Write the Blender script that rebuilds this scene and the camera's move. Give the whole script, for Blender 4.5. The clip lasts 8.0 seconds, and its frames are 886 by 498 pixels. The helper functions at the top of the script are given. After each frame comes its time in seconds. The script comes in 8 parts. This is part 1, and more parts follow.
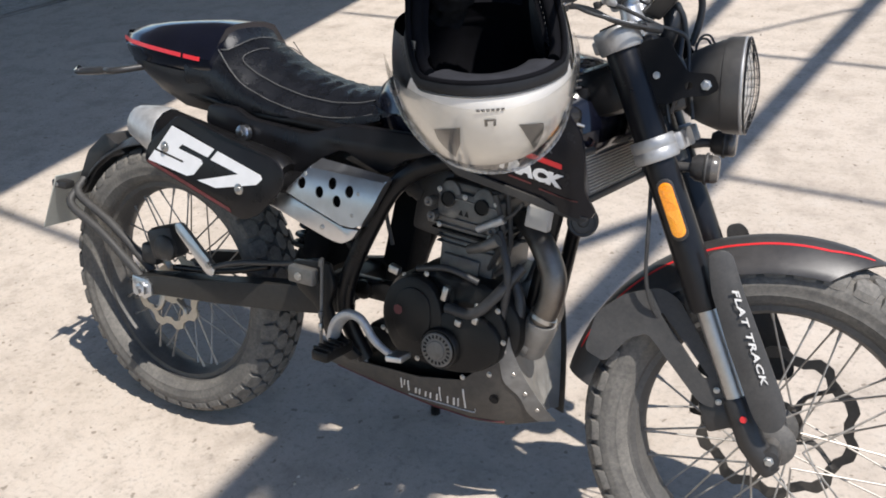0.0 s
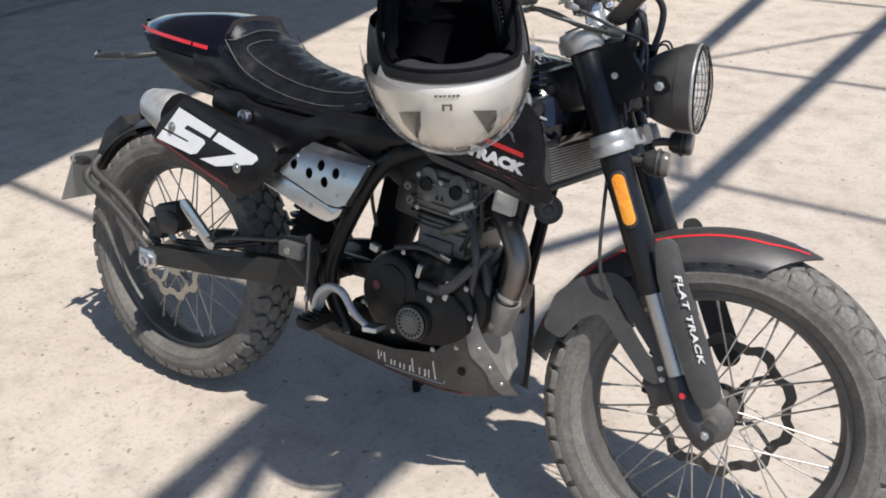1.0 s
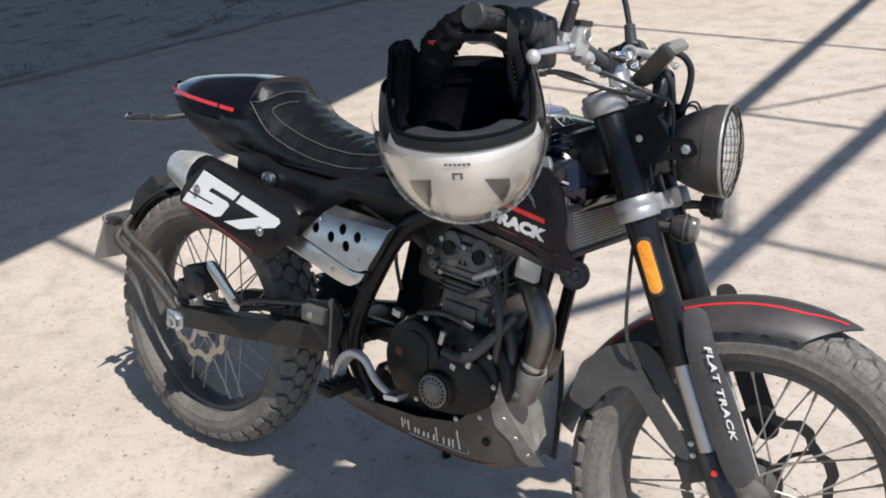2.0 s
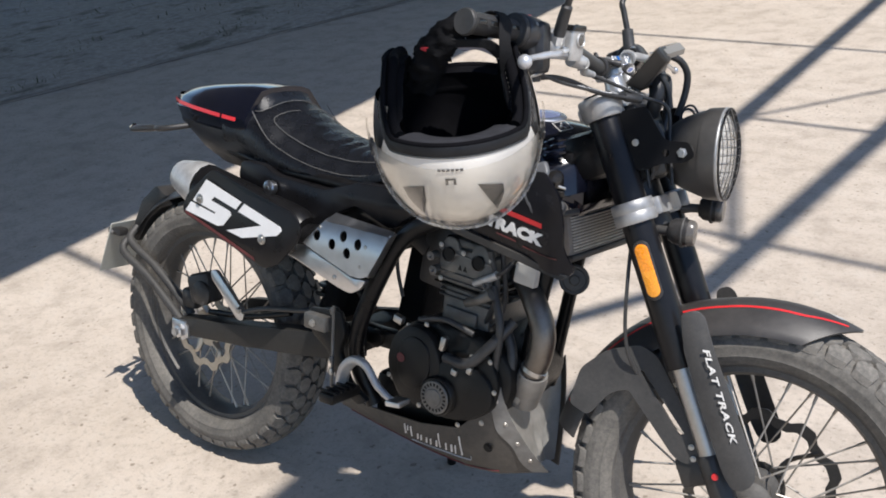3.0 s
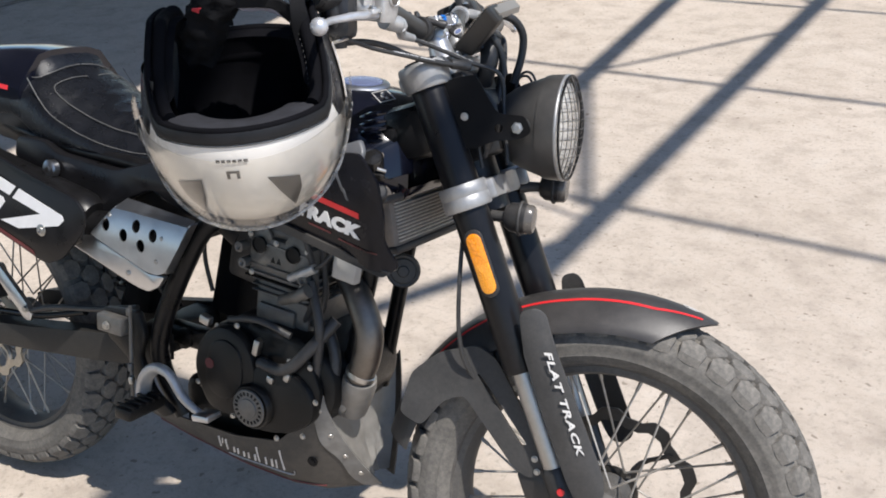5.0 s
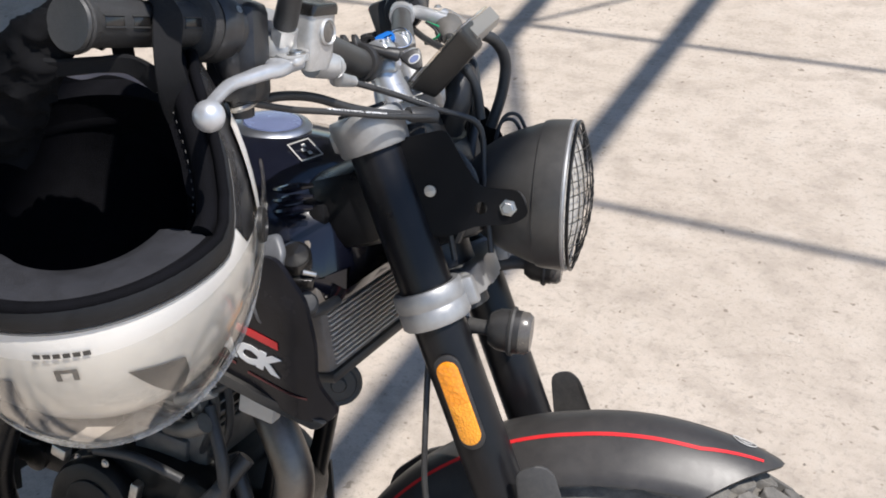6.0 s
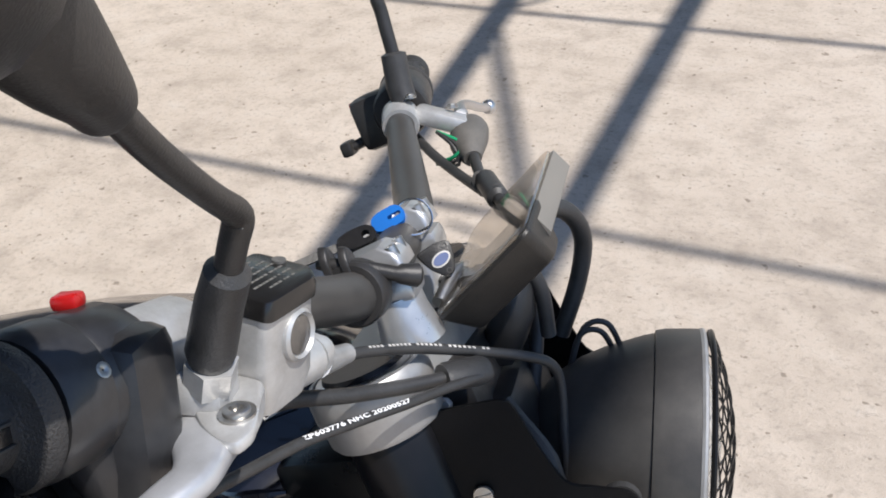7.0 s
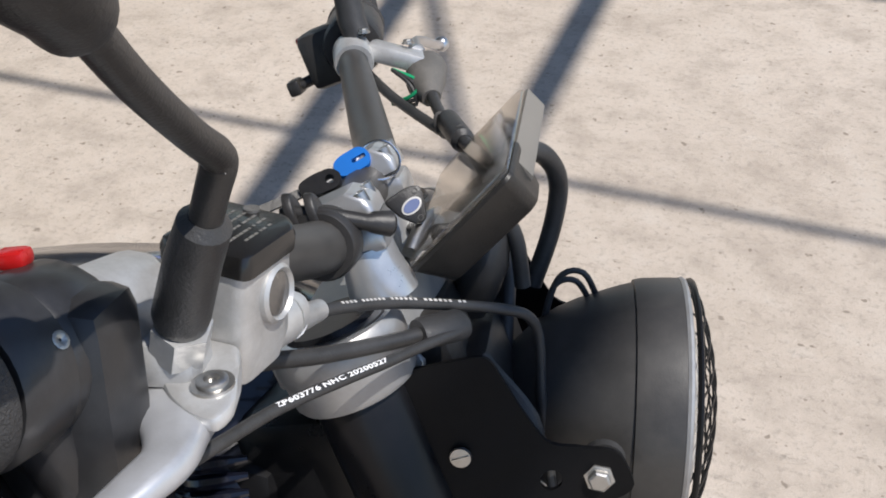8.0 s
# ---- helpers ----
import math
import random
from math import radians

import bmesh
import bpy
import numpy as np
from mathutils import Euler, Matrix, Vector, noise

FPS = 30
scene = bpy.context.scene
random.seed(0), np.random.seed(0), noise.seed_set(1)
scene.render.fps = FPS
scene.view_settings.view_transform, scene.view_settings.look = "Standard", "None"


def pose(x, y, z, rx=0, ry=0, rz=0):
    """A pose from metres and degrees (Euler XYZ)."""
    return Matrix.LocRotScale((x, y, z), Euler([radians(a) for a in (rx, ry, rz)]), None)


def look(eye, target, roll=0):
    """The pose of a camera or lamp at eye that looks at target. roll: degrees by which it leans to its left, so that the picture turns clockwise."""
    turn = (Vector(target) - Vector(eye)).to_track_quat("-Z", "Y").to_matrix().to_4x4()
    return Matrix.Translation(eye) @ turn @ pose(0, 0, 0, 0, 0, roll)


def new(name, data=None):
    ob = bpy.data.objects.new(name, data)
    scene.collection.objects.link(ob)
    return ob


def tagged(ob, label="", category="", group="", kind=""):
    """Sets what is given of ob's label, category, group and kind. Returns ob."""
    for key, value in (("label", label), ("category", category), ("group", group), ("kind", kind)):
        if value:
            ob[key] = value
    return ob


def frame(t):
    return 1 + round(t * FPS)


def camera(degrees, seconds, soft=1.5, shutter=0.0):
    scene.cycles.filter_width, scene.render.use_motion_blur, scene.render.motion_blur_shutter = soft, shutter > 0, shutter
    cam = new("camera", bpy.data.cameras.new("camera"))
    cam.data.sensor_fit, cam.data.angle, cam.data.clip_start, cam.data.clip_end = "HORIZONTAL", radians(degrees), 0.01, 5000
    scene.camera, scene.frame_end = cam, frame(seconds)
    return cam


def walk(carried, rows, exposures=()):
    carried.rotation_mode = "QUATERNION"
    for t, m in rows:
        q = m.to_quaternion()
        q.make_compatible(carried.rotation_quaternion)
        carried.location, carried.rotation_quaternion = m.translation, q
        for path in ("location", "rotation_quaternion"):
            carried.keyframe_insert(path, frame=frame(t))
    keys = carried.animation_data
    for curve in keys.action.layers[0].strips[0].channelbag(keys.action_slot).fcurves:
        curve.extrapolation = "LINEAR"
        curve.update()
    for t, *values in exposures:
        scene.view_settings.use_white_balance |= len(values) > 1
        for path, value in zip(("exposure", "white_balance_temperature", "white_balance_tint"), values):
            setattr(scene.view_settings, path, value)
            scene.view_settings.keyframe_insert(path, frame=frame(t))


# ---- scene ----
cam = camera(46.85, 8.0, soft=1.8)
PATH = [
    (0, (1.7324, -1.3156, 1.4645), (0.7073, 0.1241, 0.5284), -5.15),
    (0.5, (1.8480, -1.4281, 1.4786), (0.8459, 0.0363, 0.5561), -2.67),
    (1, (1.9068, -1.3923, 1.4805), (0.8331, 0.0251, 0.5649), -3.34),
    (1.5, (1.9148, -1.3255, 1.4866), (0.7694, 0.0737, 0.6321), -3.82),
    (3, (1.9469, -1.2902, 1.4809), (0.7397, 0.0839, 0.6720), -5.71),
    (3.5, (1.9617, -1.2780, 1.4798), (0.7804, 0.1100, 0.6565), -6.79),
    (4, (1.9662, -1.2411, 1.4767), (0.8244, 0.1708, 0.6383), -3.28),
    (4.2, (1.9680, -1.2252, 1.4789), (0.8471, 0.1972, 0.6301), -2.90),
    (5.3, (1.7637, -0.9514, 1.4251), (0.8664, 0.5516, 0.4577), -2.72),
    (5.5, (1.6819, -0.8847, 1.4317), (0.8377, 0.6261, 0.4293), -1.35),
    (6, (1.5419, -0.6350, 1.4027), (0.7718, 0.8806, 0.3492), -2.16),
    (6.5, (1.4173, -0.3503, 1.3846), (0.5860, 1.0854, 0.2675), -3.35),
    (6.8, (1.3415, -0.2629, 1.3856), (0.5498, 1.1840, 0.2545), -4.40),
    (6.9, (1.3187, -0.2430, 1.3827), (0.5637, 1.2249, 0.2534), -4.42),
    (7, (1.2977, -0.2306, 1.3800), (0.5910, 1.2606, 0.2500), -4.28),
    (7.5, (1.2412, -0.2046, 1.3611), (0.6563, 1.2909, 0.1690), -3.01),
    (8, (1.2575, -0.2064, 1.3572), (0.7077, 1.2758, 0.1321), -1.56),
]
walk(cam, [(t, look(eye, target, roll)) for t, eye, target, roll in PATH],
     exposures=((0, 0.47), (0.7, 0.43), (1.5, 0.38), (3.5, 0.37), (5.5, 0.41), (6.0, 0.42), (6.5, 0.41), (7.0, 0.31), (7.5, 0.20), (8, 0.20)))

# ---------------- world, sun, sky ----------------
SUN_DIR = Vector((0.505, -0.112, 1.0)).normalized()      # towards the sun
world = bpy.data.worlds.new("world")
scene.world = world
world.use_nodes = True
wn = world.node_tree.nodes
sky = wn.new("ShaderNodeTexSky")
sky.sky_type, sky.sun_disc = "NISHITA", False
sky.sun_elevation = math.asin(SUN_DIR.z)
sky.sun_rotation = math.atan2(SUN_DIR.x, SUN_DIR.y)
sky.altitude = 300
sky.ozone_density = 4.4
sky.dust_density = 0.45
wn["Background"].inputs["Strength"].default_value = 0.135
world.node_tree.links.new(sky.outputs["Color"], wn["Background"].inputs["Color"])
sun = new("sun", bpy.data.lights.new("sun", "SUN"))
sun.data.energy, sun.data.angle, sun.data.color = 4.6, radians(0.6), (1.0, 0.953, 0.905)
sun.matrix_world = look(SUN_DIR * 20, (0, 0, 0))


# ---------------- materials ----------------
def node_mat(name):
    m = bpy.data.materials.new(name)
    m.use_nodes = True
    nt = m.node_tree
    return m, nt, nt.nodes["Principled BSDF"]


def noise_node(nt, scale, detail=4.0, rough=0.55, coord=None):
    n = nt.nodes.new("ShaderNodeTexNoise")
    n.inputs["Scale"].default_value, n.inputs["Detail"].default_value, n.inputs["Roughness"].default_value = scale, detail, rough
    if coord is not None:
        nt.links.new(coord, n.inputs["Vector"])
    return n


def ramp_node(nt, src, lo, hi, a=0.0, b=1.0):
    r = nt.nodes.new("ShaderNodeMapRange")
    r.inputs["From Min"].default_value, r.inputs["From Max"].default_value = lo, hi
    r.inputs["To Min"].default_value, r.inputs["To Max"].default_value = a, b
    nt.links.new(src, r.inputs["Value"])
    return r.outputs["Result"]


def mix_col(nt, fac, a, b):
    x = nt.nodes.new("ShaderNodeMix")
    x.data_type = "RGBA"
    for sock, v in ((x.inputs[6], a), (x.inputs[7], b)):
        if isinstance(v, tuple):
            sock.default_value = (*v[:3], 1)
        else:
            nt.links.new(v, sock)
    if isinstance(fac, float):
        x.inputs[0].default_value = fac
    else:
        nt.links.new(fac, x.inputs[0])
    return x.outputs[2]


def surf(name, col, rough=0.5, metal=0.0, var=0.25, scale=30.0, bump=0.15, bscale=400.0, dust=0.0, dustcol=(0.36, 0.31, 0.25), coat=0.0, spec=0.5, up=0.0):
    """A plain worn surface: colour that varies, fine relief, and a share of settled dust with patches of its own."""
    m, nt, p = node_mat(name)
    tc = nt.nodes.new("ShaderNodeTexCoord").outputs["Object"]
    big = noise_node(nt, scale, 5, 0.6, tc).outputs["Fac"]
    fine = noise_node(nt, bscale, 3, 0.6, tc).outputs["Fac"]
    dark = tuple(c * (1 - var) for c in col)
    lite = tuple(min(1, c * (1 + var)) for c in col)
    c = mix_col(nt, ramp_node(nt, big, 0.3, 0.7), dark, lite)
    r = ramp_node(nt, big, 0.3, 0.7, max(0.03, rough * 0.85), min(1, rough * 1.2))
    if dust > 0:
        d1 = noise_node(nt, scale * 0.45, 8, 0.7, tc).outputs["Fac"]
        d2 = noise_node(nt, scale * 6, 6, 0.75, tc).outputs["Fac"]
        mul = nt.nodes.new("ShaderNodeMath"); mul.operation = "MULTIPLY"
        nt.links.new(ramp_node(nt, d1, 0.25, 0.72, 0.25, 1.0), mul.inputs[0])
        nt.links.new(ramp_node(nt, d2, 0.3, 0.68, 0.35, 1.0), mul.inputs[1])
        fac = nt.nodes.new("ShaderNodeMath"); fac.operation = "MULTIPLY"; fac.use_clamp = True
        nt.links.new(mul.outputs[0], fac.inputs[0]); fac.inputs[1].default_value = dust
        f = fac.outputs[0]
        if up > 0:
            g = nt.nodes.new("ShaderNodeNewGeometry")
            s = nt.nodes.new("ShaderNodeSeparateXYZ")
            nt.links.new(g.outputs["Normal"], s.inputs[0])
            fu = nt.nodes.new("ShaderNodeMath"); fu.operation = "MULTIPLY"; fu.use_clamp = True
            nt.links.new(f, fu.inputs[0])
            nt.links.new(ramp_node(nt, s.outputs["Z"], -0.3, 0.9, 1 - up, 1 + up), fu.inputs[1])
            f = fu.outputs[0]
        c = mix_col(nt, f, c, dustcol)
        rr = nt.nodes.new("ShaderNodeMix")
        nt.links.new(f, rr.inputs[0]); nt.links.new(r, rr.inputs[2]); rr.inputs[3].default_value = 0.9
        r = rr.outputs[0]
    nt.links.new(c, p.inputs["Base Color"])
    nt.links.new(r, p.inputs["Roughness"])
    p.inputs["Metallic"].default_value = metal
    p.inputs["Coat Weight"].default_value = coat
    p.inputs["Coat Roughness"].default_value = 0.06
    p.inputs["Specular IOR Level"].default_value = spec
    if bump > 0:
        b = nt.nodes.new("ShaderNodeBump")
        b.inputs["Strength"].default_value, b.inputs["Distance"].default_value = bump, 0.001
        nt.links.new(fine, b.inputs["Height"])
        nt.links.new(b.outputs["Normal"], p.inputs["Normal"])
    return m


M_BLACK = surf("black_satin_paint", (0.0072, 0.0072, 0.0085), 0.30, 0, 0.3, 25, 0.05, 300, dust=0.010, spec=0.26)
M_FRAME = surf("black_frame_paint", (0.0065, 0.0065, 0.0072), 0.30, 0, 0.3, 25, 0.08, 300, dust=0.007, spec=0.22)
M_GLOSS = surf("midnight_gloss_paint", (0.0036, 0.0046, 0.0105), 0.14, 0, 0.3, 12, 0.02, 200, dust=0.008, coat=0.3, spec=0.4)
M_SHROUD = surf("deep_black_shroud_paint", (0.0075, 0.0078, 0.011), 0.24, 0, 0.3, 20, 0.04, 300, dust=0.01, spec=0.22)
M_CAPBLK = surf("glossy_black_cap", (0.007, 0.007, 0.0075), 0.22, 0, 0.2, 60, 0.15, 900, dust=0.03, coat=0.2)
M_PLASTIC = surf("black_plastic", (0.016, 0.016, 0.017), 0.40, 0, 0.3, 30, 0.25, 900, dust=0.06, spec=0.5)
M_DUSTY = surf("dusty_grey_plastic", (0.022, 0.022, 0.023), 0.55, 0, 0.25, 25, 0.25, 700, dust=0.2, up=0.2, dustcol=(0.24, 0.22, 0.19))
M_FENDER = surf("matt_grey_fender_plastic", (0.026, 0.025, 0.025), 0.38, 0, 0.2, 18, 0.1, 900, dust=0.16, dustcol=(0.20, 0.17, 0.145))
M_MUDDY = surf("mud_stained_black_plastic", (0.020, 0.0195, 0.019), 0.50, 0, 0.25, 14, 0.35, 350, dust=0.44, dustcol=(0.20, 0.17, 0.135))
M_STRIP = surf("scuffed_grey_strip", (0.17, 0.168, 0.16), 0.5, 0.2, 0.3, 40, 0.2, 500, dust=0.25)
M_SWING = surf("dusty_black_swingarm_paint", (0.012, 0.012, 0.012), 0.45, 0, 0.3, 14, 0.2, 400, dust=0.13, dustcol=(0.20, 0.18, 0.15), spec=0.32)
M_LEATHER = surf("black_seat_vinyl", (0.0055, 0.0064, 0.009), 0.27, 0, 0.2, 30, 0.5, 900, spec=0.38, dust=0.02, dustcol=(0.20, 0.19, 0.18))
M_STITCH = surf("pale_piping", (0.085, 0.083, 0.08), 0.6, 0, 0.2, 60)
M_RUBBER = surf("dusty_tyre_rubber", (0.034, 0.034, 0.034), 0.75, 0, 0.2, 22, 0.5, 500, dust=0.85, dustcol=(0.26, 0.238, 0.206))
M_HOSE = surf("black_rubber_hose", (0.025, 0.025, 0.026), 0.42, 0, 0.3, 60, 0.3, 900, spec=0.45, dust=0.11, dustcol=(0.27, 0.26, 0.24))
M_GRIP = surf("black_grip_rubber", (0.024, 0.024, 0.024), 0.55, 0, 0.2, 60, 0.4, 700, dust=0.03)
M_KNURL = surf("knurled_grip_rubber", (0.020, 0.020, 0.021), 0.5, 0, 0.2, 60, 1.0, 900, dust=0.06)
M_ALU = surf("cast_silver_paint", (0.54, 0.54, 0.535), 0.34, 0.55, 0.18, 45, 0.10, 900, dust=0.38, dustcol=(0.24, 0.215, 0.18))
M_BRUSHED = surf("brushed_aluminium", (0.62, 0.63, 0.65), 0.30, 1.0, 0.10, 25, 0.12, 600, dust=0.10)
M_STEEL = surf("bare_steel", (0.48, 0.47, 0.45), 0.34, 1.0, 0.2, 50, 0.15, 700, dust=0.12)
M_PIPE = surf("heat_stained_header_steel", (0.16, 0.148, 0.137), 0.38, 1.0, 0.3, 22, 0.2, 500, dust=0.35)
M_LEVER = surf("bare_cast_lever_alloy", (0.52, 0.53, 0.55), 0.36, 0.55, 0.10, 60, 0.06, 900, dust=0.10)
M_FORKAL = surf("dull_silver_fork_casting", (0.36, 0.36, 0.36), 0.42, 0.6, 0.14, 55, 0.10, 900, dust=0.20, dustcol=(0.28, 0.26, 0.23))
M_CHROME = surf("chrome", (0.80, 0.80, 0.80), 0.16, 1.0, 0.06, 50, 0.03, 400, dust=0.05)
M_STANCH = surf("dusty_chromed_tube", (0.46, 0.455, 0.445), 0.34, 1.0, 0.12, 40, 0.05, 500, dust=0.22)
M_ENGINE = surf("dark_engine_paint", (0.0065, 0.0063, 0.0063), 0.36, 0, 0.25, 35, 0.4, 500, dust=0.018, spec=0.28)
M_CYL = surf("grey_cast_cylinder", (0.135, 0.132, 0.125), 0.42, 0.45, 0.3, 35, 0.4, 500, dust=0.12)
M_FPLATE = surf("dusty_pale_alloy_plate", (0.20, 0.196, 0.186), 0.45, 0.4, 0.3, 22, 0.25, 300, dust=0.35)
M_CLAMP = surf("satin_silver_casting", (0.55, 0.555, 0.56), 0.28, 0.7, 0.12, 40, 0.08, 800, dust=0.10)
M_HELMSIDE = surf("smooth_black_helmet_panel", (0.016, 0.016, 0.018), 0.26, 0, 0.25, 20, 0.04, 400, dust=0.03, coat=0.3, spec=0.5)
M_LAMP = surf("dusty_matt_black_lamp_paint", (0.036, 0.035, 0.034), 0.38, 0, 0.25, 18, 0.08, 900, dust=0.18, up=0.2, dustcol=(0.20, 0.18, 0.155))
# Darker than the frame's black: the shade on the bracket is in this colour.
M_BRACKET = surf("shaded_bracket_black", (0.0045, 0.0045, 0.005), 0.5, 0, 0.3, 30, 0.1, 500, dust=0.006, spec=0.12)
M_BOOT = surf("dusty_grey_rubber_boot", (0.085, 0.082, 0.077), 0.6, 0, 0.2, 60, 0.3, 900, dust=0.2)
M_SWITCH = surf("dust_smeared_black_housing", (0.016, 0.016, 0.0175), 0.32, 0, 0.3, 45, 0.05, 900, dust=0.11, spec=0.5, dustcol=(0.16, 0.155, 0.15))
M_SPOKE = surf("spoke_steel", (0.42, 0.40, 0.37), 0.45, 0.9, 0.25, 60, 0.1, 600, dust=0.45)
M_RIM = surf("dark_anodised_rim", (0.045, 0.045, 0.045), 0.42, 0.2, 0.2, 25, 0.1, 500, dust=0.6, dustcol=(0.22, 0.20, 0.175))
M_DISC = surf("brake_disc_steel", (0.50, 0.46, 0.40), 0.42, 1.0, 0.15, 60, 0.1, 600, dust=0.25, dustcol=(0.42, 0.34, 0.25))
M_DISCF = surf("dark_brake_disc", (0.06, 0.055, 0.05), 0.45, 0.7, 0.2, 60, 0.1, 600, dust=0.2)
M_VENT = surf("grey_vent_plastic", (0.088, 0.093, 0.103), 0.38, 0, 0.2, 30, 0.1, 700, dust=0.06)
M_CORE = surf("dusty_radiator_core", (0.20, 0.175, 0.15), 0.7, 0.2, 0.2, 60, 0.4, 900, dust=0.15)
M_RAD = surf("radiator_fin_metal", (0.58, 0.53, 0.46), 0.5, 0.2, 0.2, 60, 0.2, 600, dust=0.3)
M_RED = surf("red_decal", (0.62, 0.016, 0.022), 0.35, 0, 0.12, 40, 0.02, 300, dust=0.06)
M_REDP = surf("red_plastic", (0.42, 0.010, 0.010), 0.3, 0, 0.1, 40, 0.02)
M_DKRED = surf("worn_dark_red_decal", (0.10, 0.008, 0.011), 0.45, 0, 0.3, 40, 0.02, 300, dust=0.12)
M_WHITE = surf("white_decal", (0.80, 0.80, 0.80), 0.4, 0, 0.05, 40, 0.02, 300, dust=0.08)
M_OFFWHITE = surf("scuffed_white_decal", (0.56, 0.55, 0.53), 0.5, 0, 0.2, 90, 0.05, 300, dust=0.3)
M_SHELL = surf("white_helmet_shell", (0.765, 0.73, 0.675), 0.22, 0, 0.05, 12, 0.01, 300, dust=0.10, coat=0.5, dustcol=(0.5, 0.45, 0.38))
M_DECALG = surf("dark_grey_decal", (0.06, 0.055, 0.05), 0.35, 0, 0.2, 30, 0.02)
M_LINING = surf("black_helmet_lining", (0.0045, 0.0045, 0.0058), 0.9, 0, 0.3, 60, 0.6, 900, spec=0.08)
M_TRIM = surf("black_trim_rubber", (0.009, 0.009, 0.010), 0.45, 0, 0.3, 60, 0.3, 900, spec=0.3)
M_PAD = surf("grey_helmet_padding", (0.021, 0.022, 0.027), 0.8, 0, 0.25, 50, 0.6, 1200, spec=0.25, dust=0.02)
M_STRAPGREY = surf("smooth_lavender_strap", (0.20, 0.195, 0.235), 0.5, 0, 0.15, 60, 0.2, 900, spec=0.4)
M_CLOTH = surf("soft_black_cloth", (0.0055, 0.0055, 0.0062), 0.9, 0, 0.3, 90, 0.6, 1200, spec=0.12)
M_TAB = surf("red_woven_tab", (0.30, 0.012, 0.02), 0.7, 0, 0.2, 90, 0.4, 1200)
M_WEB = surf("black_webbing", (0.010, 0.010, 0.011), 0.85, 0, 0.3, 200, 0.8, 1500, spec=0.2)
M_BLUE = surf("blue_key_plastic", (0.004, 0.11, 0.40), 0.6, 0, 0.1, 50, 0.02, spec=0.2)
M_CAPBLUE = surf("pale_blue_fuel_cap_disc", (0.18, 0.215, 0.36), 0.25, 0.3, 0.1, 30, 0.02)
M_DASH = surf("dusty_black_dash_plastic", (0.0125, 0.012, 0.0115), 0.42, 0, 0.2, 40, 0.2, 700, dust=0.05, up=0.3)
M_BEIGE = surf("dusty_screen_cover", (0.17, 0.158, 0.14), 0.35, 0, 0.08, 30, 0.02, 300, dust=0.2)
M_PLATE = surf("licence_plate_white", (0.36, 0.37, 0.34), 0.5, 0, 0.08, 30, 0.05, 300, dust=0.35)
M_GREEN = surf("green_wire", (0.01, 0.28, 0.12), 0.4)
M_GREYBOX = surf("grey_regulator_alloy", (0.42, 0.415, 0.40), 0.55, 0.3, 0.1, 40, 0.2, 500, dust=0.4)
M_ROOF = surf("painted_roof_steel", (0.10, 0.115, 0.14), 0.55, 0.3, 0.2, 3, 0.1, 60)


def clear_mat(name, tint, haze, film=(0.55, 0.5, 0.44)):
    """Thin clear plastic: mostly see-through, with a gloss that grows at grazing angles and fine scratches."""
    m, nt, p = node_mat(name)
    out = nt.nodes["Material Output"]
    tr = nt.nodes.new("ShaderNodeBsdfTransparent"); tr.inputs[0].default_value = (*tint, 1)
    gl = nt.nodes.new("ShaderNodeBsdfGlossy"); gl.inputs["Roughness"].default_value = 0.05
    df = nt.nodes.new("ShaderNodeBsdfDiffuse"); df.inputs[0].default_value = (*film, 1)
    fr = nt.nodes.new("ShaderNodeLayerWeight"); fr.inputs[0].default_value = 0.5
    tc = nt.nodes.new("ShaderNodeTexCoord").outputs["Object"]
    n = noise_node(nt, 35, 8, 0.75, tc).outputs["Fac"]
    m1 = nt.nodes.new("ShaderNodeMixShader"); m2 = nt.nodes.new("ShaderNodeMixShader")
    nt.links.new(ramp_node(nt, n, 0.45, 0.75, haze * 0.3, haze * 1.3), m1.inputs[0])
    nt.links.new(tr.outputs[0], m1.inputs[1]); nt.links.new(df.outputs[0], m1.inputs[2])
    nt.links.new(ramp_node(nt, fr.outputs["Facing"], 0.35, 1.0, 0.045, 0.52), m2.inputs[0])
    nt.links.new(m1.outputs[0], m2.inputs[1]); nt.links.new(gl.outputs[0], m2.inputs[2])
    nt.links.new(m2.outputs[0], out.inputs["Surface"])
    return m


M_VISOR = clear_mat("clear_visor_plastic", (0.975, 0.97, 0.955), 0.06)
M_VEDGE = clear_mat("thick_clear_visor_edge", (0.80, 0.79, 0.77), 0.55, (0.7, 0.68, 0.64))
M_SCREEN = clear_mat("clear_dash_screen", (0.90, 0.87, 0.83), 0.10)
# Pale film put into the glass stands in for the lens's bright reflections.
M_LAMPGLASS = clear_mat("pale_film_lamp_glass", (0.93, 0.92, 0.90), 1.1, (0.60, 0.585, 0.55))


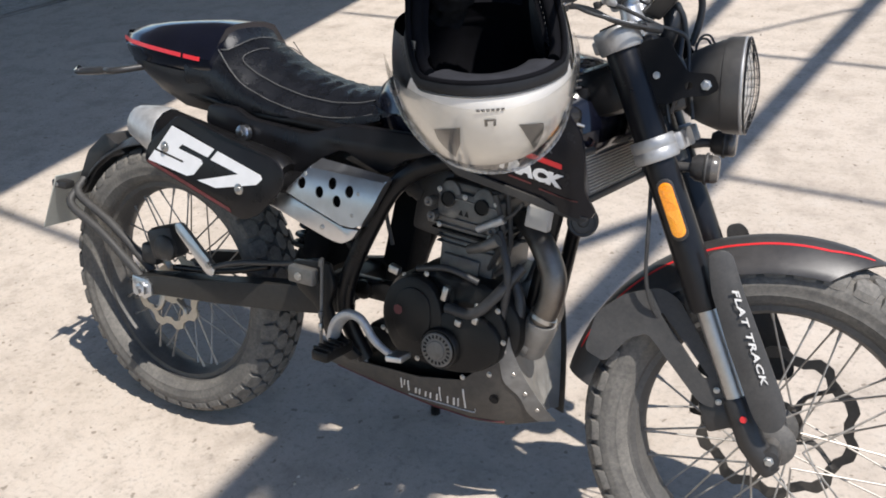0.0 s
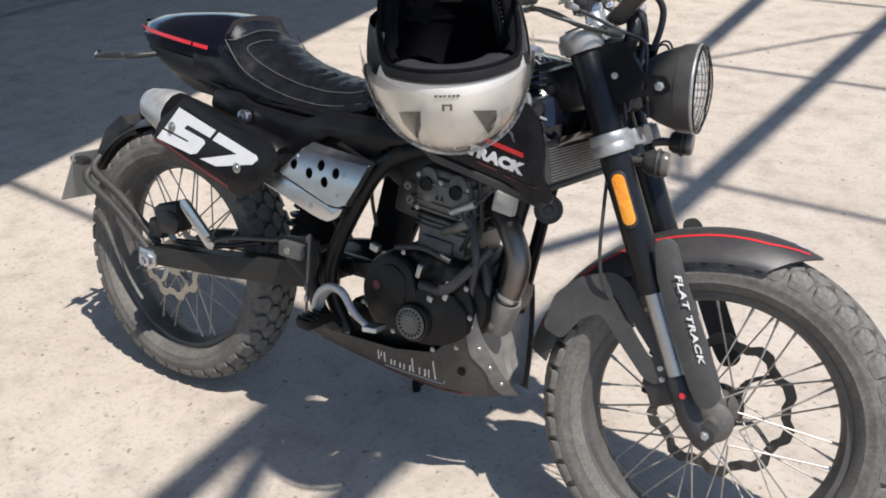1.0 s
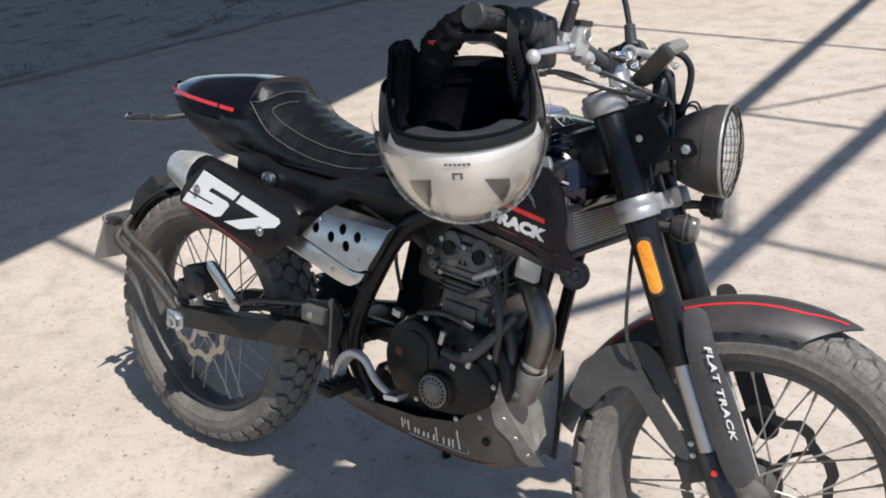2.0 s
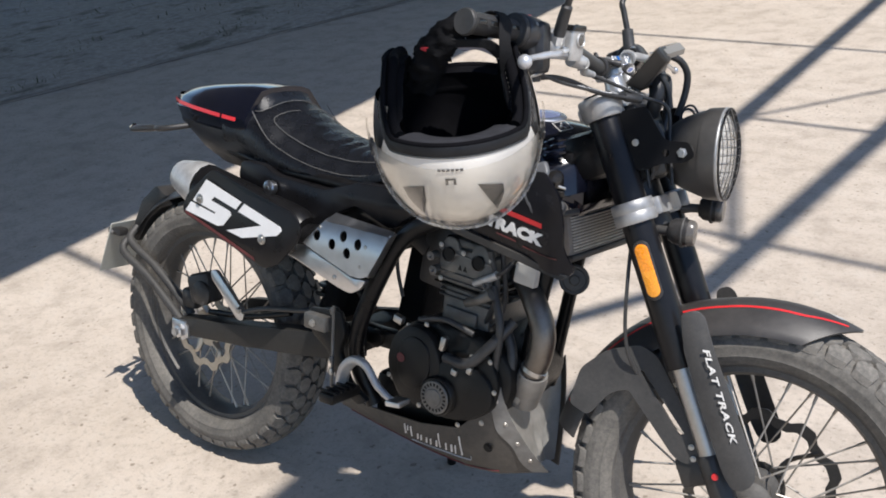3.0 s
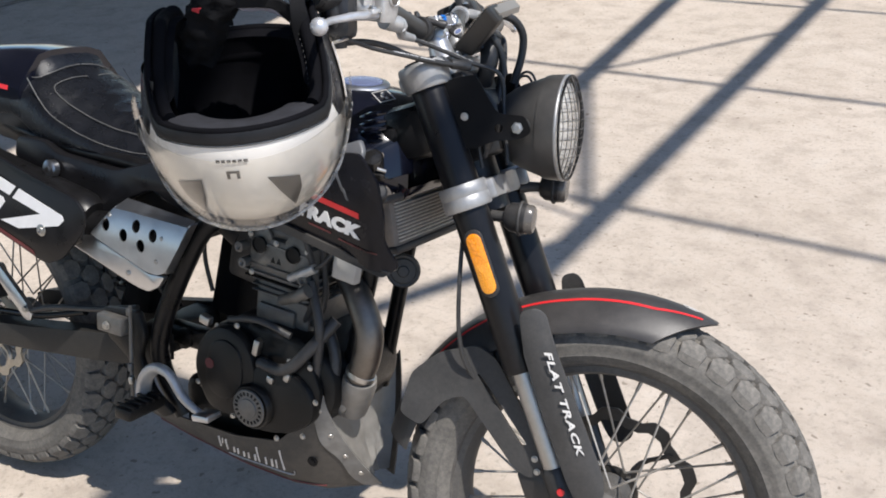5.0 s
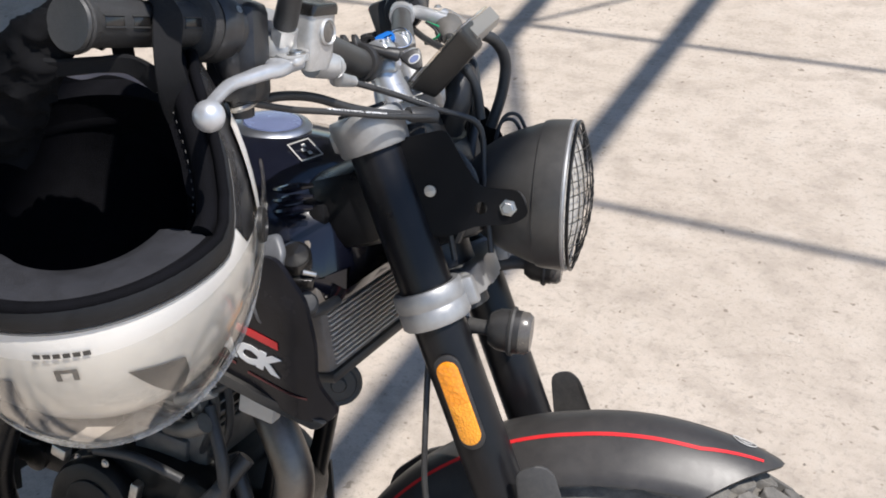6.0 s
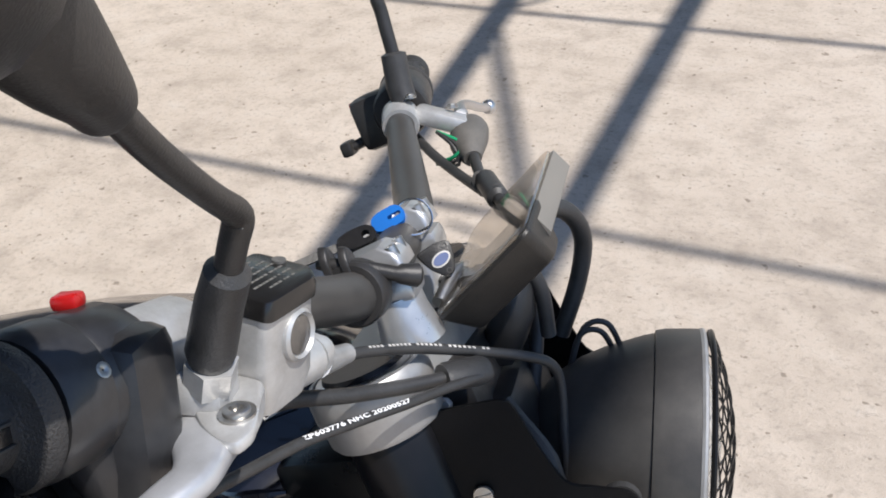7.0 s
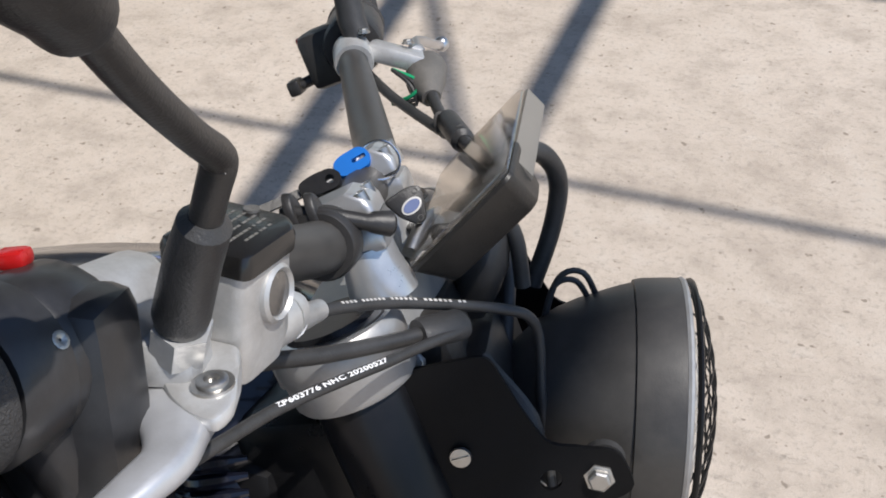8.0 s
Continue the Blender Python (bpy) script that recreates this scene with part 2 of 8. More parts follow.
def perforated_mat():
    """Dark soft fabric with a regular field of small holes."""
    m, nt, p = node_mat("perforated_black_fabric")
    tc = nt.nodes.new("ShaderNodeTexCoord").outputs["Object"]
    v = nt.nodes.new("ShaderNodeTexVoronoi"); v.inputs["Scale"].default_value = 290; v.inputs["Randomness"].default_value = 0.15
    nt.links.new(tc, v.inputs["Vector"])
    c = mix_col(nt, ramp_node(nt, v.outputs["Distance"], 0.18, 0.36), (0.003, 0.003, 0.003), (0.020, 0.020, 0.022))
    nt.links.new(c, p.inputs["Base Color"])
    p.inputs["Roughness"].default_value = 0.75
    b = nt.nodes.new("ShaderNodeBump"); b.inputs["Strength"].default_value = 0.7; b.inputs["Distance"].default_value = 0.001
    nt.links.new(v.outputs["Distance"], b.inputs["Height"]); nt.links.new(b.outputs["Normal"], p.inputs["Normal"])
    return m


M_PERF = perforated_mat()
M_SMOKE = surf("smoked_lens", (0.060, 0.056, 0.053), 0.15, 0, 0.15, 40, 0.02, 300, dust=0.25)


def amber_mat(name, col, fine):
    m, nt, p = node_mat(name)
    tc = nt.nodes.new("ShaderNodeTexCoord").outputs["Object"]
    v = nt.nodes.new("ShaderNodeTexVoronoi"); v.inputs["Scale"].default_value = 420 if fine else 260
    nt.links.new(tc, v.inputs["Vector"])
    c = mix_col(nt, ramp_node(nt, v.outputs["Distance"], 0.1, 0.7), col, tuple(x * 0.78 for x in col))
    nt.links.new(c, p.inputs["Base Color"])
    p.inputs["Roughness"].default_value = 0.18
    p.inputs["Coat Weight"].default_value = 0.6
    b = nt.nodes.new("ShaderNodeBump"); b.inputs["Strength"].default_value = 0.6; b.inputs["Distance"].default_value = 0.001
    nt.links.new(v.outputs["Distance"], b.inputs["Height"]); nt.links.new(b.outputs["Normal"], p.inputs["Normal"])
    return m


M_AMBER = amber_mat("amber_reflector_smooth", (0.90, 0.30, 0.010), False)
M_AMBER2 = amber_mat("amber_reflector_prism", (0.95, 0.36, 0.02), True)


def ground_mat():
    """Trodden, dusty pale concrete: blotches, scuffs, fine grit and hairline chips."""
    m, nt, p = node_mat("dusty_concrete")
    tc = nt.nodes.new("ShaderNodeTexCoord").outputs["Object"]
    n1 = noise_node(nt, 0.9, 8, 0.6, tc).outputs["Fac"]
    n2 = noise_node(nt, 7, 9, 0.68, tc).outputs["Fac"]
    n3 = noise_node(nt, 60, 6, 0.7, tc).outputs["Fac"]
    n4 = noise_node(nt, 420, 3, 0.7, tc).outputs["Fac"]
    c = mix_col(nt, ramp_node(nt, n1, 0.3, 0.7), (0.462, 0.396, 0.330), (0.558, 0.487, 0.416))
    c = mix_col(nt, ramp_node(nt, n2, 0.47, 0.68, 0, 0.65), c, (0.315, 0.268, 0.222))
    c = mix_col(nt, ramp_node(nt, n2, 0.46, 0.28, 0, 0.5), c, (0.57, 0.52, 0.46))
    c = mix_col(nt, ramp_node(nt, n3, 0.52, 0.70, 0, 0.65), c, (0.265, 0.235, 0.20))
    c = mix_col(nt, ramp_node(nt, n4, 0.54, 0.72, 0, 0.5), c, (0.25, 0.215, 0.18))
    # short dark scrapes, stretched one way
    mp = nt.nodes.new("ShaderNodeMapping"); mp.inputs["Scale"].default_value = (9, 38, 9); mp.inputs["Rotation"].default_value = (0, 0, 0.5)
    nt.links.new(tc, mp.inputs["Vector"])
    n5 = noise_node(nt, 1.0, 7, 0.72, mp.outputs[0]).outputs["Fac"]
    c = mix_col(nt, ramp_node(nt, n5, 0.655, 0.74, 0, 0.45), c, (0.24, 0.205, 0.17))
    n6 = noise_node(nt, 34, 2, 0.5, tc).outputs["Fac"]
    c = mix_col(nt, ramp_node(nt, n6, 0.685, 0.72, 0, 0.75), c, (0.20, 0.165, 0.13))
    nt.links.new(c, p.inputs["Base Color"])
    p.inputs["Roughness"].default_value = 0.92
    p.inputs["Specular IOR Level"].default_value = 0.25
    add = nt.nodes.new("ShaderNodeMath"); add.operation = "ADD"
    nt.links.new(ramp_node(nt, n3, 0, 1, 0, 1.6), add.inputs[0]); nt.links.new(n4, add.inputs[1])
    add2 = nt.nodes.new("ShaderNodeMath"); add2.operation = "ADD"
    nt.links.new(add.outputs[0], add2.inputs[0]); nt.links.new(ramp_node(nt, n5, 0.6, 0.75, 0, -1.5), add2.inputs[1])
    b = nt.nodes.new("ShaderNodeBump"); b.inputs["Strength"].default_value = 0.55; b.inputs["Distance"].default_value = 0.004
    nt.links.new(add2.outputs[0], b.inputs["Height"]); nt.links.new(b.outputs["Normal"], p.inputs["Normal"])
    return m


M_GROUND = ground_mat()
M_STONE = surf("pale_grit", (0.36, 0.31, 0.255), 0.9, 0, 0.4, 60, 0.4, 300)
def soil_mat():
    """Rough dry soil with dark low growth in drawn-out patches."""
    m, nt, p = node_mat("patchy_dry_soil")
    tc = nt.nodes.new("ShaderNodeTexCoord").outputs["Object"]
    mp = nt.nodes.new("ShaderNodeMapping"); mp.inputs["Scale"].default_value = (1.0, 0.55, 1.0)
    nt.links.new(tc, mp.inputs["Vector"])
    a = noise_node(nt, 4.2, 8, 0.68, mp.outputs[0]).outputs["Fac"]
    b = noise_node(nt, 22, 6, 0.7, tc).outputs["Fac"]
    c = mix_col(nt, ramp_node(nt, b, 0.35, 0.68), (0.47, 0.42, 0.37), (0.29, 0.255, 0.215))
    c = mix_col(nt, ramp_node(nt, a, 0.53, 0.64, 0, 0.8), c, (0.115, 0.105, 0.07))
    nt.links.new(c, p.inputs["Base Color"])
    p.inputs["Roughness"].default_value = 0.95
    bp = nt.nodes.new("ShaderNodeBump"); bp.inputs["Strength"].default_value = 0.7; bp.inputs["Distance"].default_value = 0.02
    nt.links.new(b, bp.inputs["Height"]); nt.links.new(bp.outputs["Normal"], p.inputs["Normal"])
    return m


M_SOIL2 = soil_mat()
M_WEED = surf("dry_weeds", (0.085, 0.09, 0.045), 0.8, 0, 0.5, 8, 0.1)
M_SEAM = surf("dark_joint_filler", (0.07, 0.065, 0.06), 0.9, 0, 0.3, 8)


# ---------------- mesh helpers ----------------
def V(*a):
    return Vector(a)


def smooth_path(pts, n=6, closed=False):
    """Catmull-Rom through the points."""
    P = [Vector(p) for p in pts]
    if len(P) < 3:
        return P
    out = []
    m = len(P)
    last = m if closed else m - 1
    for i in range(last):
        p0 = P[(i - 1) % m] if closed or i > 0 else P[0] * 2 - P[1]
        p1, p2 = P[i], P[(i + 1) % m]
        p3 = P[(i + 2) % m] if closed or i + 2 < m else P[-1] * 2 - P[-2]
        for k in range(n):
            t = k / n
            out.append(0.5 * ((2 * p1) + (p2 - p0) * t + (2 * p0 - 5 * p1 + 4 * p2 - p3) * t * t + (3 * p1 - p0 - 3 * p2 + p3) * t ** 3))
    if not closed:
        out.append(P[-1])
    return out


def add_loft(bm, rings, close_ring=True, cap=True, close_path=False):
    rows = [[bm.verts.new(v) for v in r] for r in rings]
    n = len(rows[0])
    pairs = list(zip(rows, rows[1:])) + ([(rows[-1], rows[0])] if close_path else [])
    for a, b in pairs:
        for i in range(n if close_ring else n - 1):
            j = (i + 1) % n
            bm.faces.new((a[i], a[j], b[j], b[i]))
    if cap and close_ring and not close_path:
        bm.faces.new(list(reversed(rows[0])))
        bm.faces.new(rows[-1])
    return bm


def add_tube(bm, path, r, seg=10, smooth=0, closed=False, flat=1.0, cap=True):
    """A round tube along a path. r: a radius or one for each point given. flat squeezes it across."""
    P = [Vector(p) for p in path]
    radii = list(r) if isinstance(r, (list, tuple)) else [r] * len(P)
    if smooth:
        R = smooth_path([V(x, 0, 0) for x in radii], smooth, closed)
        P = smooth_path(P, smooth, closed)
        radii = [max(1e-4, v.x) for v in R]
    m = len(P)
    t0 = ((P[1] - P[0]) if not closed else (P[1] - P[-1])).normalized()
    side = t0.orthogonal().normalized()
    rings = []
    for i, p in enumerate(P):
        if closed:
            t = (P[(i + 1) % m] - P[i - 1]).normalized()
        else:
            t = (P[min(i + 1, m - 1)] - P[max(i - 1, 0)]).normalized()
        side = (side - t * side.dot(t)).normalized()
        up = t.cross(side)
        rings.append([p + (side * math.cos(a) * radii[i] + up * math.sin(a) * radii[i] * flat) for a in (2 * math.pi * k / seg for k in range(seg))])
    return add_loft(bm, rings, True, cap, closed)


def axis_frame(origin, axis, up=(0, 0, 1)):
    """Matrix whose z runs along axis."""
    z = Vector(axis).normalized()
    u = Vector(up)
    if abs(z.dot(u.normalized())) > 0.98:
        u = V(1, 0, 0)
    x = (u - z * u.dot(z)).normalized()
    y = z.cross(x)
    m = Matrix((x, y, z)).transposed().to_4x4()
    m.translation = Vector(origin)
    return m


def add_lathe(bm, profile, m, seg=32, cap=True, sx=1.0, sy=1.0):
    """Turns (radius, height) pairs about the matrix's z axis."""
    rings = [[m @ V(r * math.cos(a) * sx, r * math.sin(a) * sy, h) for a in (2 * math.pi * k / seg for k in range(seg))] for r, h in profile]
    return add_loft(bm, rings, True, cap)


def add_box(bm, size, m=None, bevel=0.0, segs=2):
    sub = bmesh.new()
    bmesh.ops.create_cube(sub, size=1.0, matrix=Matrix.Diagonal((*size, 1)))
    if bevel > 0:
        bmesh.ops.bevel(sub, geom=list(sub.edges), offset=bevel, segments=segs, profile=0.5, affect="EDGES")
    if m is not None:
        bmesh.ops.transform(sub, matrix=m, verts=sub.verts)
    return merge(bm, sub)


def merge(bm, sub):
    tmp = bpy.data.meshes.new("tmp")
    sub.to_mesh(tmp)
    sub.free()
    bm.from_mesh(tmp)
    bpy.data.meshes.remove(tmp)
    return bm


def round_poly(pts, r, n=4):
    """Rounds the corners of a polygon (2D)."""
    P = [Vector((p[0], p[1])) for p in pts]
    out = []
    m = len(P)
    for i in range(m):
        a, b, c = P[i - 1], P[i], P[(i + 1) % m]
        d = min(r, (a - b).length * 0.45, (c - b).length * 0.45)
        s, e = b + (a - b).normalized() * d, b + (c - b).normalized() * d
        for k in range(n + 1):
            t = k / n
            out.append((s * (1 - t) ** 2 + b * 2 * t * (1 - t) + e * t * t)[:])
    return out


def circle_poly(cx, cy, r, n=20, ry=None):
    return [(cx + r * math.cos(2 * math.pi * k / n), cy + (ry or r) * math.sin(2 * math.pi * k / n)) for k in range(n)]


def add_plate(bm, outer, thick, place, holes=(), bevel=0.0):
    """A plate cut from a polygon with holes; place(u, v, w) puts it in space, w from 0 to thick."""
    sub = bmesh.new()
    edges = []
    for loop in (outer, *holes):
        vs = [sub.verts.new((p[0], p[1], 0)) for p in loop]
        edges += [sub.edges.new((vs[i], vs[(i + 1) % len(vs)])) for i in range(len(vs))]
    if holes:
        bmesh.ops.triangle_fill(sub, edges=edges, use_beauty=True)
    else:
        sub.faces.new(list(sub.verts))
    bmesh.ops.recalc_face_normals(sub, faces=sub.faces)
    got = bmesh.ops.extrude_face_region(sub, geom=list(sub.faces))
    top = [g for g in got["geom"] if isinstance(g, bmesh.types.BMVert)]
    for v in top:
        v.co.z += thick
    if bevel > 0:
        rim = [e for e in sub.edges if len(e.link_faces) == 2 and e.calc_face_angle(0) > 1.0]
        bmesh.ops.bevel(sub, geom=rim, offset=bevel, segments=2, profile=0.5, affect="EDGES", clamp_overlap=True)
    for v in sub.verts:
        v.co = place(v.co.x, v.co.y, v.co.z)
    bmesh.ops.recalc_face_normals(sub, faces=sub.faces)
    return merge(bm, sub)


def side(y, sign=-1):
    """Place plates upright in the bike's fore-and-aft plane, growing outwards from y."""
    return lambda u, v, w: V(u, y + sign * w, v)


def finish(bm, name, material, angle=38, recalc=True):
    if recalc:
        bmesh.ops.recalc_face_normals(bm, faces=bm.faces)
    me = bpy.data.meshes.new(name)
    bm.to_mesh(me)
    bm.free()
    me.materials.append(material)
    me.shade_smooth()
    me.set_sharp_from_angle(angle=radians(angle))
    return me


def part(name, bm, material, parent, label="", at=None, angle=38):
    """Links a bmesh (or a ready mesh) as one mesh object under a thing or a part."""
    me = finish(bm, name, material, angle) if isinstance(bm, bmesh.types.BMesh) else bm
    ob = new(name, me)
    ob.parent = parent
    if at is not None:
        ob.matrix_basis = at
    return tagged(ob, label)


def thing(name, label, category, m=None, group="", kind=""):
    ob = new(name)
    ob.empty_display_size = 0.1
    if m is not None:
        ob.matrix_basis = m
    return tagged(ob, label, category, group, kind)


def text_mesh(body, size, material, depth=0.0006, shear=0.0, bold=0.0, spacing=1.0):
    """Lettering with the built-in font, lying in x-y from the origin, as a mesh."""
    c = bpy.data.curves.new("lettering", "FONT")
    c.body, c.size, c.extrude, c.shear, c.offset, c.space_character = body, size, depth, shear, bold, spacing
    c.resolution_u = 3
    tmp = new("lettering", c)
    dg = bpy.context.evaluated_depsgraph_get()
    me = bpy.data.meshes.new_from_object(tmp.evaluated_get(dg))
    bpy.data.objects.remove(tmp)
    bpy.data.curves.remove(c)
    me.materials.clear()
    me.materials.append(material)
    return me


def warp(me, place):
    for v in me.vertices:
        v.co = place(*v.co)
    return me


def bolt_mesh(r=0.006, h=0.005):
    bm = bmesh.new()
    add_lathe(bm, [(r * 1.35, 0), (r * 1.35, 0.0012), (r, 0.0014), (r, h), (r * 0.8, h + 0.0008)], Matrix(), 6 if r > 0.0045 else 8)
    return finish(bm, "bolt", M_STEEL, 25)


BOLT, BOLT_S = bolt_mesh(0.0065, 0.005), bolt_mesh(0.004, 0.003)


def bolt(parent, at, axis=(0, -1, 0), small=False, label="", material=None):
    return part("bolt", BOLT_S if small else BOLT, None, parent, label, axis_frame(at, axis))


# ---------------- the place: ground, joint, roof frame ----------------
def build_ground():
    bm = bmesh.new()
    xs = [-400, -60, -20, -9, -4.4] + [-4 + 0.2 * i for i in range(36)] + [3.4, 5, 9, 20, 60, 400]
    ys = [-400, -60, -20, -8, -4, -2] + [-1.4 + 0.2 * i for i in range(42)] + [7.6, 9, 14, 30, 80, 400]
    grid = []
    for y in ys:
        row = []
        for x in xs:
            near = 1.0 if abs(x) < 4.3 and -1.5 < y < 7.2 else 0.0
            z = near * 0.0025 * noise.noise(V(x * 1.3, y * 1.3, 0.3))
            row.append(bm.verts.new((x, y, z - 0.001)))
        grid.append(row)
    for a, b in zip(grid, grid[1:]):
        for i in range(len(a) - 1):
            bm.faces.new((a[i], a[i + 1], b[i + 1], b[i]))
    ob = new("ground", finish(bm, "ground", M_GROUND))
    return tagged(ob, "pale dusty trodden concrete yard with scuffs and grit", "ground", kind="structure")


def build_joint():
    """The open joint between the yard slab and the rough strip behind it, a slightly wandering line."""
    bm = bmesh.new()
    rng = random.Random(4)
    pts = []
    for i in range(60):
        y = -2 + i * 0.25
        pts.append((-4.35 + 0.16 * y + 0.012 * rng.uniform(-1, 1), y))
    rows = [[bm.verts.new((x + s * rng.uniform(0.004, 0.011), y, 0.004)) for s in (-1, 1)] for x, y in pts]
    for a, b in zip(rows, rows[1:]):
        bm.faces.new((a[0], a[1], b[1], b[0]))
    ob = new("trim", finish(bm, "trim", M_SEAM))
    return tagged(ob, "dark open joint at the edge of the concrete slab", "joint", kind="structure")


def build_grit():
    bm = bmesh.new()
    rng = random.Random(11)
    shapes = []
    for i in range(5200):
        if i < 3400:
            x, y = rng.uniform(-1.6, 2.2), rng.uniform(-0.6, 4.5)
        else:
            x, y = rng.uniform(-3.9, 2.4), rng.uniform(-0.7, 6.5)
        # loose grit gathers in patches
        if noise.noise(V(x * 1.1, y * 1.1, 5.0)) < rng.uniform(-0.5, 0.5):
            continue
        r = 0.0014 + 0.0058 * rng.random() ** 4
        if rng.random() < 0.012:
            r *= 1.9
        a = rng.uniform(0, 6.28)
        c, s = math.cos(a), math.sin(a)
        k = rng.uniform(0.6, 1.0)
        base = [V(1, 0, 0), V(0, k, 0), V(-0.9, 0.1, 0), V(0.1, -k, 0)]
        top = bm.verts.new((x, y, r * rng.uniform(0.5, 0.9)))
        ring = [bm.verts.new((x + r * (p.x * c - p.y * s), y + r * (p.x * s + p.y * c), -0.001)) for p in base]
        for j in range(4):
            bm.faces.new((ring[j], ring[(j + 1) % 4], top))
    ob = new("grit", finish(bm, "grit", M_STONE, 10))
    return tagged(ob, "loose pale grit scattered over the concrete", "grit", kind="stuff")


def build_weeds():
    """The rough soil strip behind the joint and its low dry weeds."""
    bm = bmesh.new()
    rng = random.Random(6)
    for i in range(9000):
        y = rng.uniform(-1, 9)
        x = -4.6 + 0.16 * y - rng.random() ** 1.3 * 5.5
        if noise.noise(V(x * 2.4, y * 0.9, 2.0)) + 0.5 * noise.noise(V(x * 6, y * 3, 4.0)) < 0.22:
            continue
        h = rng.uniform(0.015, 0.06)
        a, l = rng.uniform(0, 6.28), rng.uniform(0.01, 0.05)
        d = V(math.cos(a), math.sin(a), 0)
        n = V(-d.y, d.x, 0) * rng.uniform(0.002, 0.005)
        b = V(x, y, -0.001)
        p = [bm.verts.new(b - n), bm.verts.new(b + n), bm.verts.new(b + d * l * 0.5 + n * 0.8 + V(0, 0, h * 0.7)), bm.verts.new(b + d * l * 0.5 - n * 0.8 + V(0, 0, h * 0.7)), bm.verts.new(b + d * l + V(0, 0, h))]
        bm.faces.new((p[0], p[1], p[2], p[3]))
        bm.faces.new((p[3], p[2], p[4]))
    ob = new("weeds", finish(bm, "weeds", M_WEED, 60))
    tagged(ob, "sparse dry weeds in the rough strip beyond the joint", "weeds", kind="stuff")
    bm = bmesh.new()
    rows = []
    for i in range(56):
        y = -4 + i * 0.35
        e = -4.42 + 0.16 * y
        rows.append([bm.verts.new((e - d * (1 + 0.0), y, 0.004 + (0.02 * noise.noise(V(d * 2, y * 1.5, 1)) if d > 0.3 else 0.0) + (0.02 if d > 0.3 else 0))) for d in (0, 0.12, 0.35, 0.7, 1.2, 1.8, 2.6, 3.6, 5, 8)])
    for a, b in zip(rows, rows[1:]):
        for i in range(len(a) - 1):
            bm.faces.new((a[i], a[i + 1], b[i + 1], b[i]))
    ob = new("soil_strip", finish(bm, "soil_strip", M_SOIL2, 60))
    return tagged(ob, "rough dry soil strip beyond the concrete slab", "soil", kind="structure")


ROOF_H = 4.5
SHIFT = V(SUN_DIR.x / SUN_DIR.z, SUN_DIR.y / SUN_DIR.z, 0) * ROOF_H


def build_roof():
    """The open steel roof over the yard, out of view: two rafters, purlins, braces and the sheeted bay, set where their
    shadows fall.
    """
    root = thing("roof_frame", "open steel roof frame over the yard with one sheeted bay", "roof", kind="structure")

    def beam(name, a, b, wd, ht, dz=0.0):
        bm = bmesh.new()
        A, B = V(*a, ROOF_H + dz) + SHIFT, V(*b, ROOF_H + dz) + SHIFT
        d = B - A
        m = Matrix.Translation((A + B) / 2) @ Matrix.Rotation(math.atan2(d.y, d.x), 4, "Z")
        add_box(bm, (d.length, wd, ht), m, 0.006, 1)
        return part(name, bm, M_ROOF, root)

    beam("rafter", (0.541, -2.6), (-0.251, 6.4), 0.070, 0.08)
    beam("rafter", (0.675, -2.6), (0.672, 6.4), 0.068, 0.08)
    beam("brace", (0.56, -0.52), (0.31, 0.12), 0.05, 0.06)
    beam("purlin", (-2.4, 0.585), (0.28, 0.36), 0.036, 0.05, 0.06)
    beam("brace", (0.245, 0.63), (0.665, 1.45), 0.05, 0.05, 0.03)
    for y0, y1 in ((1.83, 1.69), (3.05, 3.03), (4.38, 4.38), (5.7, 5.72)):
        beam("purlin", (-1.9, y0), (3.6, y1), 0.030, 0.040, 0.06)
    for a, b in (((0.09, 2.93), (0.64, 1.72)), ((0.05, 2.93), (0.60, 1.72)), ((0.10, 3.08), (0.72, 4.0)), ((0.42, 1.70), (0.70, 1.62)), ((0.0, 5.5), (0.72, 4.35))):
        beam("brace", a, b, 0.02, 0.03, 0.03)
    bm = bmesh.new()
    e = SHIFT
    ring = []
    # Unseen sheet, made longer and deeper than its shadow tells to darken the shade.
    for s in range(112):
        x = -1.56 - 0.10 * s
        z = ROOF_H + 0.1 + (0.018 if (s // 2) % 2 else 0.0)
        ring.append((x, z))
    lo = [[bm.verts.new((x - 0.14 * (y - 0.6) + e.x, y + e.y, z)) for x, z in ring] for y in (-22.0, 30.0)]
    for i in range(len(ring) - 1):
        bm.faces.new((lo[0][i], lo[0][i + 1], lo[1][i + 1], lo[1][i]))
    got = bmesh.ops.extrude_face_region(bm, geom=list(bm.faces))
    for g in got["geom"]:
        if isinstance(g, bmesh.types.BMVert):
            g.co.z += 0.012
    part("roof_sheet", bm, M_ROOF, root)
    bm = bmesh.new()
    add_box(bm, (14, 6.0, 0.03), Matrix.Translation(V(0.5, 9.0, ROOF_H + 0.12) + e))
    part("roof_sheet", bm, M_ROOF, root)
    for x, y in ((-4.5, -5), (4.4, -5), (-4.5, 9.5), (4.4, 9.5)):
        bm = bmesh.new()
        add_box(bm, (0.12, 0.12, ROOF_H), Matrix.Translation((x + e.x, y + e.y, ROOF_H / 2)), 0.01, 1)
        part("post", bm, M_ROOF, root)
    return root


build_ground()
build_joint()
build_weeds()
build_roof()

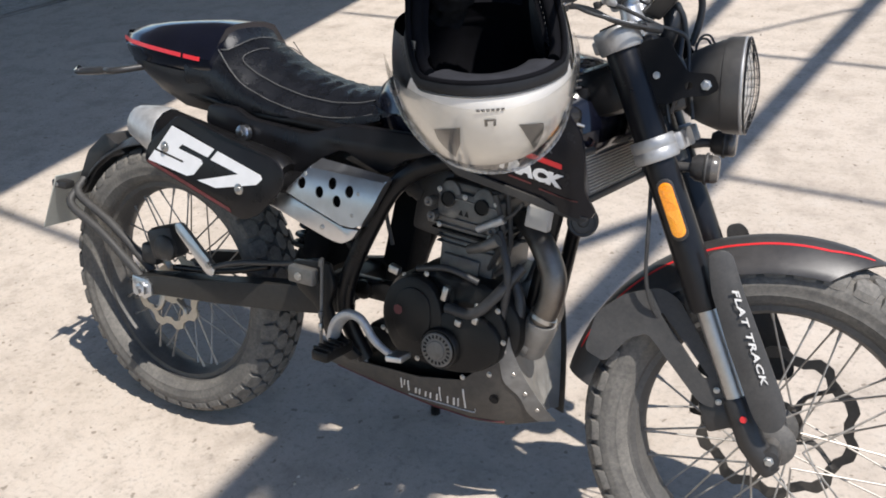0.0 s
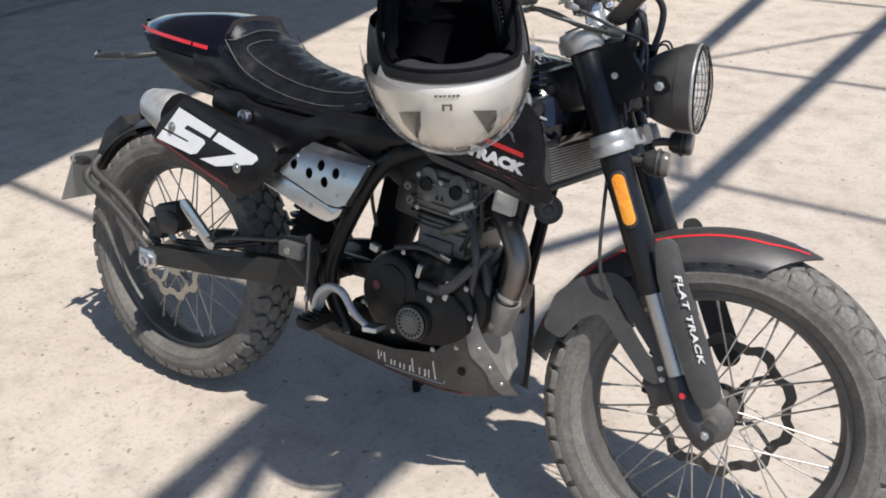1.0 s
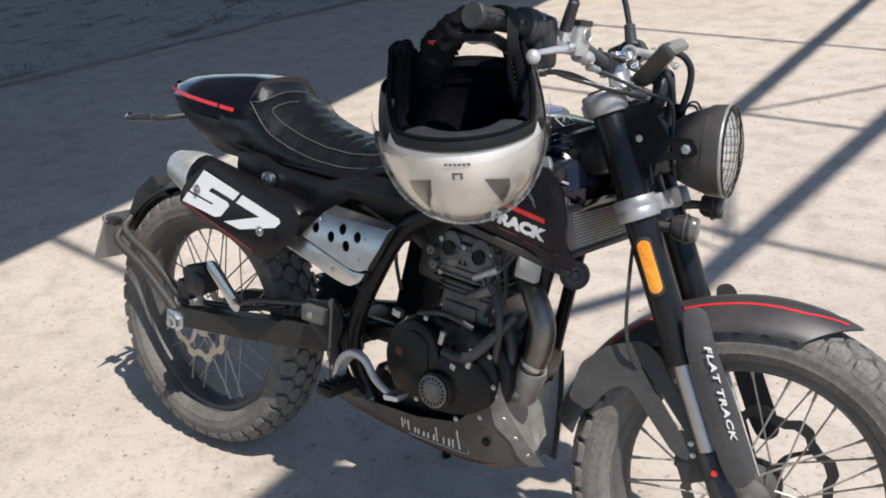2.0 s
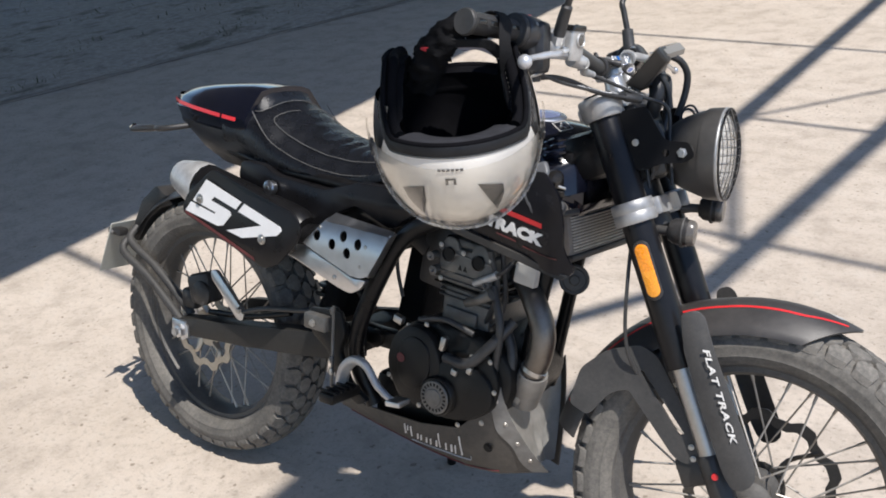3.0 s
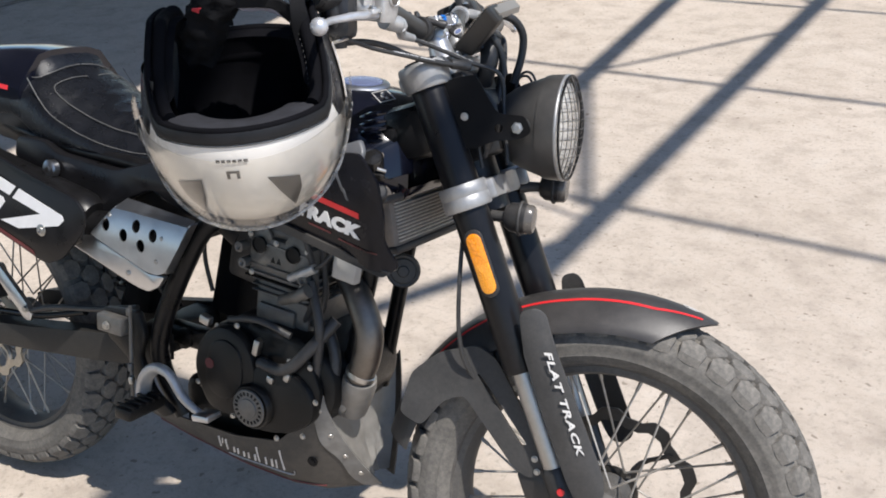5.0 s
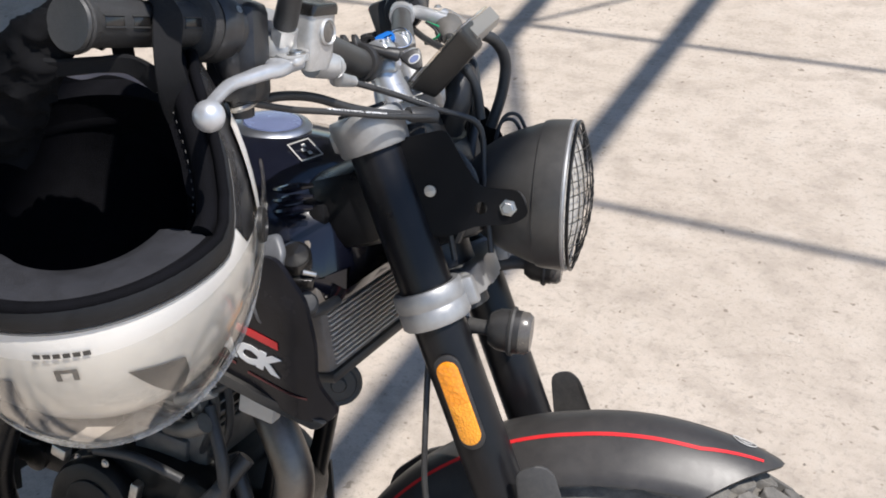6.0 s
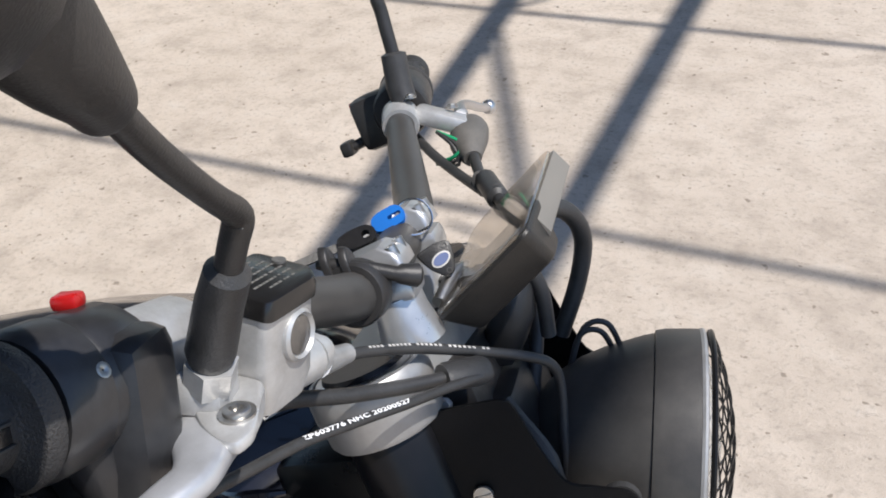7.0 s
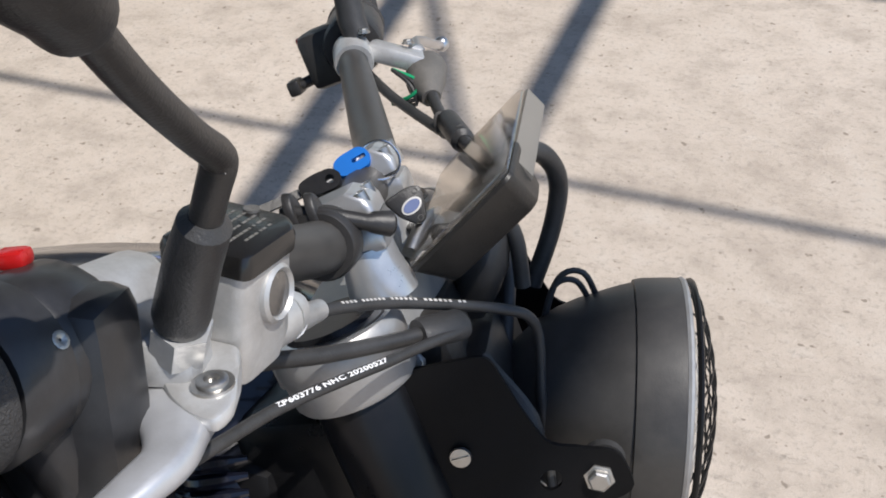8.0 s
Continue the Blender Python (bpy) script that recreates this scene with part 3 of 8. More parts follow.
# ---------------- the motorcycle ----------------
ROOT = pose(0, 0, 0, 0, 0, 1.4) @ pose(0, 0, 0, -12.5, 0, 0)
bike = thing("motorcycle", "dusty black flat-track style motorcycle leaning on its side stand", "motorcycle", ROOT)
HUB = V(1.372, 0.015, 0.326)
S = Matrix.Translation(HUB) @ Matrix.Rotation(radians(-24.9), 4, "Y") @ Matrix.Rotation(radians(11.4), 4, "Z")
Y_AXIS = axis_frame((0, 0, 0), (0, 1, 0))


def tread_r(R, l, w):
    return R - 0.026 * abs(l / (w / 2)) ** 2.3


def build_tyre(R, w):
    """The carcass: a rounded crown just under the tread, a full shoulder and a smooth bulging sidewall with two raised rings."""
    bm = bmesh.new()
    h = w / 2
    half = [(f * h, tread_r(R, f * h, w) - 0.0105) for f in (0.0, 0.2, 0.4, 0.6, 0.75, 0.86)]
    half += [(0.945 * h, R - 0.033), (0.985 * h, R - 0.041), (0.992 * h, R - 0.047), (1.0 * h, R - 0.0485), (0.985 * h, R - 0.052), (0.965 * h, R - 0.059), (0.945 * h, R - 0.0655), (0.95 * h, R - 0.067), (0.91 * h, R - 0.0705), (0.82 * h, R - 0.078), (0.70 * h, R - 0.084)]
    prof = half + [(-l, r) for l, r in reversed(half[1:])]
    n = 96
    rings = [[V(r * math.cos(a), l, r * math.sin(a)) for l, r in prof] for a in (2 * math.pi * k / n for k in range(n))]
    add_loft(bm, rings, True, False, True)
    return bm


def tread_blocks(tyre, R, w, blocks):
    """Low close-set rubber blocks in five staggered rows, each a part; the blocks of a row share one mesh."""
    h = w / 2
    pitch = 2 * math.pi / blocks
    for c, wd, off in ((-0.78, 0.37, 0.0), (-0.385, 0.40, 0.5), (0.0, 0.37, 0.0), (0.385, 0.40, 0.5), (0.78, 0.37, 0.0)):
        bm = bmesh.new()
        L, W = pitch * 0.415, wd * h * 0.485
        edge = abs(c) > 0.5
        out = math.copysign(1, c)
        hexa = [(-1, -0.25), (-0.55, -1), (0.55, -1), (1, -0.25), (1, 0.25), (0.55, 1), (-0.55, 1), (-1, 0.25)]
        if edge:
            hexa = [(-1, -0.2), (-0.55, -1), (0.55, -1), (1, -0.2), (0.86, 1), (0.2, 1.12), (-0.2, 1.12), (-0.86, 1)]
            if out < 0:
                hexa = [(s, -t) for s, t in reversed(hexa)]
        levels = []
        for drop, k in ((0.0120, 1.03), (0.0010, 1.0), (0.0, 0.94)):
            ring = []
            for s, t in hexa:
                l = c * h + t * W * k
                r = tread_r(R, l, w) - drop
                ring.append(V(r * math.cos(s * L * k), l, r * math.sin(s * L * k)))
            levels.append(ring)
        add_loft(bm, levels)
        me = finish(bm, "tread_block", M_RUBBER, 30)
        for k in range(blocks):
            part("tread_block", me, None, tyre, "", Matrix.Rotation(-(k + off) * pitch, 4, "Y"))


def ring_plate(r_out, r_in, n, thick, y, wave=0.0, lobes=8, wave_in=0.0):
    """A flat wavy ring, as petal brake discs have."""
    bm = bmesh.new()
    rings = []
    for k in range(n):
        a = 2 * math.pi * k / n
        s = max(-1, min(1, 1.7 * math.cos(lobes * a)))
        ro, ri = r_out + wave * s, r_in + wave_in * s
        d = V(math.cos(a), 0, math.sin(a))
        rings.append([d * ro + V(0, y - thick / 2, 0), d * ro + V(0, y + thick / 2, 0), d * ri + V(0, y + thick / 2, 0), d * ri + V(0, y - thick / 2, 0)])
    return add_loft(bm, rings, True, False, True)


def build_wheel(name, at, R, w, label, disc_side, disc_r, disc_mat, blocks):
    bm = bmesh.new()
    add_lathe(bm, [(0.014, -0.085), (0.016, -0.05), (0.030, -0.047), (0.036, -0.043), (0.040, -0.041), (0.040, -0.036), (0.026, -0.031), (0.021, 0.0), (0.026, 0.031), (0.040, 0.036), (0.040, 0.041), (0.036, 0.043), (0.030, 0.047), (0.016, 0.05), (0.014, 0.085)], Y_AXIS, 28)
    wheel = part(name, bm, M_RIM, bike, label, at)
    tread_blocks(part("tyre", build_tyre(R, w), M_RUBBER, wheel, "dusty block-tread tyre"), R, w, blocks)
    r0 = R - 0.084
    bm = bmesh.new()
    prof = [(-0.039, r0 + 0.010), (-0.0415, r0 + 0.006), (-0.0405, r0 - 0.001), (-0.036, r0 - 0.004), (-0.035, r0 - 0.014), (-0.020, r0 - 0.021), (-0.010, r0 - 0.0245), (0.0, r0 - 0.026), (0.010, r0 - 0.0245), (0.020, r0 - 0.021), (0.035, r0 - 0.014), (0.036, r0 - 0.004), (0.0405, r0 - 0.001), (0.0415, r0 + 0.006), (0.039, r0 + 0.010), (0.02, r0 - 0.002), (0, r0 - 0.009), (-0.02, r0 - 0.002)]
    rings = [[V(r * math.cos(a), l, r * math.sin(a)) for l, r in prof] for a in (2 * math.pi * k / 80 for k in range(80))]
    add_loft(bm, rings, True, False, True)
    part("rim", bm, M_RIM, wheel, "dark dusty spoked rim")
    # spokes: two flanges, two leans
    meshes = {}
    for sgn in (-1, 1):
        for lean in (-1, 1):
            bm = bmesh.new()
            t = lean * radians(34)
            a = V(0.0505, sgn * 0.039, 0)
            rr = r0 - 0.0225
            b = V(rr * math.cos(t), sgn * 0.008, rr * math.sin(t))
            d = (b - a).normalized()
            add_tube(bm, [a, b - d * 0.016], 0.0019, 6)
            add_tube(bm, [b - d * 0.018, b - d * 0.004, b + d * 0.002], [0.0028, 0.0033, 0.0036], 6)
            meshes[sgn, lean] = finish(bm, "spoke", M_SPOKE)
    for k in range(36):
        sgn = 1 if k % 2 else -1
        lean = 1 if (k // 2) % 2 else -1
        part("spoke", meshes[sgn, lean], None, wheel, "", Matrix.Rotation(2 * math.pi * k / 36 - lean * radians(30), 4, "Y"))
    yd = disc_side * 0.062
    bm = ring_plate(disc_r - 0.006, disc_r - 0.025, 200, 0.0045, yd, 0.0060, 10, 0.0045)
    disc = part("brake_disc", bm, disc_mat, wheel, "wavy petal brake disc")
    bm = bmesh.new()
    for k in range(5):
        a = 2 * math.pi * k / 5 + 0.3
        d, n = V(math.cos(a), 0, math.sin(a)), V(-math.sin(a), 0, math.cos(a))
        add_tube(bm, [d * 0.04 + V(0, yd * 0.85, 0), d * 0.07 + n * 0.014 + V(0, yd, 0), d * (disc_r - 0.02) + V(0, yd, 0)], [0.010, 0.006, 0.006], 6, 3, flat=0.5)
    add_lathe(bm, [(0.03, 0), (0.047, 0.0), (0.047, 0.006), (0.03, 0.006)], axis_frame((0, yd * 0.8, 0), (0, disc_side, 0)), 24)
    part("disc_carrier", bm, disc_mat, wheel)
    return wheel


W_REAR = Matrix.Translation((0, 0, 0.326))
rear_wheel = build_wheel("rear_wheel", W_REAR, 0.326, 0.135, "rear spoked wheel with a dusty knobbly tyre", -1, 0.108, M_DISC, 40)
front_wheel = build_wheel("front_wheel", S, 0.3275, 0.118, "front spoked wheel with a dusty block-tread tyre", 1, 0.142, M_DISCF, 40)


# ---- steering: fork, clamps, guards ----
LEG_X, LEG_Y = -0.02, 0.10


for sgn in (-1, 1):
    y = sgn * LEG_Y
    bm = bmesh.new()
    add_tube(bm, [V(LEG_X, y, 0.264), V(LEG_X, y, 0.27), V(LEG_X, y, 0.40), V(LEG_X, y, 0.55), V(LEG_X, y, 0.735), V(LEG_X, y, 0.742)], [0.026, 0.0275, 0.0275, 0.0275, 0.0275, 0.025], 28)
    leg = part("fork_leg", bm, M_BLACK, bike, "black upside-down fork leg", S)
    bm = bmesh.new()
    add_tube(bm, [V(LEG_X, y, 0.06), V(LEG_X, y, 0.27)], 0.0185, 24)
    part("stanchion", bm, M_STANCH, leg, "bright chromed stanchion")
    bm = bmesh.new()
    add_tube(bm, [V(LEG_X, y, 0.112), V(LEG_X, y, 0.105), V(LEG_X, y, 0.03), V(LEG_X + 0.012, y, -0.012), V(LEG_X + 0.016, y, -0.026)], [0.020, 0.0235, 0.0225, 0.021, 0.015], 20)
    add_lathe(bm, [(0.0, -0.018), (0.0165, -0.018), (0.0185, -0.014), (0.0185, 0.014), (0.0165, 0.018), (0.0, 0.018)], axis_frame((0, y, 0), (0, 1, 0)), 24, False)
    part("axle_clamp", bm, M_PLASTIC, leg)
    bolt(leg, (0, y - 0.019 if sgn < 0 else y + 0.019, 0), (0, sgn, 0))
    # silver lower clamp ring and upper clamp
    bm = bmesh.new()
    add_lathe(bm, [(0.0285, 0.516), (0.0345, 0.516), (0.0365, 0.519), (0.0365, 0.533), (0.0355, 0.5345), (0.0355, 0.536), (0.0365, 0.5375), (0.0365, 0.551), (0.0345, 0.554), (0.0285, 0.554)], Matrix.Translation((LEG_X, y, 0)), 36, False)
    add_box(bm, (0.02, 0.014, 0.030), Matrix.Translation((LEG_X + 0.036, y - sgn * 0.012, 0.535)), 0.004)
    part("fork_clamp", bm, M_FORKAL, leg, "cast silver lower fork clamp")
    # guard of dusty plastic in front of the slider
    bm = bmesh.new()
    outer = round_poly([(0.018, 0.355), (0.044, 0.353), (0.053, 0.340), (0.052, 0.28), (0.058, 0.090), (0.053, 0.062), (0.034, 0.050), (0.012, 0.055), (0.005, 0.085), (0.002, 0.205), (0.005, 0.30)], 0.012, 3)

    def curve_out(u, v, w, y=y, sgn=sgn):
        k = (u - 0.024) / 0.031
        return V(u - 0.004, y + sgn * (0.036 - 0.010 * k * k + w - (0.004 if v > 0.3 else 0.0)), v)

    add_plate(bm, outer, 0.004, curve_out, bevel=0.0012)
    guard = part("fork_guard", bm, M_DUSTY, leg, "dusty scuffed plastic fork guard")
    if sgn < 0:
        bm_t = text_mesh("FLAT TRACK", 0.0142, M_OFFWHITE, 0.00045, 0.25, 0.0004, 1.14)
        wdt = max(v.co.x for v in bm_t.vertices)
        k = 0.162 / wdt
        warp(bm_t, lambda x, y2, z: curve_out(0.0365 + y2 * 0.92 - (x * k) * 0.01, 0.290 - x * k, 0.0046 + z))
        part("lettering", bm_t, M_OFFWHITE, guard, "white lettering on the fork guard")
        bm = bmesh.new()
        add_lathe(bm, [(0.0, 0), (0.006, 0), (0.0055, 0.002), (0, 0.0022)], axis_frame((LEG_X + 0.004, y - 0.0245, 0.078), (0, -1, 0)), 14, False)
        part("red_mark", bm, M_RED, leg)
        # amber reflector
        bm = bmesh.new()
        cap = [(math.copysign(1, math.sin(t)) * 0.034 + 0.0115 * math.sin(t), 0.0115 * math.cos(t)) for t in (2 * math.pi * (k2 + 0.5) / 24 for k2 in range(24))]

        def on_leg(u, v, w):
            return V(LEG_X + 0.002 + v, -LEG_Y - math.sqrt(max(1e-6, 0.0285 ** 2 - v * v * 0.5)) - w, 0.436 + u)

        add_plate(bm, [(p[0] * 1.13, p[1] * 1.2) for p in cap], 0.004, on_leg, bevel=0.001)
        refl = part("reflector", bm, M_PLASTIC, leg, "oval reflector on the fork leg")
        for mat, lo, hi in ((M_AMBER, -0.001, 0.05), (M_AMBER2, -0.05, -0.001)):
            bm = bmesh.new()
            pts = [(min(max(p[0], lo), hi), p[1]) for p in cap]
            clean = [p for i, p in enumerate(pts) if (Vector(p) - Vector(pts[i - 1])).length > 1e-5]
            add_plate(bm, clean, 0.0035, lambda u, v, w: on_leg(u, v, w + 0.0035), bevel=0.0008)
            part("reflector_face", bm, mat, refl, "amber plastic reflector face")

# triple clamps and headstock
bm = bmesh.new()
add_plate(bm, round_poly([(-0.050, -0.085), (0.012, -0.085), (0.022, -0.04), (0.026, 0), (0.022, 0.04), (0.012, 0.085), (-0.050, 0.085), (-0.052, 0.04), (-0.052, -0.04)], 0.010, 3), 0.022, lambda u, v, w: V(u, v, 0.712 + w))
for sgn in (-1, 1):
    add_lathe(bm, [(0.0, 0.700), (0.0335, 0.700), (0.0355, 0.703), (0.0365, 0.720), (0.0375, 0.722), (0.0375, 0.7335), (0.0355, 0.7375), (0.0325, 0.738), (0.0315, 0.735), (0.0, 0.735)], Matrix.Translation((LEG_X, sgn * LEG_Y, 0)), 40, False)
    add_box(bm, (0.018, 0.022, 0.022), Matrix.Translation((LEG_X - 0.036, sgn * (LEG_Y - 0.012), 0.718)), 0.004)
top_clamp = part("top_clamp", bm, M_FORKAL, bike, "cast silver upper fork clamp", S)
for sgn in (-1, 1):
    bm = bmesh.new()
    add_lathe(bm, [(0.0, 0), (0.0305, 0), (0.0305, 0.003), (0.022, 0.0045), (0.021, 0.002), (0.013, 0.002), (0.012, 0.0065), (0.0, 0.0065)], Matrix.Translation((LEG_X, sgn * LEG_Y, 0.735)), 32, False)
    part("fork_cap", bm, M_BRUSHED, top_clamp)
bm = bmesh.new()
add_plate(bm, round_poly([(-0.045, -0.1), (0.01, -0.09), (0.025, -0.03), (0.025, 0.03), (0.01, 0.09), (-0.045, 0.1)], 0.01), 0.03, lambda u, v, w: V(u, v, 0.52 + w), bevel=0.004)
part("lower_yoke", bm, M_FORKAL, bike, "cast silver lower fork yoke", S)
bm = bmesh.new()
add_tube(bm, [V(-0.025, 0, 0.50), V(-0.025, 0, 0.70)], 0.034, 24)
add_box(bm, (0.07, 0.12, 0.10), Matrix.Translation((0.01, 0.0, 0.63)), 0.012)
add_box(bm, (0.05, 0.15, 0.06), Matrix.Translation((0.005, 0.0, 0.685)), 0.012)
part("headstock", bm, M_PLASTIC, bike, "black headstock with packed wiring", S)


# ---- front mudguard ----
def fender_point(a, t, off=0.0, half=0.070):
    """a: degrees round the hub, t: -1..1 across."""
    crown = 0.352 + 0.016 * max(0.0, (a - 80) / 60)
    r = crown - 0.050 * abs(t) ** 2.0 + off
    return V(r * math.cos(radians(a)), t * half * (1 - 0.12 * max(0, (70 - a) / 30)), r * math.sin(radians(a)))


def build_fender():
    bm = bmesh.new()
    n, m = 46, 17
    outer, inner = [], []
    for i in range(n):
        ro, ri = [], []
        for j in range(m):
            t = -1 + 2 * j / (m - 1)
            # pointed front tip: the edges start further back
            a0 = 42.5 + 13.0 * abs(t) ** 1.5
            a = a0 + (146 - a0) * i / (n - 1)
            ro.append(fender_point(a, t))
            ri.append(fender_point(a, t, -0.003))
        outer.append(ro)
        inner.append(ri)
    rings = [o + list(reversed(i)) for o, i in zip(outer, inner)]
    add_loft(bm, rings, True, True)
    f = part("front_mudguard", bm, M_FENDER, bike, "matt grey front mudguard with a red line", S)
    for s in (-1, 1):
        bm = bmesh.new()
        rows = []
        for i in range(42):
            a = 46.5 + (138 - 46.5) * i / 41
            t0 = s * (0.46 - 0.22 * max(0, (58 - a) / 12))
            rows.append([bm.verts.new(fender_point(a, t0 - s * 0.028, 0.0006)), bm.verts.new(fender_point(a, t0 + s * 0.028, 0.0006))])
        for p, q in zip(rows, rows[1:]):
            bm.faces.new((p[0], p[1], q[1], q[0]))
        part("red_line", bm, M_RED, f, "thin red line along the mudguard")
    # round pale emblem near the tip, as a plain ring
    bm = bmesh.new()
    for rad in (1.0, 0.55):
        add_tube(bm, [fender_point(50 + 2.2 * rad * math.cos(b), 0.12 + 0.17 * rad * math.sin(b), 0.0008) for b in (2 * math.pi * k / 24 for k in range(24))], 0.0006, 4, closed=True)
    part("emblem", bm, M_OFFWHITE, f, "pale round emblem outline")
    # brace plates and stays on both sides
    for s in (-1, 1):
        bm = bmesh.new()
        outer = round_poly([(-0.215, 0.215), (-0.245, 0.245), (-0.205, 0.300), (-0.150, 0.318), (-0.086, 0.313), (-0.062, 0.285), (-0.030, 0.135), (-0.034, 0.105), (-0.062, 0.098), (-0.082, 0.115), (-0.130, 0.245), (-0.165, 0.245)], 0.012, 3)
        hole = round_poly([(-0.100, 0.272), (-0.094, 0.268), (-0.052, 0.150), (-0.062, 0.150)], 0.004, 2)

        def brace_place(u, v, w, s=s):
            flare = 0.072 + 0.022 * max(0.0, min(1.0, (0.30 - v) / 0.16))
            return V(u, s * (flare + w), v)

        add_plate(bm, outer, 0.006, brace_place, [hole], 0.0)
        b = part("mudguard_brace", bm, M_DUSTY, f, "dusty grey mudguard brace plate")
        for u, v in ((-0.047, 0.128), (-0.050, 0.108)):
            bolt(b, (u, s * 0.101, v), (0, s, 0), True)
        bm = bmesh.new()
        add_box(bm, (0.05, 0.035, 0.055), Matrix.Translation((-0.062, s * 0.078, 0.085)), 0.008)
        part("brace_mount", bm, M_PLASTIC, f)
    return f


build_fender()
# brake caliper on the far leg
bm = bmesh.new()
add_box(bm, (0.055, 0.045, 0.10), Matrix.Translation((-0.095, 0.072, 0.085)) @ Matrix.Rotation(0.5, 4, "Y"), 0.01)
part("front_brake_caliper", bm, M_ENGINE, bike, "black front brake caliper", S)


# ---- headlight ----
def build_headlight():
    axis = V(math.cos(radians(21)), 0, -math.sin(radians(21)))
    m = axis_frame(V(0.130, 0, 0.584), axis, (0, 1, 0)) @ Matrix.Scale(0.955, 4)
    bm = bmesh.new()
    prof = [(0.0, -0.117), (0.014, -0.116), (0.027, -0.112), (0.039, -0.105), (0.050, -0.0945), (0.0595, -0.081), (0.067, -0.066), (0.0728, -0.050), (0.077, -0.038), (0.0785, -0.032), (0.0787, -0.0308), (0.0808, -0.0302), (0.0822, -0.024), (0.0832, -0.006), (0.0832, 0.0), (0.079, 0.002), (0.0785, -0.004), (0.0, -0.06)]
    add_lathe(bm, prof, m, 56, False)
    lamp = part("headlight", bm, M_LAMP, bike, "round matt black headlight with a wire mesh grille", S)
    bm = bmesh.new()
    add_tube(bm, [m @ V(0.0815 * math.cos(a), 0.0815 * math.sin(a), 0.001) for a in (2 * math.pi * k / 56 for k in range(56))], 0.0025, 8, closed=True)
    part("lamp_rim", bm, M_FORKAL, lamp, "thin pale lamp rim")
    bm = bmesh.new()
    add_lathe(bm, [(0.0, 0.017), (0.03, 0.0145), (0.055, 0.009), (0.070, 0.003), (0.0775, -0.001), (0.0775, -0.003), (0.0, 0.010)], m, 40, False)
    lens = part("lamp_lens", bm, M_LAMPGLASS, lamp, "clear glass lamp lens")
    lens.visible_shadow = False
    bm = bmesh.new()
    add_lathe(bm, [(0.075, -0.003), (0.06, -0.014), (0.03, -0.022), (0.0, -0.024)], m, 32, False)
    part("reflector_bowl", bm, M_BRUSHED, lamp, "bright reflector bowl")
    bm = bmesh.new()
    R = 0.0815
    add_tube(bm, [m @ V(R * math.cos(a), R * math.sin(a), 0.007) for a in (2 * math.pi * k / 56 for k in range(56))], 0.0020, 8, closed=True)
    for d in (0, 1):
        for k in range(-5, 6):
            c = k * 0.0142
            h = math.sqrt(max(0, R * R - c * c))
            pts = []
            for i in range(21):
                s = -h + 2 * h * i / 20
                z = 0.008 + 0.017 * (1 - (s * s + c * c) / (R * R)) + 0.0006 * d
                pts.append(m @ (V(s, c, z) if d else V(c, s, z)))
            add_tube(bm, pts, 0.0006, 5)
    part("mesh_grille", bm, M_FRAME, lamp, "wire mesh lamp grille")
    for s in (-1, 1):
        bm = bmesh.new()
        outer = round_poly([(0.000, 0.704), (0.054, 0.697), (0.060, 0.660), (0.066, 0.634), (0.082, 0.626), (0.102, 0.618), (0.104, 0.592), (0.084, 0.588), (0.050, 0.598), (0.020, 0.596), (0.002, 0.604)], 0.008, 3)
        holes = [circle_poly(0.061, 0.613, 0.0062, 14)]
        add_plate(bm, outer, 0.003, lambda u, v, w, s=s: V(u, s * (0.104 - 0.010 * max(0.0, min(1.0, (u - 0.03) / 0.05)) + w), v), holes)
        br = part("lamp_bracket", bm, M_BRACKET, lamp, "black folded lamp bracket")
        bolt(br, (0.086, s * 0.097, 0.605), (0, s, 0))
        bm = bmesh.new()
        add_lathe(bm, [(0.0, 0), (0.0125, 0), (0.0125, 0.006), (0.0, 0.006)], axis_frame((0.089, s * 0.080, 0.606), (0, s, 0)), 20, False)
        part("bush", bm, M_HOSE, br)
        bm = bmesh.new()
        add_lathe(bm, [(0.0, 0), (0.0062, 0), (0.0058, 0.0018), (0.0, 0.0022)], axis_frame((0.020, s * 0.107, 0.645), (0, s, 0)), 18, False)
        add_box(bm, (0.010, 0.0012, 0.0012), axis_frame((0.020, s * 0.1092, 0.645), (0, 0, 1)))
        part("slotted_screw", bm, M_STEEL, br, "bright slotted screw")
        bolt(br, (0.009, s * 0.080, 0.694), (0.3, s, 0.3), True)
    return lamp


build_headlight()


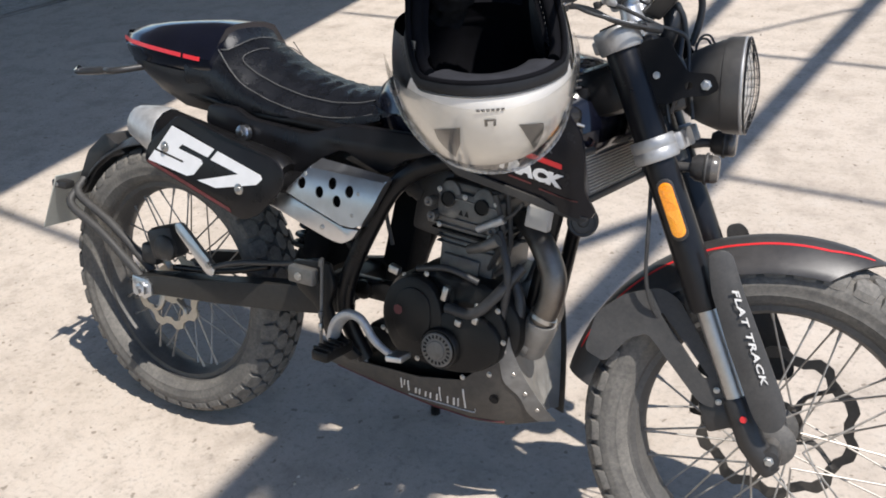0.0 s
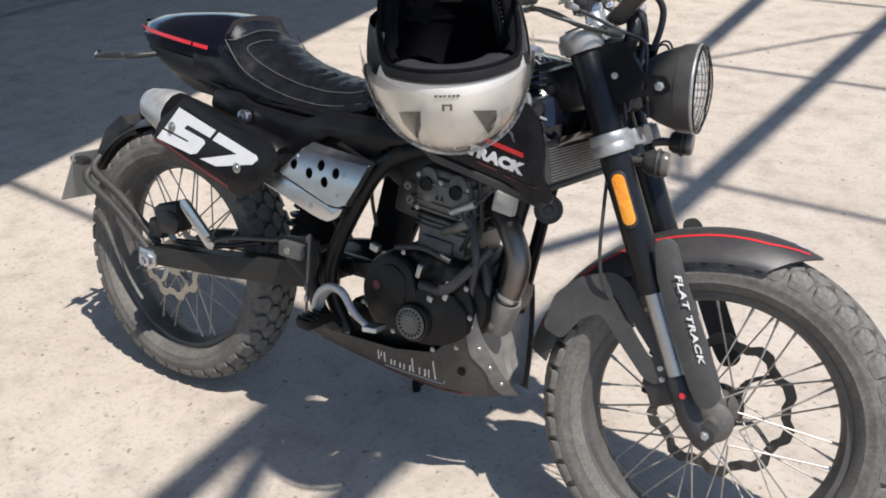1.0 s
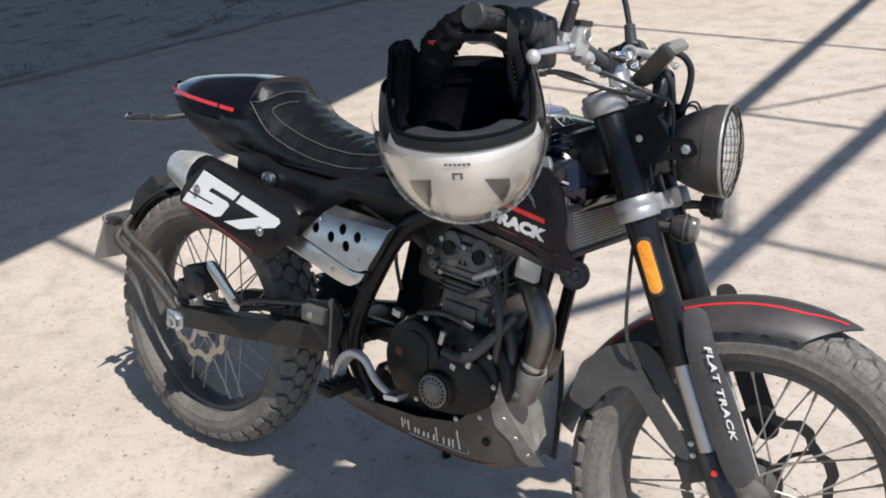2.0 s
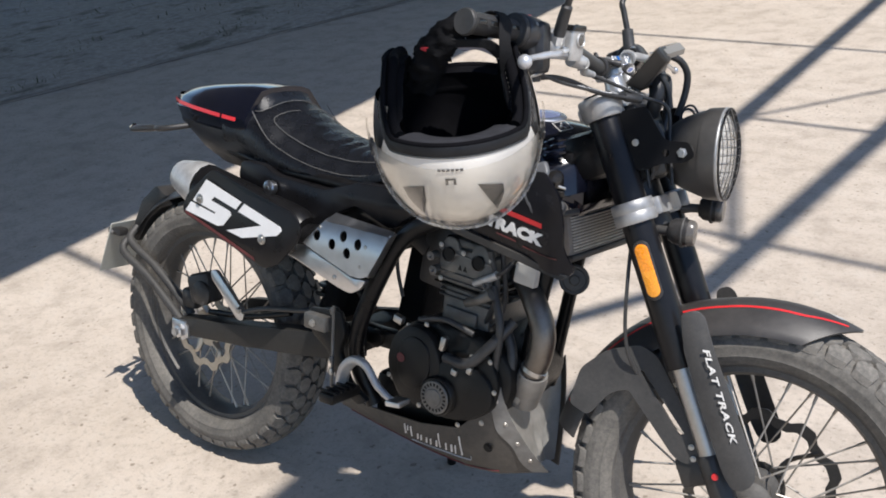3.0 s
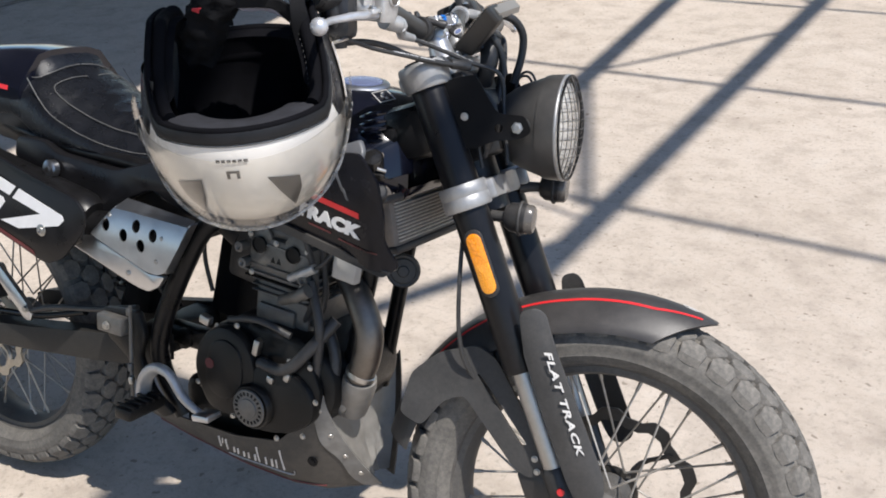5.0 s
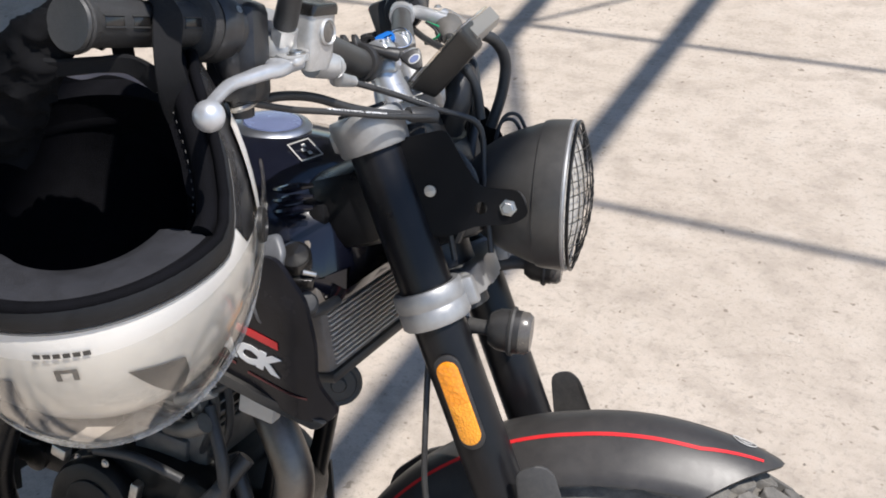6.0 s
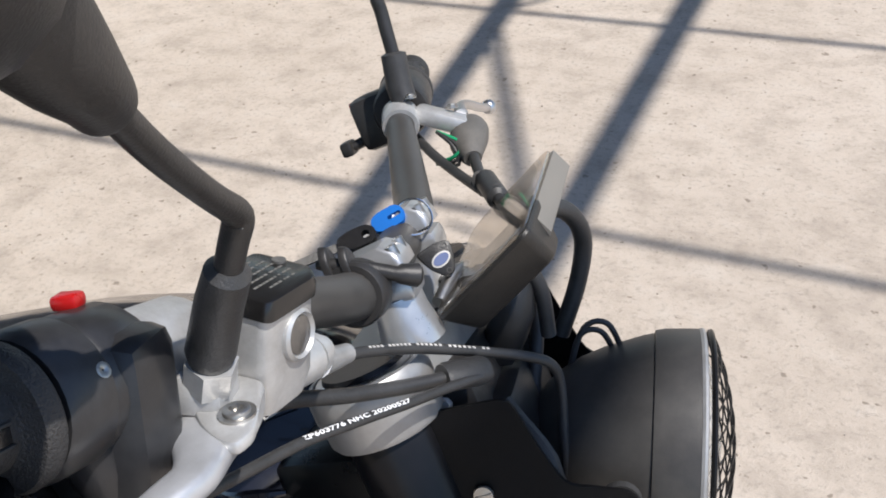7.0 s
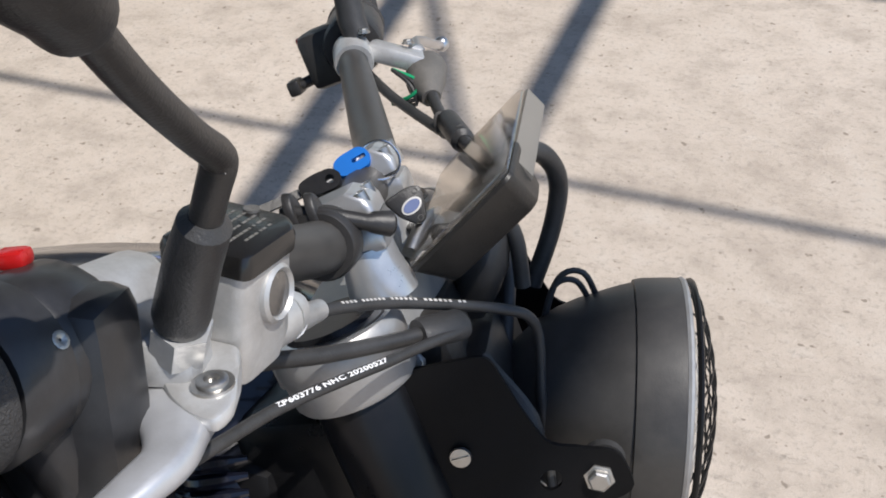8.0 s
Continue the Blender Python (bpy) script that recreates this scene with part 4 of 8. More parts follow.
def build_indicator(at, out, label):
    """A small black indicator on a stubby stalk; the lens looks forward."""
    bm = bmesh.new()
    fwd = V(0.9, 0, -0.42)
    m = axis_frame(at, fwd, (0, 1, 0))
    add_lathe(bm, [(0.0, -0.026), (0.013, -0.025), (0.0175, -0.016), (0.0185, 0.0), (0.0185, 0.007), (0.0, 0.007)], m, 20, False, 1.0, 1.25)
    ind = part("indicator", bm, M_PLASTIC, bike, label, S)
    bm = bmesh.new()
    add_lathe(bm, [(0.0180, 0.006), (0.0178, 0.014), (0.0150, 0.0185), (0.0, 0.020)], m, 20, False, 1.0, 1.25)
    part("lens", bm, M_SMOKE, ind, "smoked indicator lens")
    bm = bmesh.new()
    add_tube(bm, [m @ V(0.0192 * math.cos(a), 0.0240 * math.sin(a), -0.002) for a in (2 * math.pi * k / 24 for k in range(24))], 0.0035, 6, closed=True, flat=0.6)
    part("clamp_band", bm, M_DUSTY, ind)
    bm = bmesh.new()
    add_tube(bm, [at - V(0.005, 0, 0), at + V(-0.03, out * 0.3, 0.012), at + V(-0.055, out, 0.02)], [0.010, 0.008, 0.010], 10, 3)
    part("stalk", bm, M_DUSTY, ind)
    return ind


build_indicator(V(0.045, -0.078, 0.478), 0.01, "dusty black front indicator beside the fork leg")
build_indicator(V(0.062, 0.098, 0.498), -0.01, "dusty black front indicator beside the far fork leg")


# ---- frame, swingarm, rear end ----
def tube_part(name, path, r, material, parent=None, label="", seg=12, smooth=4, at=None, flat=1.0):
    bm = bmesh.new()
    add_tube(bm, path, r, seg, smooth, flat=flat)
    return part(name, bm, material, parent or bike, label, at)


frame_bm = bmesh.new()
for s in (-1, 1):
    add_tube(frame_bm, [V(1.02, s * 0.04, 0.86), V(0.90, s * 0.10, 0.775), V(0.770, s * 0.135, 0.742), V(0.688, s * 0.138, 0.692), V(0.634, s * 0.138, 0.609), V(0.575, s * 0.135, 0.483), V(0.565, s * 0.125, 0.40), V(0.60, s * 0.11, 0.315)], 0.0175, 14, 5)
    add_tube(frame_bm, [V(0.70, s * 0.12, 0.73), V(0.55, s * 0.115, 0.765), V(0.30, s * 0.11, 0.775), V(0.10, s * 0.09, 0.80)], 0.013, 10, 4)
    add_tube(frame_bm, [V(0.60, s * 0.12, 0.52), V(0.48, s * 0.115, 0.64), V(0.33, s * 0.11, 0.765)], 0.011, 10, 4)
    add_tube(frame_bm, [V(0.985, s * 0.05, 0.76), V(0.955, s * 0.055, 0.60), V(0.92, s * 0.06, 0.40)], 0.014, 10, 4)
frame_ob = part("frame", frame_bm, M_FRAME, bike, "black tubular steel frame")
bolt(frame_ob, (0.327, -0.155, 0.738), (0, -1, 0.1))
bm = bmesh.new()
add_lathe(bm, [(0.0, 0), (0.016, 0), (0.016, 0.012), (0.012, 0.015), (0, 0.015)], axis_frame((0.327, -0.145, 0.738), (0, -1, 0.1)), 24, False)
part("bush", bm, M_BRUSHED, frame_ob, "bright round bush")

bm = bmesh.new()
for s in (-1, 1):
    rings = []
    for x, z, h in ((-0.045, 0.338, 0.030), (-0.02, 0.342, 0.048), (0.05, 0.352, 0.052), (0.22, 0.374, 0.058), (0.40, 0.402, 0.064), (0.50, 0.420, 0.066), (0.56, 0.43, 0.05)):
        y0, y1 = s * 0.092, s * 0.128
        pts = [(y0, z - h / 2), (y1, z - h / 2 + 0.004), (y1 + s * 0.003, z), (y1, z + h / 2 - 0.004), (y0, z + h / 2)]
        rings.append([V(x, y, zz) for y, zz in pts])
    add_loft(bm, rings)
add_box(bm, (0.07, 0.21, 0.06), Matrix.Translation((0.47, 0, 0.41)), 0.015)
swing = part("swingarm", bm, M_SWING, bike, "dusty black box-section swingarm")
for x, z in ((0.505, 0.415),):
    bolt(swing, (x, -0.130, z), small=True)
# axle nut and chain adjuster, bright and sunlit
bm = bmesh.new()
add_lathe(bm, [(0.0, 0), (0.026, 0), (0.026, 0.006), (0.017, 0.007), (0.016, 0.020), (0.010, 0.022), (0.010, 0.030), (0, 0.030)], axis_frame((0.0, -0.128, 0.338), (0, -1, 0)), 6, False)
add_box(bm, (0.05, 0.010, 0.036), Matrix.Translation((-0.012, -0.131, 0.345)), 0.004)
part("axle_nut", bm, M_BRUSHED, swing, "bright rear axle nut")
# rear caliper with its bright torque link
bm = bmesh.new()
add_box(bm, (0.085, 0.05, 0.075), Matrix.Translation((0.030, -0.083, 0.442)) @ Matrix.Rotation(-0.3, 4, "Y"), 0.014)
add_lathe(bm, [(0.0, 0), (0.03, 0), (0.03, 0.012), (0.024, 0.016), (0, 0.016)], axis_frame((0.045, -0.10, 0.435), (0, -1, 0)), 24, False)
add_box(bm, (0.05, 0.03, 0.05), Matrix.Translation((-0.02, -0.085, 0.405)), 0.01)
part("rear_brake_caliper", bm, M_PLASTIC, bike, "black rear brake caliper")
bm = bmesh.new()
add_plate(bm, round_poly([(0.088, 0.502), (0.108, 0.508), (0.205, 0.425), (0.198, 0.402), (0.180, 0.402), (0.090, 0.485)], 0.008), 0.010, side(-0.108), bevel=0.002)
link = part("shock_link", bm, M_BRUSHED, bike, "bright alloy suspension link")
bolt(link, (0.189, -0.120, 0.428))
tube_part("brake_hose", [V(0.20, -0.115, 0.425), V(0.28, -0.12, 0.452), V(0.40, -0.12, 0.475), V(0.50, -0.12, 0.50)], 0.006, M_HOSE, link)
tube_part("torque_rod", [V(0.06, -0.095, 0.39), V(0.22, -0.11, 0.418), V(0.35, -0.11, 0.455)], 0.007, M_FRAME, swing)
# mono shock, mostly hidden
bm = bmesh.new()
add_tube(bm, [V(0.36 + 0.0112 * i / 10, 0, 0.47 + 0.022 * i / 10) + V(0.032 * math.cos(0.628 * i), 0.032 * math.sin(0.628 * i), 0) for i in range(90)], 0.006, 6)
add_tube(bm, [V(0.35, 0, 0.44), V(0.46, 0, 0.70)], 0.018, 12)
part("shock_absorber", bm, M_FRAME, bike, "black coil-over shock absorber")
# inner mudguard and airbox darkness between wheel and engine
bm = bmesh.new()
add_box(bm, (0.26, 0.18, 0.15), Matrix.Translation((0.47, 0.01, 0.70)), 0.02)
part("airbox", bm, M_PLASTIC, bike, "black plastic airbox under the seat")

bm = bmesh.new()
add_box(bm, (0.36, 0.19, 0.055), Matrix.Translation((0.40, 0, 0.768)), 0.015)
part("seat_base", bm, M_PLASTIC, bike, "black seat base tray")
# Block added so that the space ahead of the rear wheel stays dark.
bm = bmesh.new()
add_box(bm, (0.075, 0.10, 0.17), Matrix.Translation((0.432, 0.0, 0.535)) @ Matrix.Rotation(0.25, 4, "Y"), 0.02)
part("dark_fill_box", bm, M_CLOTH, bike, "black box added to keep the gap ahead of the rear wheel dark")
# Added box, placed only to hide the ground seen past the frame tube.
bm = bmesh.new()
add_box(bm, (0.066, 0.080, 0.180), Matrix.Translation((0.584, 0.070, 0.545)) @ Matrix.Rotation(0.2, 4, "Y"), 0.012)
part("far_side_box", bm, M_CLOTH, bike, "black box added to close the view behind the frame tube")
# Added block and boss that keep the gap by the swingarm pivot dark.
bm = bmesh.new()
add_box(bm, (0.125, 0.034, 0.042), Matrix.Translation((0.566, -0.045, 0.438)), 0.010)
add_lathe(bm, [(0.0, 0), (0.020, 0), (0.020, 0.008), (0.012, 0.010), (0.0, 0.010)], axis_frame((0.560, -0.060, 0.438), (0, -1, 0)), 20, False)
part("pivot_filler", bm, M_ENGINE, bike, "black block added to close the gap by the swingarm pivot")

# rear mudguard, hugging the wheel, with its stays and plate
def arc_shell(cx, cz, r0, r1, a0, a1, half, thick=0.003, n=26, m=9, sag=0.03):
    bm = bmesh.new()
    rings = []
    for i in range(n):
        f = i / (n - 1)
        a = radians(a0 + (a1 - a0) * f)
        r = r0 + (r1 - r0) * f
        ro, ri = [], []
        for j in range(m):
            t = -1 + 2 * j / (m - 1)
            for lst, o in ((ro, 0), (ri, -thick)):
                rr = r - sag * abs(t) ** 2.5 + o
                lst.append(V(cx + rr * math.cos(a), t * half, cz + rr * math.sin(a)))
        rings.append(ro + list(reversed(ri)))
    return add_loft(bm, rings)


bm = arc_shell(0, 0.326, 0.352, 0.358, 96, 148, 0.065, sag=0.022)
hugger = part("rear_mudguard", bm, M_PLASTIC, bike, "black hugger mudguard over the rear wheel")
bm = bmesh.new()
add_plate(bm, round_poly([(-0.13, 0.615), (-0.20, 0.655), (-0.262, 0.605), (-0.310, 0.510), (-0.285, 0.490), (-0.235, 0.560), (-0.18, 0.60)], 0.012), 0.10, side(0.05), bevel=0.003)
part("plate_arm", bm, M_PLASTIC, hugger, "black number plate arm")
for y, dz in ((-0.085, 0.0), (-0.108, -0.022)):
    tube_part("stay", [V(-0.275, y + 0.03, 0.535 + dz), V(-0.262, y, 0.505 + dz), V(-0.16, y, 0.455 + dz), V(-0.04, y, 0.375 + dz), V(-0.025, y, 0.362 + dz)], 0.0105, M_DUSTY, hugger, "black tubular mudguard stay", 10, 4)
bm = bmesh.new()
PLATE_M = Matrix.Translation((-0.345, -0.02, 0.475)) @ Matrix.Rotation(radians(23), 4, "Y")
add_box(bm, (0.003, 0.17, 0.150), PLATE_M, 0.001, 1)
lic = part("number_plate", bm, M_PLATE, hugger, "pale grey number plate seen edge-on")
bm = bmesh.new()
for k in range(3):
    add_box(bm, (0.001, 0.05, 0.02), PLATE_M @ Matrix.Translation((-0.0022, -0.055 + 0.055 * k, 0.0)))
part("plate_marks", bm, M_FRAME, lic, "dark illegible marks on the plate")
bm = bmesh.new()
add_box(bm, (0.05, 0.03, 0.02), Matrix.Translation((-0.315, -0.085, 0.522)), 0.005)
part("plate_lamp", bm, M_PLASTIC, hugger)
bolt(hugger, (-0.318, -0.101, 0.522), small=True)
# rear indicators
for s, at in ((-1, V(-0.105, -0.115, 0.815)), (1, V(-0.30, 0.13, 0.60))):
    bm = bmesh.new()
    add_tube(bm, [at + V(-0.098, 0, -0.012), at + V(-0.090, 0, -0.011), at + V(-0.02, 0, -0.002), at + V(0.005, 0, 0.0)], [0.003, 0.0085, 0.0095, 0.006], 10, 2, flat=0.8)
    ind = part("rear_indicator", bm, M_PLASTIC, bike, "slim black rear indicator on a stalk")
    bm = bmesh.new()
    add_tube(bm, [at + V(-0.100, 0, -0.010), at + V(-0.085, 0, -0.004)], [0.004, 0.0075], 10)
    part("lens", bm, M_CHROME, ind, "pale indicator lens tip")
    tube_part("stalk", [at, at + V(0.04, 0.01 * s, 0.004), at + V(0.09, -0.05 * s, 0.015)], 0.007, M_PLASTIC, ind, "", 10, 3)

# side stand on the far side
tube_part("side_stand", [V(0.60, 0.12, 0.33), V(0.58, 0.19, 0.16), V(0.565, 0.225, 0.045), V(0.555, 0.255, 0.058)], 0.011, M_FRAME, bike, "black side stand leg, propping the machine", 10, 4)


# ---- tail, seat, tank ----
def half_ring(x, pts):
    """A closed ring from half of a cross-section given as (y, z) from the top middle down to the bottom middle."""
    return [V(x, -y, z) for y, z in pts] + [V(x, y, z) for y, z in reversed(pts[1:-1])]


bm = bmesh.new()
rings = []
for x, w, top, bot, sh in ((-0.125, 0.025, 0.893, 0.868, 0.885), (-0.105, 0.055, 0.903, 0.850, 0.888), (-0.05, 0.088, 0.915, 0.832, 0.890), (0.02, 0.106, 0.926, 0.828, 0.892), (0.10, 0.118, 0.934, 0.824, 0.890), (0.165, 0.124, 0.938, 0.820, 0.888), (0.215, 0.124, 0.937, 0.818, 0.885)):
    rings.append(half_ring(x, [(0, top), (w * 0.36, top - 0.002), (w * 0.60, top - 0.010), (w * 0.86, sh + 0.004), (w, sh - 0.018), (w * 0.98, bot + 0.028), (w * 0.86, bot + 0.004), (w * 0.5, bot), (0, bot)]))
add_loft(bm, rings)
tail = part("tail_cowl", bm, M_GLOSS, bike, "midnight blue-black tail cowl with a red stripe")
bm = bmesh.new()
COWL = [(-0.105, 0.055), (-0.05, 0.088), (0.02, 0.106), (0.10, 0.118), (0.165, 0.124), (0.205, 0.124)]
rows = []
for i in range(43):
    x = -0.103 + 0.290 * i / 42
    w = [a[1] + (b[1] - a[1]) * (x - a[0]) / (b[0] - a[0]) for a, b in zip(COWL, COWL[1:]) if a[0] <= x <= b[0] + 1e-6][0]
    z = 0.885 - 0.062 * (x + 0.103)
    rows.append([bm.verts.new((x, -w - 0.0016, z - 0.0042)), bm.verts.new((x, -w * 0.985 - 0.0016, z + 0.0042))])
for i, (a, b) in enumerate(zip(rows, rows[1:])):
    if i != 34:
        bm.faces.new((a[0], a[1], b[1], b[0]))
part("red_stripe", bm, M_RED, tail, "bright red stripe on the cowl")
bm = bmesh.new()
rings = []
for x, w, top, bot in ((-0.06, 0.075, 0.850, 0.825), (0.02, 0.098, 0.845, 0.782), (0.10, 0.112, 0.842, 0.758), (0.19, 0.119, 0.838, 0.752), (0.25, 0.119, 0.82, 0.762)):
    rings.append(half_ring(x, [(0, top), (w, top - 0.004), (w * 0.97, (top + bot) / 2), (w * 0.7, bot), (0, bot)]))
add_loft(bm, rings)
part("under_tray", bm, M_SWITCH, tail, "black tray under the tail")

# seat: rear bump stop, ribbed pad, side skirt
def seat_top(x):
    pts = [(0.19, 0.908), (0.24, 0.902), (0.273, 0.886), (0.31, 0.866), (0.36, 0.849), (0.43, 0.834), (0.50, 0.828), (0.56, 0.834), (0.615, 0.850)]
    for (a, za), (b, zb) in zip(pts, pts[1:]):
        if x <= b:
            f = max(0, (x - a) / (b - a))
            return za + (zb - za) * f
    return pts[-1][1]


def seat_w(x):
    return 0.128 - 0.008 * max(0.0, min(1.0, 1 - (x - 0.19) / 0.10)) - 0.030 * max(0, (x - 0.40) / 0.21) ** 1.2


bm = bmesh.new()
rings = []
for i in range(44):
    x = 0.138 + 0.477 * i / 43
    w = seat_w(x)
    t = seat_top(x)
    rib = 0.0062 * abs(math.sin(math.pi * (x - 0.285) / 0.035)) ** 0.45 if 0.285 < x < 0.565 else 0.003
    b = 0.810 - 0.036 * max(0, min(1, (x - 0.190) / 0.085)) - 0.010 * max(0, min(1, (x - 0.190) / 0.3)) + 0.030 * max(0, (x - 0.48) / 0.13)
    e = t - 0.018
    rings.append(half_ring(x, [(0, t + rib), (w * 0.35, t - 0.004 + rib), (w * 0.58, t - 0.013 + rib * 0.8), (w * 0.68, t - 0.021), (w * 0.80, t - 0.027), (w * 0.92, t - 0.042), (w, t - 0.058), (w * 0.99, b + 0.010), (w * 0.93, b), (0, b)]))
add_loft(bm, rings)
seat = part("seat", bm, M_LEATHER, bike, "black ribbed vinyl single seat with pale piping", angle=50)
bm = bmesh.new()
rings = []
for x, w, t, b in ((0.138, 0.084, 0.928, 0.85), (0.150, 0.090, 0.936, 0.85), (0.190, 0.089, 0.936, 0.85), (0.212, 0.086, 0.928, 0.85), (0.228, 0.082, 0.915, 0.85), (0.240, 0.076, 0.894, 0.85)):
    rings.append(half_ring(x, [(0, t), (w * 0.5, t - 0.002), (w * 0.8, t - 0.010), (w * 0.97, t - 0.030), (w, (t + b) / 2), (w * 0.97, b), (0, b)]))
add_loft(bm, rings)
part("bump_stop", bm, M_LEATHER, seat, "raised padded rear of the seat")
for s in (-1, 1):
    def edge(x, k, dz):
        w = seat_w(x)
        return V(x, s * w * k, seat_top(x) + dz)
    tube_part("piping", [edge(0.232 + 0.363 * i / 14, 0.94, -0.0435 + 0.030 * max(0.0, 1 - i / 1.5)) for i in range(15)], 0.0011, M_STITCH, seat, "pale piping along the seat edge", 5, 2)
    tube_part("piping", [edge(0.276, 0.10, 0.0045), edge(0.273, 0.30, 0.003), edge(0.270, 0.46, -0.002), edge(0.267, 0.64, -0.011)] + [edge(0.276 + 0.31 * i / 10, 0.71, -0.0175) for i in range(11)], 0.0010, M_STITCH, seat, "", 5, 2)
    tube_part("piping", [V(0.2420, s * 0.002, 0.9070), V(0.2415, s * 0.035, 0.9040), V(0.2370, s * 0.072, 0.8935), V(0.222, s * 0.0895, 0.8865), V(0.178, s * 0.0955, 0.8905)], 0.0012, M_STITCH, seat, "", 5, 3)

bm = bmesh.new()
rings = []
for x, w, t, b in ((0.585, 0.075, 0.865, 0.80), (0.62, 0.098, 0.882, 0.775), (0.70, 0.130, 0.908, 0.755), (0.80, 0.152, 0.930, 0.745), (0.90, 0.160, 0.940, 0.745), (0.98, 0.150, 0.934, 0.755), (1.03, 0.128, 0.918, 0.775), (1.055, 0.10, 0.895, 0.80)):
    rings.append(half_ring(x, [(0, t), (w * 0.3, t - 0.003), (w * 0.6, t - 0.014), (w * 0.85, t - 0.042), (w, t - 0.085), (w * 1.0, (t * 0.35 + b * 0.65)), (w * 0.9, b + 0.004), (w * 0.5, b), (0, b)]))
rings = [list(r) for r in zip(*[smooth_path(list(c), 3) for c in zip(*rings)])]
add_loft(bm, rings)
tank = part("fuel_tank", bm, M_GLOSS, bike, "midnight gloss fuel tank", angle=60)
bm = bmesh.new()
cap_m = axis_frame((0.900, 0.0, 0.9385), (0.05, -0.10, 1))
add_lathe(bm, [(0.0, 0), (0.044, 0), (0.045, 0.003), (0.042, 0.006), (0.034, 0.0075), (0.0335, 0.005), (0.0, 0.005)], cap_m, 40, False)
cap_ob = part("fuel_cap", bm, M_BRUSHED, tank, "silver fuel cap ring")
bm = bmesh.new()
add_lathe(bm, [(0.033, 0.005), (0.032, 0.0085), (0.018, 0.0105), (0.0, 0.011)], cap_m, 36, False)
part("cap_disc", bm, M_CAPBLUE, cap_ob, "pale blue cap disc")
# small square emblem on the tank's shoulder, as plain lines
bm = bmesh.new()
em = axis_frame((0.972, -0.048, 0.9345), (0.20, -0.36, 1), (1, -0.6, 0))
for hw, hh in ((0.0155, 0.0125),):
    add_tube(bm, [em @ V(*p, 0.0004) for p in ((-hw, -hh), (hw, -hh), (hw, hh), (-hw, hh))], 0.0011, 4, closed=True)
for k in range(3):
    add_box(bm, (0.005, 0.004, 0.0008), em @ Matrix.Translation((-0.007 + 0.007 * k, 0.002 * (-1) ** k, 0.0006)))
part("emblem", bm, M_OFFWHITE, tank, "pale square emblem outline")

# side shrouds with the lettering
for s in (-1, 1):
    def shroud_place(u, v, w, s=s):
        k = max(0.0, min(1.0, (u - 0.80) / 0.27))
        bow = 0.168 + 0.040 * k - 0.6 * (v - 0.79) ** 2 + 0.12 * (v - 0.785) - 12.0 * max(0.0, u - 1.048) ** 2
        return V(u, s * (bow + w), v)

    bm = bmesh.new()
    outer = [(0.775, 0.800), (0.80, 0.756), (0.834, 0.741), (0.90, 0.735), (1.00, 0.722), (1.060, 0.706), (1.086, 0.704), (1.092, 0.716), (1.078, 0.752), (1.079, 0.795), (1.072, 0.845), (1.045, 0.880), (0.99, 0.872), (0.92, 0.868), (0.84, 0.862), (0.785, 0.845)]
    sheet = bmesh.new()
    sheet.faces.new([sheet.verts.new((a, b, 0)) for a, b in round_poly(outer, 0.012, 3)])
    bmesh.ops.triangulate(sheet, faces=sheet.faces)
    bmesh.ops.subdivide_edges(sheet, edges=sheet.edges, cuts=5, use_grid_fill=True)
    got = bmesh.ops.extrude_face_region(sheet, geom=list(sheet.faces))
    for g in got["geom"]:
        if isinstance(g, bmesh.types.BMVert):
            g.co.z += 0.006
    for v in sheet.verts:
        v.co = shroud_place(*v.co)
    merge(bm, sheet)
    sh = part("tank_shroud", bm, M_SHROUD, bike, "glossy black tank shroud with white and red lettering")
    bm = bmesh.new()
    add_plate(bm, round_poly([(0.79, 0.765), (0.834, 0.736), (0.90, 0.728), (1.00, 0.714), (1.078, 0.698), (1.086, 0.706), (1.00, 0.728), (0.90, 0.742), (0.83, 0.752)], 0.005, 2), 0.008, lambda u, v, w: shroud_place(u, v, w + 0.004), bevel=0.002)
    part("shroud_lip", bm, M_DUSTY, sh, "dusty lower lip of the shroud")
    # grey bulging vent panel above the lettering
    bm = bmesh.new()
    add_plate(bm, round_poly([(1.000, 0.882), (1.030, 0.894), (1.043, 0.878), (1.041, 0.850), (1.041, 0.820), (1.050, 0.792), (1.038, 0.786), (1.014, 0.815), (0.998, 0.840)], 0.006, 3), 0.010, lambda u, v, w, s=s: V(u, s * (0.200 + w - 0.55 * max(0.0, v - 0.865) - 0.15 * max(0.0, 0.80 - v)), v), bevel=0.003)
    part("vent_panel", bm, M_VENT, sh, "dusty grey bulge of the shroud")
    if s < 0:
        for word, u0, wid in (("FLAT", 0.815, 0.088), ("TRACK", 0.915, 0.132)):
            tm = text_mesh(word, 0.032, M_WHITE, 0.0005, 0.22, 0.0022, 1.04)
            k = wid / max(v.co.x for v in tm.vertices)
            warp(tm, lambda x, y, z: shroud_place(u0 + x * k, 0.7705 - 0.12 * (u0 + x * k - 0.9) + y * 0.86, 0.0072 + z))
            part("lettering", tm, M_WHITE, sh, "white block lettering on the shroud")
        for u0, u1, v0, hgt, mt in ((0.905, 1.043, 0.8035, 0.0085, M_RED), (0.940, 0.985, 0.7600, 0.0030, M_DKRED), (1.00, 1.070, 0.7565, 0.0025, M_DKRED)):
            bm = bmesh.new()
